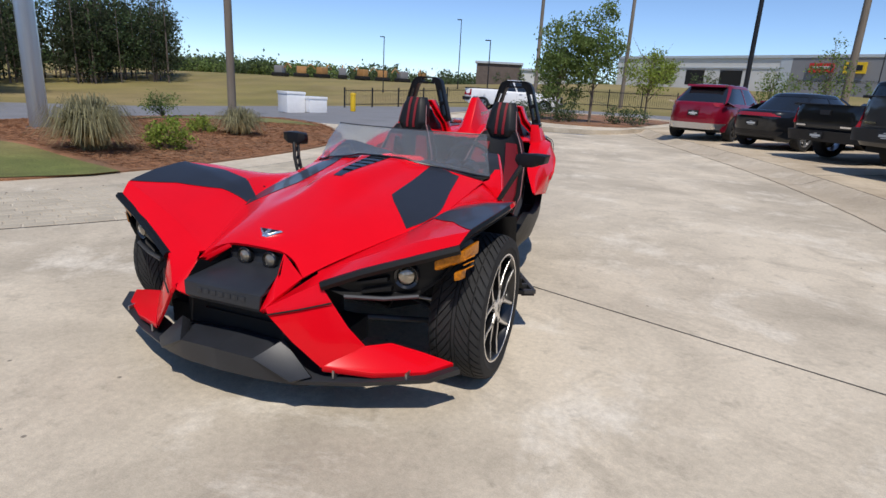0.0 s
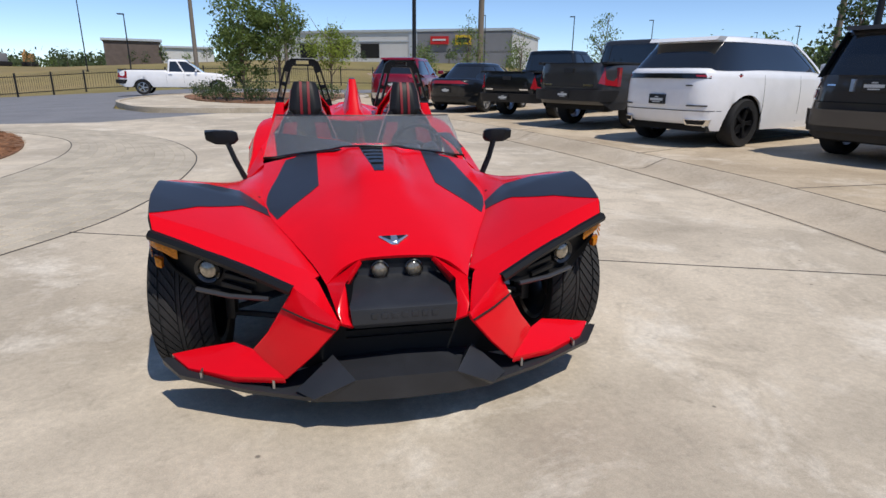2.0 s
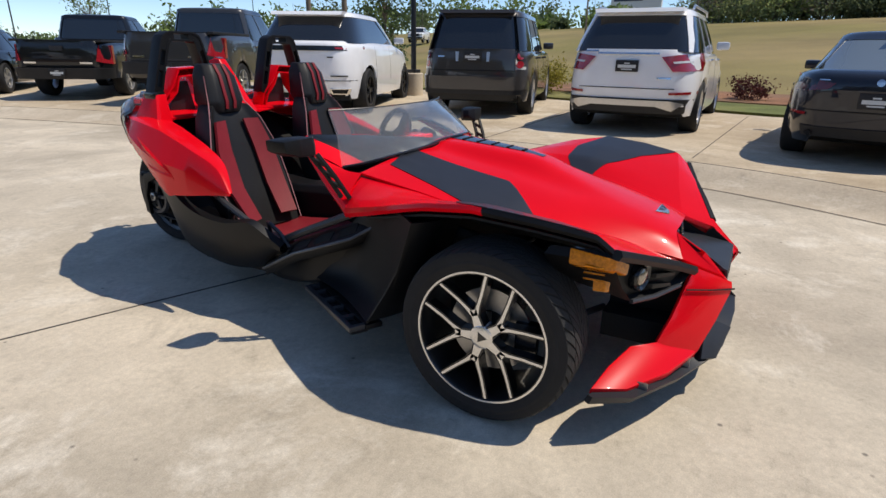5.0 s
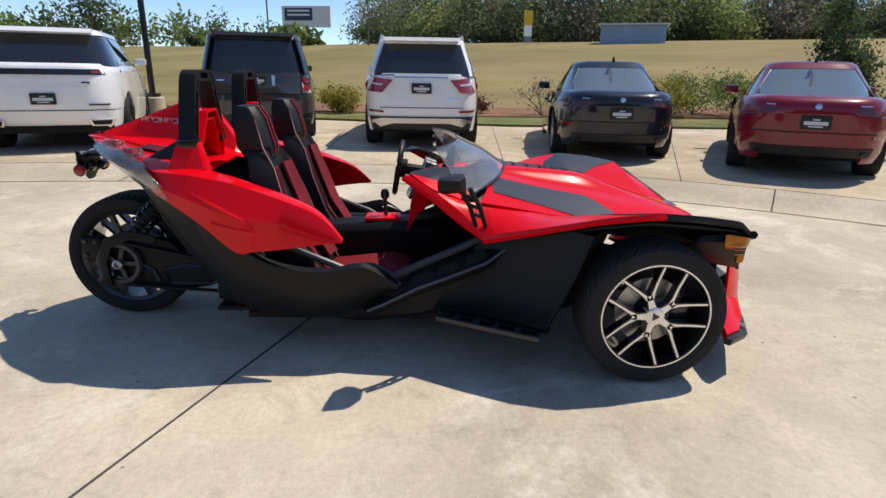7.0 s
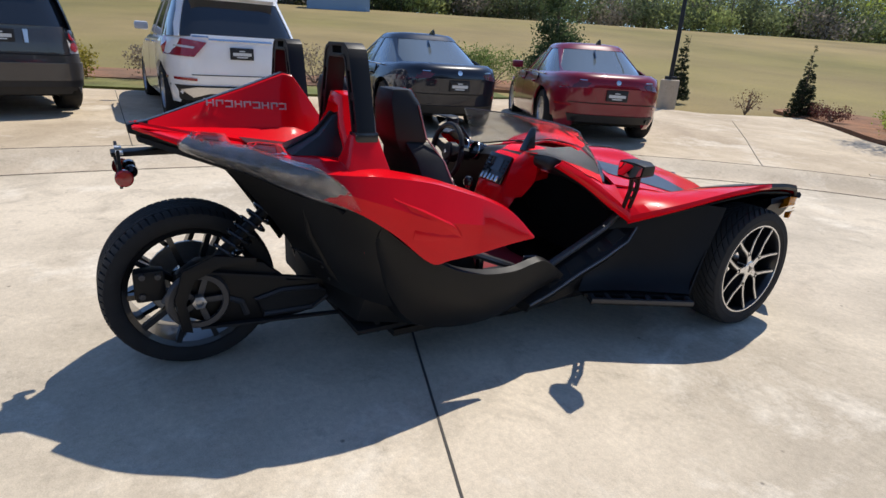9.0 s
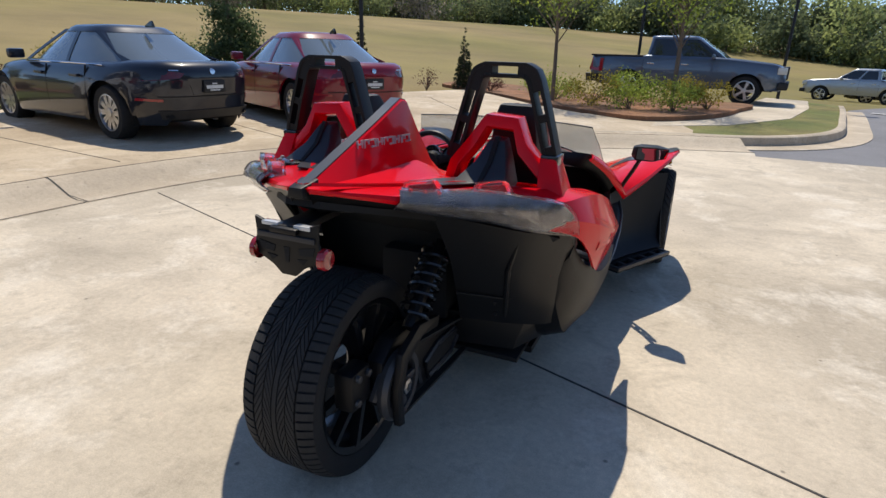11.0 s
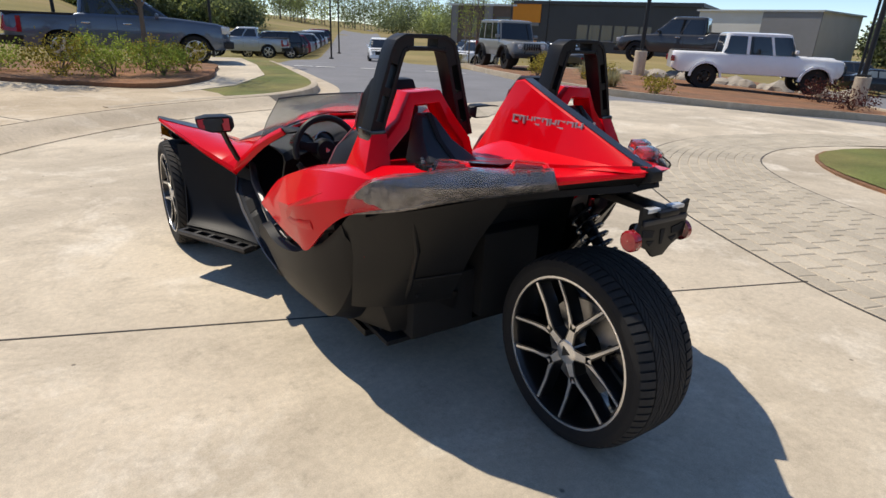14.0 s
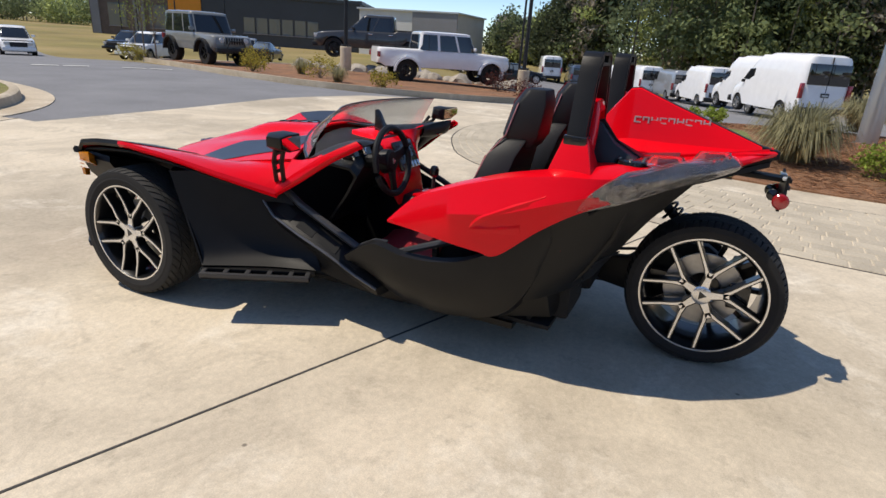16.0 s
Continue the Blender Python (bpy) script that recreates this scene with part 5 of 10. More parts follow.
for sgn in (1, -1):
    rows = [[(0.0, y, zb), (xb * 0.8, y, zb), (xb, y, zb + 0.012), (xs * 0.985, y, zs - 0.06), (xs, y, zs), (xs * 0.995, y, zt), (xs - 0.035, y, zt + 0.004), (xs - 0.06, y, zt - 0.05)] for y, xb, zb, xs, zs, zt in NOSE]
    part("nose_tub", shell(bmesh.new(), flip(refine(rows, 3), sgn), 0.012), M_TUB, trike, smooth=40)
    rows = []
    for y, zb, xs, zt in SCOOP:
        h = zt - zb
        wide = smoothstep(1.70, 1.95, y)
        rows.append([(0.30, y, zb - 0.010), (0.50 + 0.05 * wide, y, zb), (xs * (0.86 + 0.06 * wide), y, zb + h * 0.10), (xs * 0.955, y, zb + h * 0.38), (xs, y, zb + h * 0.74), (xs + 0.004, y, zt), (xs - 0.016, y, zt + 0.005), (xs - 0.034, y, zt - 0.02), (xs - 0.045, y, zt - 0.10)])
    scoop = part("side_scoop", shell(bmesh.new(), flip(lengthwise(rows, 4), sgn), 0.012), M_TUB, trike, smooth=34)
    rim_line = [(xs + 0.001, y, zt + 0.003) for y, zb, xs, zt in SCOOP[1:8]]
    part("scoop_rim", tube(bmesh.new(), turned([tuple(p) for p in spline(rim_line, 0.04)], sgn), 0.005, 6), M_CHIN, scoop)
    # rear quarter: black bodywork under the red flank, drawn in towards the tail
    rows = [[(0.655, 2.02, 0.665), (0.652, 2.14, 0.768), (0.545, 2.33, 0.815), (0.30, 2.56, 0.905)],
            [(0.640, 1.99, 0.55), (0.600, 2.10, 0.60), (0.480, 2.28, 0.65), (0.30, 2.40, 0.70)],
            [(0.630, 1.96, 0.43), (0.585, 2.05, 0.45), (0.480, 2.18, 0.48), (0.28, 2.27, 0.50)],
            [(0.605, 1.93, 0.325), (0.560, 2.01, 0.335), (0.465, 2.11, 0.36), (0.27, 2.20, 0.385)]]
    quarter = part("rear_quarter", shell(bmesh.new(), flip(refine(rows, 4, 0.6), sgn), 0.012), M_TUB, trike, smooth=30)
    part("rail", tube(bmesh.new(), turned([(0.520, 2.325, 0.800), (0.475, 2.285, 0.65), (0.448, 2.195, 0.48), (0.43, 2.125, 0.38)], sgn), [0.008, 0.011, 0.011, 0.008], 8), M_TUB, quarter)
    part("lower_tray", loft(bmesh.new(), [turned([(0.20, 1.80, 0.20), (0.55, 1.80, 0.20), (0.46, 2.08, 0.225), (0.20, 2.12, 0.225)], sgn), turned([(0.20, 1.78, 0.36), (0.60, 1.78, 0.36), (0.50, 2.05, 0.372), (0.20, 2.17, 0.39)], sgn)]), M_TUB, trike, bevel=0.012)
    part("reflector", boxed(sgn * 0.580 - 0.012, sgn * 0.580 + 0.012, 2.094, 2.108, 0.585, 0.660), M_LAMPRED, trike, bevel=0.003)
    part("panel_seam", tube(bmesh.new(), turned([(0.628, 1.975, 0.475), (0.565, 2.085, 0.49), (0.455, 2.215, 0.51), (0.29, 2.30, 0.535)], sgn), 0.004, 5), M_UNDER, trike)
    for k in range(6):
        f = k / 5
        part("rivet", spin(bmesh.new(), [(0.008, -0.004), (0.007, 0.004), (0.001, 0.006)], 8, Matrix.Translation((sgn * (0.425 - 0.02 * f), 2.330 - 0.15 * f, 0.72 - 0.30 * f)) @ Matrix.Rotation(radians(90), 4, "Z")), M_UNDER, trike)
    # dark inner guard behind the front wheel
    rows = [[(0.895, 0.300, 0.690), (0.80, 0.42, 0.690), (0.66, 0.62, 0.640), (0.60, 0.75, 0.600)],
            [(0.890, 0.370, 0.480), (0.775, 0.50, 0.480), (0.655, 0.69, 0.470), (0.61, 0.84, 0.460)],
            [(0.885, 0.445, 0.330), (0.775, 0.57, 0.325), (0.665, 0.75, 0.320), (0.62, 0.93, 0.310)],
            [(0.925, 0.490, 0.268), (0.830, 0.62, 0.264), (0.725, 0.79, 0.260), (0.645, 0.98, 0.255)]]
    guard = part("inner_guard", shell(bmesh.new(), flip(refine(rows, 4), sgn), 0.010), M_TUB, trike, smooth=40)
    rows = [[(0.895, 0.300, 0.690), (0.890, 0.370, 0.480), (0.920, 0.485, 0.268)], [(0.80, 0.235, 0.69), (0.79, 0.32, 0.48), (0.78, 0.42, 0.265)], [(0.55, 0.25, 0.68), (0.55, 0.33, 0.48), (0.55, 0.42, 0.24)]]
    part("wheel_arch_liner", shell(bmesh.new(), flip(refine(rows, 3), sgn), 0.008), M_TUB, guard)
    # step with slots, bolted to the guard's foot
    a0, a1 = Vector((0.905, 0.485, 0.256)), Vector((0.660, 0.930, 0.250))
    along = (a1 - a0).normalized()
    out = Vector((-along.y, along.x, 0)) * -1
    if out.x < 0:
        out = -out

    def slab(f0, f1, o0, o1):
        p = [a0 + along * (a1 - a0).length * f + out * o for f, o in ((f0, o0), (f1, o0), (f1, o1), (f0, o1))]
        return loft(bmesh.new(), [turned([tuple(q) for q in p], sgn), turned([(q.x, q.y, q.z - 0.022) for q in p], sgn)])
    step = part("side_step", slab(0.0, 1.0, 0.065, 0.088), M_FRAME, trike, bevel=0.004)
    part("inner_rail", slab(-0.02, 1.04, -0.05, 0.022), M_TUB, step, bevel=0.004)
    # plate added under the rungs: slots read dark, the cast shadow stays solid
    part("backing", loft(bmesh.new(), [turned([tuple(a0 + along * (a1 - a0).length * f + out * o - Vector((0, 0, h))) for f, o in ((0.0, 0.01), (1.0, 0.01), (1.0, 0.08), (0.0, 0.08))], sgn) for h in (0.024, 0.032)]), M_UNDER, step, smooth=0)
    for f in (0.0, 0.2, 0.4, 0.6, 0.8, 0.955):
        part("rung", slab(f, f + 0.045, 0.0, 0.075), M_FRAME, step, bevel=0.003)
    # slanting beam from the scoop up to the cowl, with pockets, and the tubes along it
    low = [(0.640, 0.60, 0.585), (0.690, 0.735, 0.500), (0.705, 0.895, 0.440), (0.705, 1.054, 0.380), (0.690, 1.20, 0.300), (0.665, 1.30, 0.245)]
    high = [(0.560, 0.66, 0.625), (0.600, 0.79, 0.545), (0.612, 0.94, 0.485), (0.610, 1.09, 0.420), (0.590, 1.24, 0.340), (0.570, 1.34, 0.280)]
    rings = [[Vector(b), Vector(a), Vector(a) + Vector((-0.02, 0, -0.045)), Vector(b) + Vector((-0.02, 0, -0.06))] for a, b in zip(low, high)]
    beam = part("door_beam", loft(bmesh.new(), [turned([tuple(p) for p in r], sgn) for r in rings]), M_TUB, trike, smooth=25, bevel=0.004)
    # lighter grey strip paints a sun glint along the beam's lower edge
    part("beam_edge", tube(bmesh.new(), turned(low, sgn), 0.007, 6), M_GLINT, beam)
    for f0, f1 in ((0.75, 1.35), (1.6, 2.2), (2.45, 3.05), (3.3, 3.8)):
        def spot(f, w, up):
            i = int(f)
            a, b = Vector(low[i]).lerp(Vector(low[i + 1]), f - i), Vector(high[i]).lerp(Vector(high[i + 1]), f - i)
            p = a.lerp(b, w)
            return (p.x, p.y, p.z + up)
        bm = loft(bmesh.new(), [turned([spot(f0 + 0.1, 0.22, h), spot(f1 + 0.1, 0.22, h), spot(f1, 0.72, h), spot(f0, 0.72, h)], sgn) for h in (-0.012, 0.004)])
        # flat near-black plate imitates the shade inside a pocket
        part("pocket", bm, M_UNDER, beam, smooth=0)
    part("frame_tube", tube(bmesh.new(), turned([(0.585, 0.70, 0.625), (0.615, 0.84, 0.560), (0.620, 1.02, 0.480), (0.615, 1.19, 0.400), (0.59, 1.32, 0.345)], sgn), 0.019, 8), M_FRAME, trike)
    part("frame_tube", tube(bmesh.new(), turned([(0.60, 1.26, 0.36), (0.615, 1.40, 0.44), (0.60, 1.60, 0.52), (0.56, 1.80, 0.60)], sgn), 0.017, 8), M_FRAME, trike)
    part("grab_loop", tube(bmesh.new(), turned([(0.640, 1.14, 0.375), (0.635, 1.20, 0.435), (0.625, 1.27, 0.470), (0.600, 1.31, 0.465), (0.585, 1.31, 0.40)], sgn), 0.010, 7), M_FRAME, trike)
    part("sill_tray", loft(bmesh.new(), [turned([(0.52, y, z), (0.672, y, z + 0.005), (0.672, y, z - 0.02), (0.52, y, z - 0.03)], sgn) for y, z in ((1.22, 0.36), (1.36, 0.405), (1.60, 0.41), (1.82, 0.46))]), M_CHIN, trike, bevel=0.004)
    part("belt_buckle", boxed(sgn * 0.60 - 0.014, sgn * 0.60 + 0.014, 1.55, 1.575, 0.41, 0.50), M_GLOSSBLACK, trike, bevel=0.004)

part("floor_pan", boxed(-0.50, 0.50, 0.40, 1.92, 0.14, 0.17), M_TUB, trike, smooth=0)
part("belly_pan", boxed(-0.48, 0.48, 1.25, 2.08, 0.17, 0.19), M_UNDER, trike, smooth=0)
part("fire_wall", boxed(-0.49, 0.49, 0.36, 0.40, 0.15, 0.685), M_UNDER, trike, smooth=0)
rows = [[(x, y, z) for x in (-w, 0, w)] for y, z, w in ((1.96, 0.16, 0.46), (2.02, 0.40, 0.46), (2.10, 0.70, 0.44), (2.28, 0.84, 0.40), (2.55, 0.90, 0.30), (2.80, 0.965, 0.06))]
part("rear_bulkhead", shell(bmesh.new(), rows, 0.02), M_UNDER, trike)
part("engine_block", boxed(0.10, 0.40, 1.92, 2.14, 0.20, 0.46), M_UNDER, trike, bevel=0.02)
part("gearbox", boxed(-0.20, 0.10, 1.92, 2.18, 0.24, 0.62), M_UNDER, trike, bevel=0.03)

# red rear body
REAR = [
    [(0.725, 1.393, 0.626), (0.735, 1.393, 0.625), (0.742, 1.393, 0.622), (0.745, 1.394, 0.618), (0.744, 1.396, 0.612)],
    [(0.655, 1.505, 0.735), (0.690, 1.503, 0.737), (0.713, 1.500, 0.727), (0.742, 1.50, 0.668), (0.744, 1.505, 0.602)],
    [(0.610, 1.66, 0.800), (0.672, 1.66, 0.811), (0.716, 1.66, 0.799), (0.757, 1.66, 0.700), (0.742, 1.66, 0.580)],
    [(0.580, 1.80, 0.842), (0.655, 1.80, 0.860), (0.710, 1.80, 0.847), (0.765, 1.80, 0.725), (0.730, 1.80, 0.562)],
    [(0.560, 1.90, 0.872), (0.640, 1.90, 0.888), (0.702, 1.90, 0.875), (0.763, 1.90, 0.745), (0.722, 1.885, 0.560)],
    [(0.520, 2.07, 0.912), (0.606, 2.075, 0.922), (0.680, 2.08, 0.902), (0.728, 2.075, 0.805), (0.706, 2.04, 0.690)],
    [(0.380, 2.24, 0.945), (0.530, 2.25, 0.943), (0.618, 2.25, 0.908), (0.652, 2.235, 0.850), (0.662, 2.20, 0.790)],
    [(0.240, 2.44, 0.962), (0.380, 2.45, 0.950), (0.460, 2.46, 0.930), (0.475, 2.45, 0.895), (0.465, 2.42, 0.860)],
    [(0.120, 2.64, 0.984), (0.200, 2.645, 0.978), (0.246, 2.65, 0.970), (0.256, 2.65, 0.955), (0.256, 2.64, 0.940)],
    [(0.020, 2.81, 1.008), (0.030, 2.815, 1.005), (0.036, 2.82, 1.002), (0.038, 2.82, 0.998), (0.038, 2.82, 0.990)],
]
rear_net = lengthwise(REAR, 5)
for sgn in (1, -1):
    flank = part("rear_flank", shell(bmesh.new(), [[(p.x * sgn, p.y, p.z) for p in r] for r in rear_net], 0.012), M_RED, trike, smooth=30)
    # embossed arrowhead on the flank
    def flank_x(y, z):
        for a, b in zip(rear_net, rear_net[1:]):
            if a[3].y <= y <= b[3].y:
                f = (y - a[3].y) / max(1e-6, b[3].y - a[3].y)
                cols = [p.lerp(q, f) for p, q in zip(a, b)]
                return interp(sorted((p.z, p.x) for p in cols[2:]), z)
        return 0.74
    for line in (((1.770, 0.664, 0.001), (1.80, 0.700, 0.008), (1.83, 0.721, 0.010), (1.94, 0.775, 0.007), (2.05, 0.826, 0.001)), ((1.768, 0.658, 0.001), (1.82, 0.668, 0.008), (1.90, 0.682, 0.006), (1.97, 0.695, 0.001))):
        rings = []
        for y, z, up in line:
            rings.append([(flank_x(y, z + 0.014) - 0.002, y, z + 0.014), (flank_x(y, z) + up, y, z + 0.003), (flank_x(y, z) + up, y, z - 0.003), (flank_x(y, z - 0.026) - 0.002, y, z - 0.026)])
        part("flank_crease", loft(bmesh.new(), [turned(r, sgn) for r in rings]), M_RED, flank, smooth=30)
    # deck from flank to the centre
    rows = []
    for y in (2.02, 2.08, 2.24, 2.44, 2.64, 2.81):
        inner = REAR[4:]
        ey = interp([(r[0][1], r[0][0]) for r in inner], y)
        ez = interp([(r[0][1], r[0][2]) for r in inner], y)
        cz = interp(((2.02, 0.915), (2.24, 0.938), (2.64, 0.978), (2.81, 1.004)), y)
        rows.append([(0.0, y, cz), (ey * 0.5, y, (cz + ez) / 2 - 0.004), (ey, y, ez)])
    part("rear_deck", shell(bmesh.new(), flip(refine(rows, 3), sgn), 0.010), M_RED, trike, smooth=38)
    part("deck_inlay", shell(bmesh.new(), flip([[(0.26, 2.22, 0.950), (0.44, 2.20, 0.948)], [(0.17, 2.46, 0.972), (0.28, 2.46, 0.970)]], sgn), 0.003), M_STRIPE, trike)
    # black rim under the deck's edge
    rows = [[(0.256, 2.64, 0.945), (0.140, 2.74, 0.968), (0.038, 2.82, 0.994)], [(0.250, 2.58, 0.900), (0.130, 2.68, 0.920), (0.036, 2.80, 0.945)], [(0.18, 2.50, 0.885), (0.10, 2.62, 0.895), (0.0, 2.72, 0.905)]]
    part("tail_valance", shell(bmesh.new(), flip(rows, sgn), 0.012), M_TUB, trike)
    rows = [[(0.630, 2.20, 0.770), (0.465, 2.42, 0.865), (0.256, 2.64, 0.945)], [(0.560, 2.20, 0.720), (0.40, 2.40, 0.815), (0.20, 2.60, 0.890)]]
    part("lamp_shelf", shell(bmesh.new(), flip(rows, sgn), 0.012), M_TUB, trike)
    # clear tail lamp along the corner
    rows = [[(0.676, 2.160, 0.775), (0.672, 2.200, 0.845), (0.640, 2.265, 0.908), (0.565, 2.30, 0.930)],
            [(0.560, 2.315, 0.815), (0.590, 2.34, 0.885), (0.560, 2.36, 0.935), (0.500, 2.37, 0.945)],
            [(0.460, 2.450, 0.868), (0.492, 2.48, 0.925), (0.460, 2.47, 0.968), (0.410, 2.46, 0.972)],
            [(0.360, 2.570, 0.905), (0.385, 2.59, 0.945), (0.360, 2.57, 0.972), (0.320, 2.55, 0.978)],
            [(0.225, 2.680, 0.938), (0.250, 2.69, 0.965), (0.235, 2.66, 0.990), (0.215, 2.63, 0.988)]]
    lamp = part("tail_lamp", shell(bmesh.new(), flip(refine([[(p[0] + 0.014, p[1] + 0.004, p[2] + 0.007) for p in r] for r in rows], 3), sgn), 0.005), M_CLEARLENS, trike, "clear stepped lens with red dots", smooth=25)
    inner_rows = [[(p[0] + 0.004, p[1] - 0.003, p[2] - 0.002) for p in r] for r in rows]
    part("reflector_bowl", shell(bmesh.new(), flip(refine(inner_rows, 3), sgn), 0.004), M_BOWL, lamp)
    bm = bmesh.new()
    for k in range(9):
        f = k / 8
        a = Vector((0.668, 2.205, 0.850)).lerp(Vector((0.505, 2.44, 0.945)), f) if k < 6 else Vector((0.36, 2.57, 0.975)).lerp(Vector((0.27, 2.64, 0.99)), (f - 0.66) * 3)
        bmesh.ops.create_icosphere(bm, subdivisions=1, radius=0.007, matrix=Matrix.Translation((a.x * sgn, a.y, a.z)))
        bmesh.ops.create_icosphere(bm, subdivisions=1, radius=0.006, matrix=Matrix.Translation((0.672 * sgn - 0.02 * sgn * k / 2, 2.185 + 0.016 * k, 0.795 + 0.012 * k)))
    part("lamp_dot", bm, M_RED_LED, lamp)
    for yy, xx, zz in ((2.44, 0.455, 0.975), (2.60, 0.285, 0.990)):
        bm = loft(bmesh.new(), [turned([(xx + 0.06, yy - 0.05, zz - 0.02), (xx + 0.035, yy - 0.035, zz + 0.022), (xx - 0.03, yy + 0.045, zz + 0.022), (xx - 0.045, yy + 0.06, zz - 0.02)], sgn), turned([(xx - 0.0, yy - 0.09, zz - 0.022), (xx - 0.01, yy - 0.07, zz + 0.016), (xx - 0.06, yy + 0.0, zz + 0.016), (xx - 0.075, yy + 0.01, zz - 0.022)], sgn)])
        part("lamp_hump", bm, M_CLEARLENS, lamp, bevel=0.004)
        part("hump_lamp", loft(bmesh.new(), [turned([(xx + 0.03, yy - 0.045, zz - 0.012), (xx + 0.02, yy - 0.04, zz + 0.010), (xx - 0.03, yy + 0.022, zz + 0.010), (xx - 0.04, yy + 0.03, zz - 0.012)], sgn), turned([(xx + 0.005, yy - 0.07, zz - 0.014), (xx + 0.0, yy - 0.06, zz + 0.006), (xx - 0.05, yy + 0.0, zz + 0.006), (xx - 0.06, yy + 0.005, zz - 0.014)], sgn)]), M_RED_LED, lamp, bevel=0.002)

# spine fin
FIN = [(1.98, 0.905, 0.105, 0.905, 0.050), (2.05, 0.915, 0.110, 0.990, 0.040), (2.13, 0.925, 0.115, 1.110, 0.032), (2.20, 0.930, 0.118, 1.205, 0.026), (2.24, 0.935, 0.120, 1.212, 0.026), (2.40, 0.952, 0.115, 1.150, 0.026), (2.60, 0.975, 0.092, 1.078, 0.026), (2.76, 0.995, 0.050, 1.020, 0.025), (2.82, 1.000, 0.030, 1.006, 0.022)]
rings = []
for y, zb, wb, zt, wt in FIN:
    zm = zb + (zt - zb) * 0.22
    wm = wb + (wt - wb) * 0.48
    rings.append([(-wb - 0.05, y, zb + 0.004), (-wm, y, zm), (-wt, y, zt - 0.006), (-wt * 0.7, y, zt), (wt * 0.7, y, zt), (wt, y, zt - 0.006), (wm, y, zm), (wb + 0.05, y, zb + 0.004)])
fin = part("spine_fin", loft(bmesh.new(), rings), M_RED, trike, smooth=30)
rows = [[(x, y, zt + 0.003) for x in (-wt * 0.72, 0, wt * 0.72)] for y, zb, wb, zt, wt in FIN[3:]]
part("spine_stripe", shell(bmesh.new(), rows, 0.003), M_STRIPE, fin)
part("tail_cap", loft(bmesh.new(), [[(-0.03, 2.76, 1.022), (0.03, 2.76, 1.022), (0.04, 2.78, 0.96), (-0.04, 2.78, 0.96)], [(-0.022, 2.835, 1.006), (0.022, 2.835, 1.006), (0.028, 2.835, 0.975), (-0.028, 2.835, 0.975)]]), M_TUB, trike, bevel=0.004)
# the name on the fin stands as plain outlined bars
for sgn in (1, -1):
    for k in range(9):
        y0 = 2.238 + 0.0352 * k
        z0 = 1.066 + 0.0012 * k
        for a0, a1, h0, h1 in (((0.0, 0.029, 0.021, 0.026), (0.0, 0.029, 0.0, 0.005), (0.0, 0.006, 0.0, 0.026)), ((0.0, 0.029, 0.021, 0.026), (0.0, 0.006, 0.010, 0.026), (0.023, 0.029, 0.0, 0.026)), ((0.0, 0.029, 0.011, 0.016), (0.0, 0.006, 0.0, 0.026), (0.023, 0.029, 0.0, 0.026)))[k % 3]:
            zc = z0 + (h0 + h1) / 2
            yc = y0 + (a0 + a1) / 2
            row = min(FIN, key=lambda r: abs(r[0] - yc))
            nxt = min((r for r in FIN if r is not row), key=lambda r: abs(r[0] - yc))
            f = (yc - row[0]) / (nxt[0] - row[0])
            zb, wb, zt, wt = [row[i] + (nxt[i] - row[i]) * f for i in (1, 2, 3, 4)]
            x = interp(((zb, wb + 0.05), (zb + (zt - zb) * 0.22, wb + (wt - wb) * 0.48), (zt - 0.006, wt)), zc)
            bm = boxed(sgn * x - 0.003, sgn * x + 0.003, y0 + a0, y0 + a1, z0 + h0, z0 + h1)
            part("lettering_bar", bm, M_LETTER, fin, smooth=0)

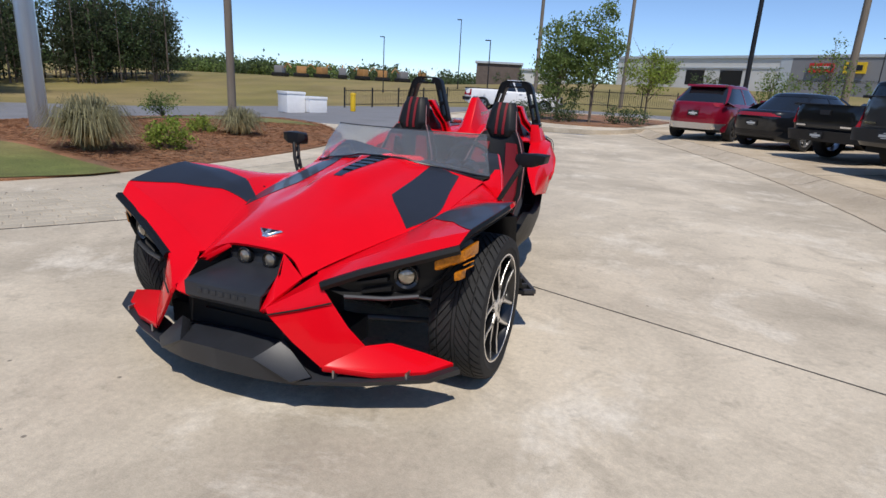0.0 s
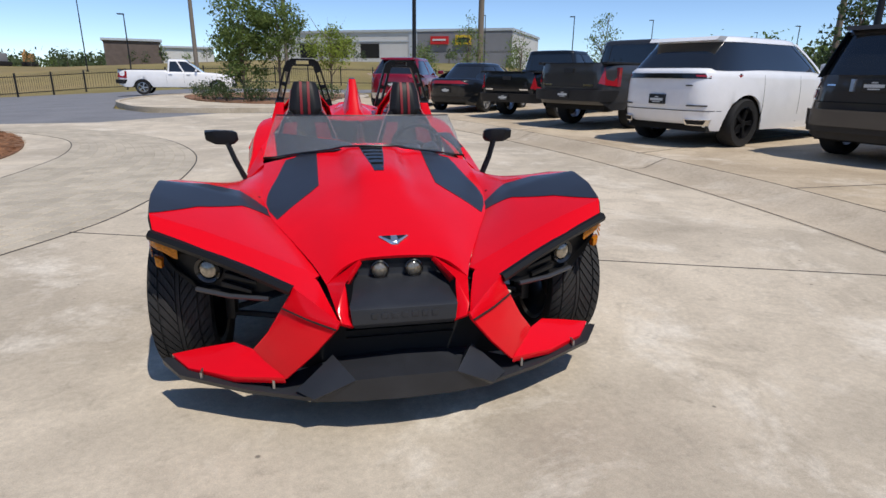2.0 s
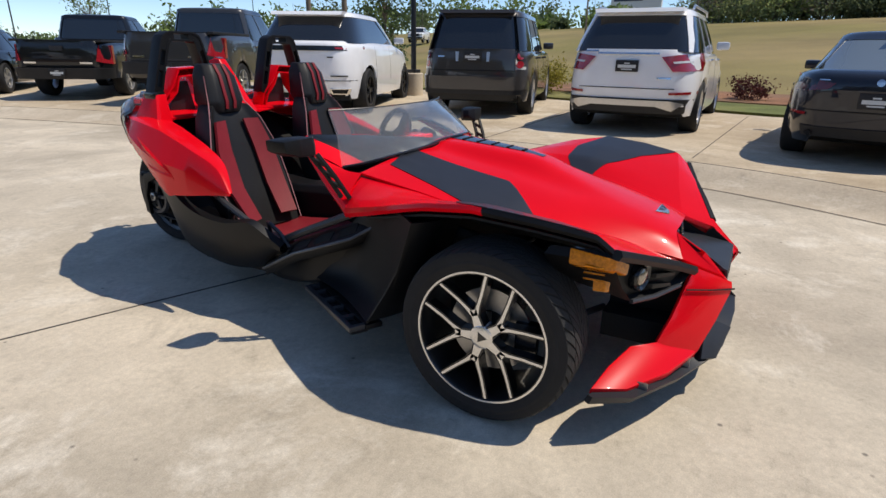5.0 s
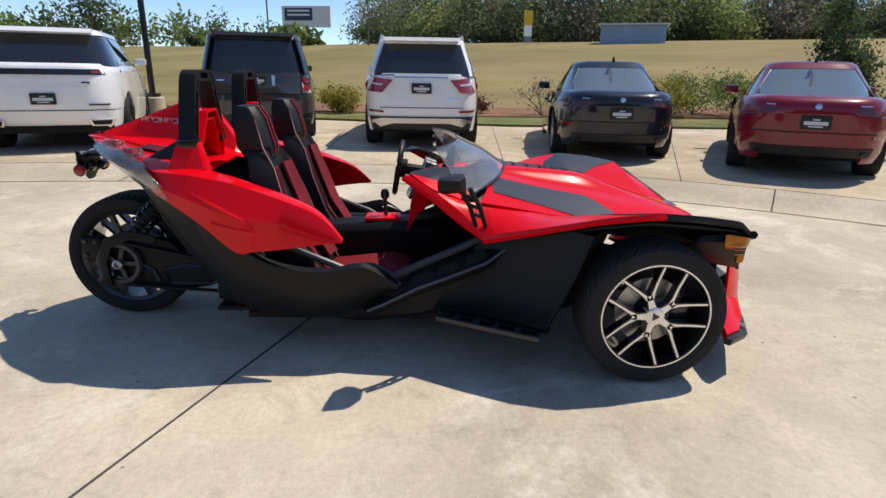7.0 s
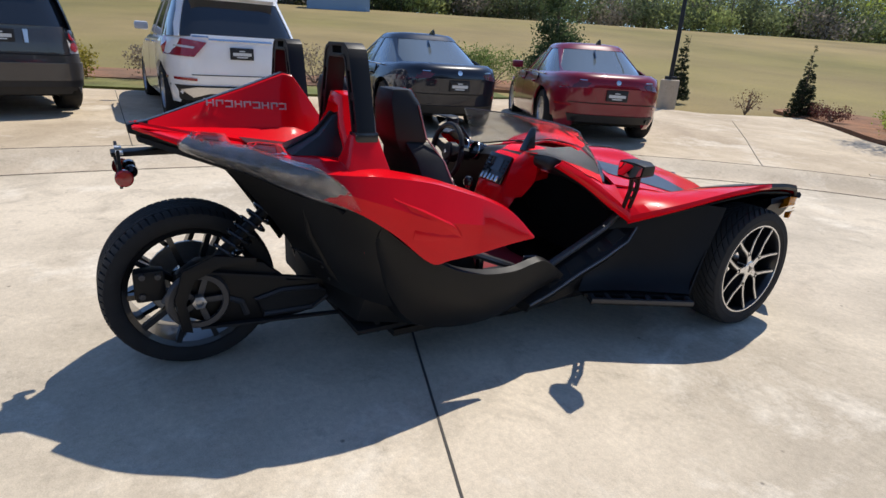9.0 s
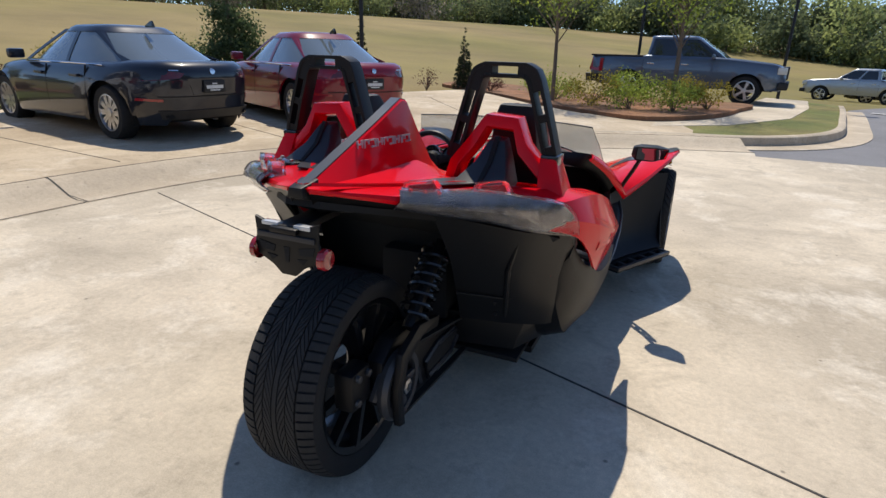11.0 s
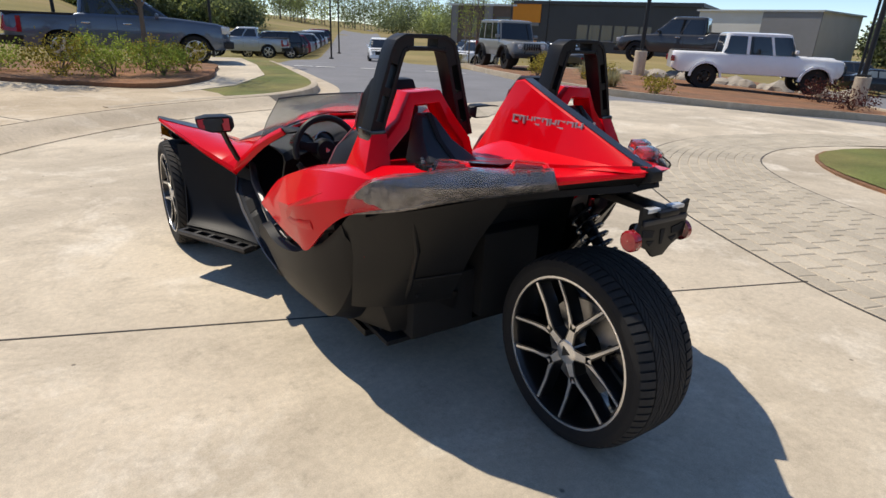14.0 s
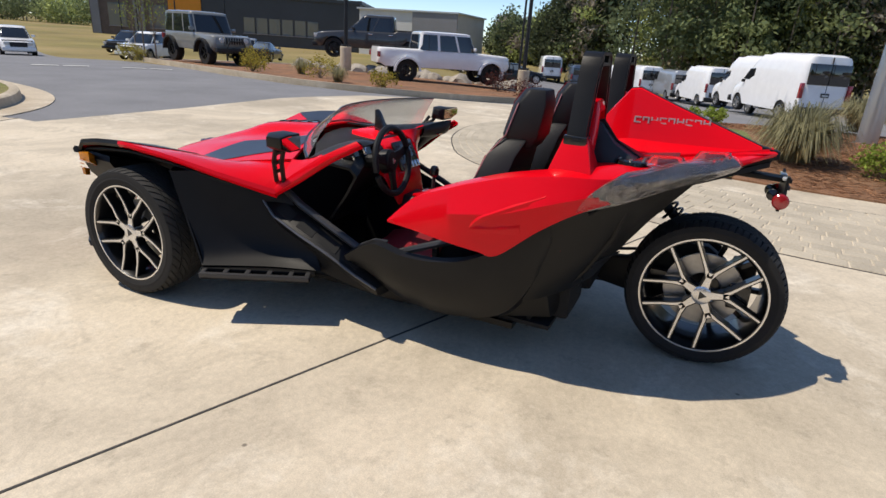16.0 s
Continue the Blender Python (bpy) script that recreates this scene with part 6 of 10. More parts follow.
for sgn in (1, -1):
    # fairing under each hoop, with an opening
    bm = bmesh.new()
    foot = [(0.600, 2.12, 0.885), (0.575, 2.11, 0.955), (0.468, 2.10, 1.075), (0.430, 2.09, 1.163), (0.310, 2.09, 1.170), (0.252, 2.09, 1.090), (0.185, 2.11, 1.000), (0.165, 2.12, 0.920)]
    mid = Vector((0.365, 2.09, 0.95))
    rows = []
    for grow, dy in ((0.0, -0.045), (0.0, 0.045), (-0.040, 0.060), (-0.052, 0.030), (-0.052, -0.03)):
        rows.append([Vector(p) + (mid - Vector(p)).normalized() * -grow + Vector((0, dy, 0)) for p in foot])
    fairing = part("hoop_fairing", shell(bmesh.new(), [[(p.x * sgn, p.y, p.z) for p in q] for q in rows], 0.010), M_RED, trike, smooth=25, bevel=0.003)
    buttress = loft(bmesh.new(), [turned([(0.53, 2.01, 0.89), (0.625, 2.01, 0.885), (0.630, 2.19, 0.900), (0.53, 2.20, 0.92)], sgn), turned([(0.520, 2.055, 1.035), (0.578, 2.055, 1.035), (0.578, 2.145, 1.035), (0.520, 2.145, 1.035)], sgn)])
    part("buttress", buttress, M_RED, trike, bevel=0.006)
    bag = loft(bmesh.new(), [turned([(0.275, 2.14, 0.93), (0.450, 2.14, 0.93), (0.460, 2.34, 0.948), (0.265, 2.34, 0.956)], sgn), turned([(0.310, 2.12, 1.03), (0.420, 2.12, 1.03), (0.422, 2.22, 1.015), (0.306, 2.22, 1.015)], sgn), turned([(0.333, 2.11, 1.095), (0.397, 2.11, 1.095), (0.393, 2.155, 1.085), (0.337, 2.155, 1.085)], sgn)])
    shroud = part("headrest_shroud", bag, M_CHIN, trike, bevel=0.010)
    # thin dark strip imitates the shade in the notch
    part("groove", loft(bmesh.new(), [turned([(x - 0.008, y, z), (x + 0.008, y, z), (x + 0.008, y - 0.03, z - 0.01), (x - 0.008, y - 0.03, z - 0.01)], sgn) for x, y, z in ((0.3625, 2.345, 0.952), (0.364, 2.226, 1.019), (0.365, 2.160, 1.098))]), M_UNDER, shroud, smooth=0)
    # roll hoop: two rails with webs between, so that slots stay open
    path = [(0.558, 1.020), (0.516, 1.165), (0.478, 1.285), (0.465, 1.310), (0.442, 1.322), (0.298, 1.322), (0.274, 1.310), (0.264, 1.285), (0.226, 1.150), (0.186, 1.005)]
    def hoop_spot(f):
        i = min(len(path) - 2, int(f))
        return Vector((path[i][0], 0, path[i][1])).lerp(Vector((path[i + 1][0], 0, path[i + 1][1])), f - i)
    def hoop_strip(f0, f1, o0, o1, d0, d1, steps):
        rings = []
        for k in range(steps + 1):
            f = f0 + (f1 - f0) * k / steps
            c = hoop_spot(f)
            a, b = hoop_spot(max(0, f - 0.25)), hoop_spot(min(len(path) - 1, f + 0.25))
            n = (b - a).normalized()
            n = Vector((-n.z, 0, n.x))
            rings.append([(p.x * sgn, 2.10 + d, p.z) for p, d in ((c + n * o0, d0), (c + n * o0, d1), (c + n * o1, d1), (c + n * o1, d0))])
        return rings
    bm = bmesh.new()
    for o0, o1 in ((-0.026, -0.013), (0.013, 0.026)):
        loft(bm, hoop_strip(0.0, 9.0, o0, o1, -0.036, 0.036, 36))
    hoop = part("roll_hoop", bm, M_TUB, trike, "black roll hoop with open slots", smooth=30, bevel=0.003)
    for f0, f1 in ((0.0, 0.35), (0.92, 1.12), (1.75, 4.18), (4.82, 7.25), (7.92, 8.10), (8.65, 9.0)):
        part("web", loft(bmesh.new(), hoop_strip(f0, f1, -0.016, 0.016, -0.033, 0.033, 8)), M_TUB, hoop, smooth=30)
    part("hoop_collar", boxed(sgn * 0.554 - 0.032, sgn * 0.554 + 0.032, 2.055, 2.145, 1.005, 1.045), M_GLOSSBLACK, hoop, bevel=0.006)
    # seat
    sx = 0.358 * sgn
    back = []
    for y, z, w, d in ((1.56, 0.34, 0.20, 0.10), (1.66, 0.55, 0.235, 0.09), (1.73, 0.76, 0.225, 0.085), (1.78, 0.92, 0.17, 0.075), (1.81, 0.985, 0.115, 0.070)):
        back.append([(sx - w, y - 0.05, z), (sx - w * 0.72, y - 0.02, z), (sx, y, z), (sx + w * 0.72, y - 0.02, z), (sx + w, y - 0.05, z), (sx + w * 0.95, y + d, z), (sx - w * 0.95, y + d, z)])
    seat = part("seat", loft(bmesh.new(), back), M_SEAT, trike, "black and red bucket seat", smooth=40, bevel=0.012)
    for o in (-1, 1):
        rows = [[(sx + o * (w * 0.36), y - 0.020, z), (sx + o * (w * 0.62), y - 0.030, z), (sx + o * (w * 0.84), y - 0.047, z)] for y, z, w in ((1.56, 0.40, 0.205), (1.66, 0.56, 0.235), (1.73, 0.76, 0.225), (1.775, 0.905, 0.175))]
        part("red_panel", shell(bmesh.new(), rows, 0.014), M_SEATRED, seat)
    hr = [[(sx - w, y0, z), (sx - w * 0.6, y0 - 0.03, z), (sx + w * 0.6, y0 - 0.03, z), (sx + w, y0, z), (sx + w * 0.85, y1, z), (sx - w * 0.85, y1, z)] for z, w, y0, y1 in ((0.945, 0.100, 1.795, 1.89), (1.00, 0.116, 1.790, 1.92), (1.13, 0.098, 1.825, 1.935), (1.188, 0.078, 1.862, 1.925))]
    part("headrest", loft(bmesh.new(), hr), M_SEAT, seat, bevel=0.01)
    for o in (-0.026, 0.026):
        rows = [[(sx + o - 0.009, y, z), (sx + o + 0.009, y, z)] for y, z in ((1.762, 0.965), (1.757, 1.00), (1.792, 1.13), (1.829, 1.185))]
        part("red_strip", shell(bmesh.new(), rows, 0.006), M_SEATRED, seat)
    cushion = [[(sx - w, y, z - 0.10), (sx - w, y, z), (sx - w * 0.6, y, z - 0.02), (sx + w * 0.6, y, z - 0.02), (sx + w, y, z), (sx + w, y, z - 0.10)] for y, z, w in ((1.10, 0.37, 0.20), (1.20, 0.39, 0.22), (1.45, 0.36, 0.225), (1.60, 0.35, 0.21))]
    part("cushion", loft(bmesh.new(), cushion), M_SEATRED, seat, "red seat cushion", bevel=0.015)
    for o in (-1, 1):
        bm = tube(bmesh.new(), [(sx + o * w2, y, z) for y, z, w2 in ((1.505, 0.36, 0.20), (1.61, 0.56, 0.235), (1.68, 0.76, 0.225), (1.73, 0.91, 0.17), (1.79, 1.0, 0.117), (1.825, 1.13, 0.099))], 0.0032, 5)
        part("piping", bm, M_STITCH, seat)
    # mirror
    arm = bmesh.new()
    for oy in (-0.022, 0.022):
        tube(arm, turned([(0.672, 0.765 + oy, 0.675), (0.725, 0.80 + oy, 0.78), (0.765, 0.85 + oy, 0.868)], sgn), 0.011, 6)
    for f in (0.25, 0.5, 0.75):
        p = Vector((0.672, 0.765, 0.675)).lerp(Vector((0.765, 0.85, 0.868)), f)
        tube(arm, turned([(p.x, p.y - 0.022, p.z), (p.x + 0.01, p.y + 0.022, p.z + 0.02)], sgn), 0.009, 5)
    mirror = part("wing_mirror", arm, M_TUB, trike)
    head = [[(0.735, 0.865, 0.900), (0.735, 0.905, 0.885), (0.740, 0.905, 0.935), (0.740, 0.870, 0.945)], [(0.770, 0.835, 0.860), (0.760, 0.930, 0.855), (0.765, 0.930, 0.950), (0.775, 0.845, 0.955)],
            [(0.850, 0.835, 0.865), (0.850, 0.945, 0.860), (0.860, 0.945, 0.955), (0.860, 0.840, 0.955)], [(0.905, 0.865, 0.890), (0.915, 0.955, 0.890), (0.925, 0.955, 0.950), (0.910, 0.870, 0.945)]]
    part("mirror_head", loft(bmesh.new(), [turned([(x - 0.022, y + 0.012, 0.895 + (z - 0.907) * 0.80) for x, y, z in r], sgn) for r in head]), M_TUB, mirror, bevel=0.006)
    glass = turned([(x - 0.022, y + 0.012, 0.895 + (z - 0.907) * 0.80) for x, y, z in ((0.765, 0.9345, 0.868), (0.850, 0.9505, 0.870), (0.912, 0.9605, 0.896), (0.918, 0.9605, 0.944), (0.858, 0.9505, 0.947), (0.768, 0.9345, 0.940))], sgn)
    bm = bmesh.new()
    bm.faces.new([bm.verts.new(Vector(p)) for p in glass])
    part("mirror_glass", bm, mat("mirror_silver", (0.85, 0.86, 0.87), 0.02, 1.0) if sgn > 0 else bpy.data.materials["mirror_silver"], mirror, smooth=0)

# windscreen
rows = []
for k in range(17):
    a = -1 + 2 * k / 16
    base = Vector((0.580 * a, 0.585 + 0.265 * abs(a) ** 2.2, 0.876 - 0.088 * abs(a) ** 2.4 - 0.018 * smoothstep(0.2, 0.45, abs(a)) + 0.012 * smoothstep(0.85, 1.0, abs(a))))
    top = Vector((0.505 * a, 0.850 + 0.125 * abs(a) ** 2.5, 1.016 - 0.004 * abs(a) ** 2))
    rows.append([base, base.lerp(top, 0.5) + Vector((0, -0.012, 0.010)), top])
screen = part("windscreen", shell(bmesh.new(), rows, 0.004), M_SCREENGLASS, trike, "low smoked clear screen", smooth=60)
screen.visible_shadow = False
part("screen_edge", tube(bmesh.new(), [r[2] for r in rows], 0.0035, 5), M_STRIPE, screen)
part("screen_seal", tube(bmesh.new(), [r[0] for r in rows], 0.006, 6), M_GLOSSBLACK, screen)

# dash, binnacle, console
rows = [[(x, y + lean * abs(x / 0.5) ** 2, z - 0.07 * abs(x / 0.5) ** 2) for x in (-0.11, 0, 0.17, 0.35, 0.53)] for y, z, lean in ((0.64, 0.842, 0.19), (0.80, 0.842, 0.15), (0.95, 0.835, 0.10), (1.00, 0.80, 0.09), (0.98, 0.70, 0.06), (0.90, 0.55, 0.04))]
part("dashboard", shell(bmesh.new(), rows, 0.012), M_TUB, trike, smooth=35)
# the passenger's side: a dark cowl behind the screen, a padded lip and an open footwell
front = [(-0.09, 0.590, 0.866), (-0.20, 0.612, 0.848), (-0.30, 0.648, 0.832), (-0.40, 0.703, 0.812), (-0.50, 0.778, 0.788), (-0.578, 0.852, 0.775)]
lip = [(-0.09, 0.950, 0.853), (-0.20, 1.020, 0.866), (-0.30, 1.043, 0.876), (-0.42, 1.066, 0.886), (-0.530, 1.092, 0.890), (-0.603, 0.982, 0.826)]
deck = [[Vector(a).lerp(Vector(b), f) + Vector((0, 0, 0.004 * math.sin(math.pi * f))) for f in (0, 0.25, 0.5, 0.75, 1)] for a, b in zip(front, lip)]
fine_deck = refine(deck, 3)
part("cowl", shell(bmesh.new(), fine_deck, 0.010), M_TUB, trike, smooth=40)
part("cowl_shoulder", shell(bmesh.new(), [[p + Vector((0, 0, 0.004)) for p in r] for r in fine_deck[12:]], 0.003), M_RED, trike, smooth=40)
rows = [[(-0.272, 1.030, 0.872), (-0.420, 1.072, 0.889), (-0.520, 1.096, 0.892), (-0.572, 1.035, 0.858), (-0.606, 0.960, 0.808), (-0.655, 0.835, 0.706)],
        [(-0.268, 1.040, 0.845), (-0.412, 1.082, 0.850), (-0.500, 1.100, 0.852), (-0.555, 1.030, 0.822), (-0.588, 0.945, 0.772), (-0.632, 0.830, 0.678)],
        [(-0.262, 1.018, 0.808), (-0.400, 1.060, 0.806), (-0.476, 1.076, 0.810), (-0.532, 1.005, 0.782), (-0.566, 0.925, 0.735), (-0.606, 0.822, 0.648)],
        [(-0.262, 0.940, 0.800), (-0.390, 0.960, 0.798), (-0.450, 0.960, 0.796), (-0.500, 0.920, 0.765), (-0.535, 0.860, 0.715), (-0.570, 0.780, 0.635)],
        [(-0.262, 0.700, 0.790), (-0.390, 0.720, 0.782), (-0.450, 0.740, 0.760), (-0.500, 0.755, 0.730), (-0.540, 0.740, 0.685), (-0.580, 0.720, 0.625)]]
pad = part("cowl_pad", shell(bmesh.new(), refine(rows, 3), 0.010), M_TUB, trike, smooth=50)
part("badge_bar", boxed(-0.446, -0.382, 1.070, 1.082, 0.814, 0.821), M_CHROME, pad)
console = [[(-w, y, z), (w, y, z), (w * 1.3, y + 0.02, z - 0.16), (-w * 1.3, y + 0.02, z - 0.16)] for y, z, w in ((0.78, 0.86, 0.10), (0.90, 0.855, 0.12), (1.02, 0.80, 0.135), (1.10, 0.66, 0.12))]
cons = part("centre_console", loft(bmesh.new(), console), M_RED, trike, bevel=0.010)
rows = [[(-0.090, 0.950, 0.853), (-0.19, 1.018, 0.866), (-0.276, 1.034, 0.874)], [(-0.118, 1.035, 0.818), (-0.20, 1.030, 0.826), (-0.272, 1.016, 0.815)],
        [(-0.125, 1.080, 0.740), (-0.19, 1.045, 0.735), (-0.255, 1.005, 0.725)], [(-0.130, 1.105, 0.620), (-0.165, 1.070, 0.620), (-0.200, 1.035, 0.630)]]
part("fascia", shell(bmesh.new(), refine(rows, 3), 0.012), M_RED, cons, smooth=40)
m = Matrix.Translation((0, 1.070, 0.745)) @ Matrix.Rotation(radians(-62), 4, "X")
part("display", boxed(-0.098, 0.098, -0.085, 0.080, -0.01, 0.012, m), M_GLOSSBLACK, cons, bevel=0.010)
part("display_glass", boxed(-0.050, 0.050, -0.060, 0.014, 0.012, 0.016, m), M_DISPLAY, cons)
for k in range(5):
    m2 = m @ Matrix.Translation((-0.066 + 0.033 * k, 0.058, 0.0))
    part("switch", boxed(-0.010, 0.010, -0.018, 0.018, -0.01, 0.024, m2), M_CHROME, cons, bevel=0.004)
for sgn in (1, -1):
    for k in range(4):
        m2 = m @ Matrix.Translation((sgn * 0.074, -0.054 + 0.022 * k, 0.0))
        part("button", boxed(-0.011, 0.011, -0.006, 0.006, 0.0, 0.017, m2), M_CHIN, cons)
part("compass_pod", loft(bmesh.new(), [[(-0.062, 0.86, 0.845), (-0.008, 0.86, 0.845), (-0.008, 0.93, 0.845), (-0.062, 0.93, 0.845)], [(-0.048, 0.855, 0.950), (-0.016, 0.855, 0.950), (-0.016, 0.882, 0.950), (-0.048, 0.882, 0.950)], [(-0.044, 0.852, 0.968), (-0.020, 0.852, 0.968), (-0.020, 0.868, 0.968), (-0.044, 0.868, 0.968)]]), M_GLOSSBLACK, trike, bevel=0.005)
for x, r in ((0.29, 0.055), (0.405, 0.055)):
    m = Matrix.Translation((x, 1.015, 0.79)) @ Vector((0, 1, 0.35)).to_track_quat("X", "Z").to_matrix().to_4x4()
    g = part("gauge", spin(bmesh.new(), [(r, -0.05), (r, 0.012), (r * 0.9, 0.014), (r * 0.88, 0.0), (0.001, 0.0)], 24, m), M_GLOSSBLACK, trike)
    part("gauge_ring", spin(bmesh.new(), [(r * 0.98, 0.013), (r * 0.94, 0.018), (r * 0.90, 0.013)], 24, m), M_CHROME, g)
m = Matrix.Translation((0.345, 1.185, 0.782)) @ Vector((0.0, 1, 0.17)).to_track_quat("X", "Z").to_matrix().to_4x4()
bm = tube(bmesh.new(), [m @ Vector((0, 0.158 * math.cos(t), 0.158 * math.sin(t))) for t in [2 * math.pi * k / 36 for k in range(36)]], 0.016, 8, True)
wheel = part("steering_wheel", bm, M_SEAT, trike)
part("boss", spin(bmesh.new(), [(0.060, -0.05), (0.058, -0.01), (0.045, 0.004), (0.001, 0.006)], 24, m), M_TUB, wheel)
part("emblem", spin(bmesh.new(), [(0.020, 0.0), (0.016, 0.010), (0.001, 0.010)], 3, m), M_BADGE, wheel)
for a in (0.25, math.pi - 0.25, -math.pi / 2):
    bm = bmesh.new()
    d = Vector((0, math.cos(a), math.sin(a)))
    q = Vector((0, -math.sin(a), math.cos(a)))
    loft(bm, [[m @ (d * r + q * w * s + Vector((h, 0, 0))) for s, h in ((-1, -0.018), (1, -0.018), (1, -0.004), (-1, -0.004))] for r, w in ((0.04, 0.030), (0.10, 0.020), (0.155, 0.022))])
    part("spoke", bm, M_TUB, wheel, bevel=0.003)
part("steering_column", tube(bmesh.new(), [(0.345, 0.90, 0.74), (0.345, 1.16, 0.778)], 0.035, 10), M_TUB, trike)
tunnel = [[(-w, y, 0.18), (-w, y, z - 0.04), (-w * 0.7, y, z), (w * 0.7, y, z), (w, y, z - 0.04), (w, y, 0.18)] for y, z, w in ((0.90, 0.56, 0.12), (1.15, 0.545, 0.115), (1.30, 0.54, 0.11), (1.60, 0.52, 0.10), (1.95, 0.55, 0.09))]
part("tunnel", loft(bmesh.new(), tunnel), M_TUB, trike, bevel=0.008)
part("tunnel_trim", boxed(-0.075, 0.075, 1.16, 1.36, 0.540, 0.560), M_RED, trike, "red shifter surround", bevel=0.008)
lever = part("shift_lever", tube(bmesh.new(), [(0, 1.245, 0.55), (0, 1.25, 0.66)], 0.011, 8), M_FRAME, trike)
part("knob", spin(bmesh.new(), [(0.010, -0.035), (0.024, -0.02), (0.026, 0.005), (0.018, 0.024), (0.001, 0.030)], 16, Matrix.Translation((0, 1.25, 0.685)) @ Matrix.Rotation(radians(-90), 4, "Y")), M_GLOSSBLACK, lever)
# seat rear cap on the deck: fuel cap
cap = part("filler_cap", spin(bmesh.new(), [(0.072, 0.0), (0.070, 0.014), (0.052, 0.020), (0.001, 0.018)], 24, Matrix.Translation((0.42, 2.30, 0.945)) @ Matrix.Rotation(radians(-90), 4, "Y")), M_GLOSSBLACK, trike)
for k in range(6):
    a = k * math.pi / 3
    part("bolt", spin(bmesh.new(), [(0.008, 0.018), (0.007, 0.026), (0.001, 0.027)], 8, Matrix.Translation((0.42 + 0.052 * math.cos(a), 2.30 + 0.052 * math.sin(a), 0.943)) @ Matrix.Rotation(radians(-90), 4, "Y")), M_STEEL, cap)


# wheels with split five-spoke rims
# lighter than the carcass rubber, so the grooves are darker by colour
M_TREAD = mat("pale_tread_rubber", (0.023, 0.0225, 0.022), 0.8, var=0.2, scale=20, fine=0.15, fine_scale=150)


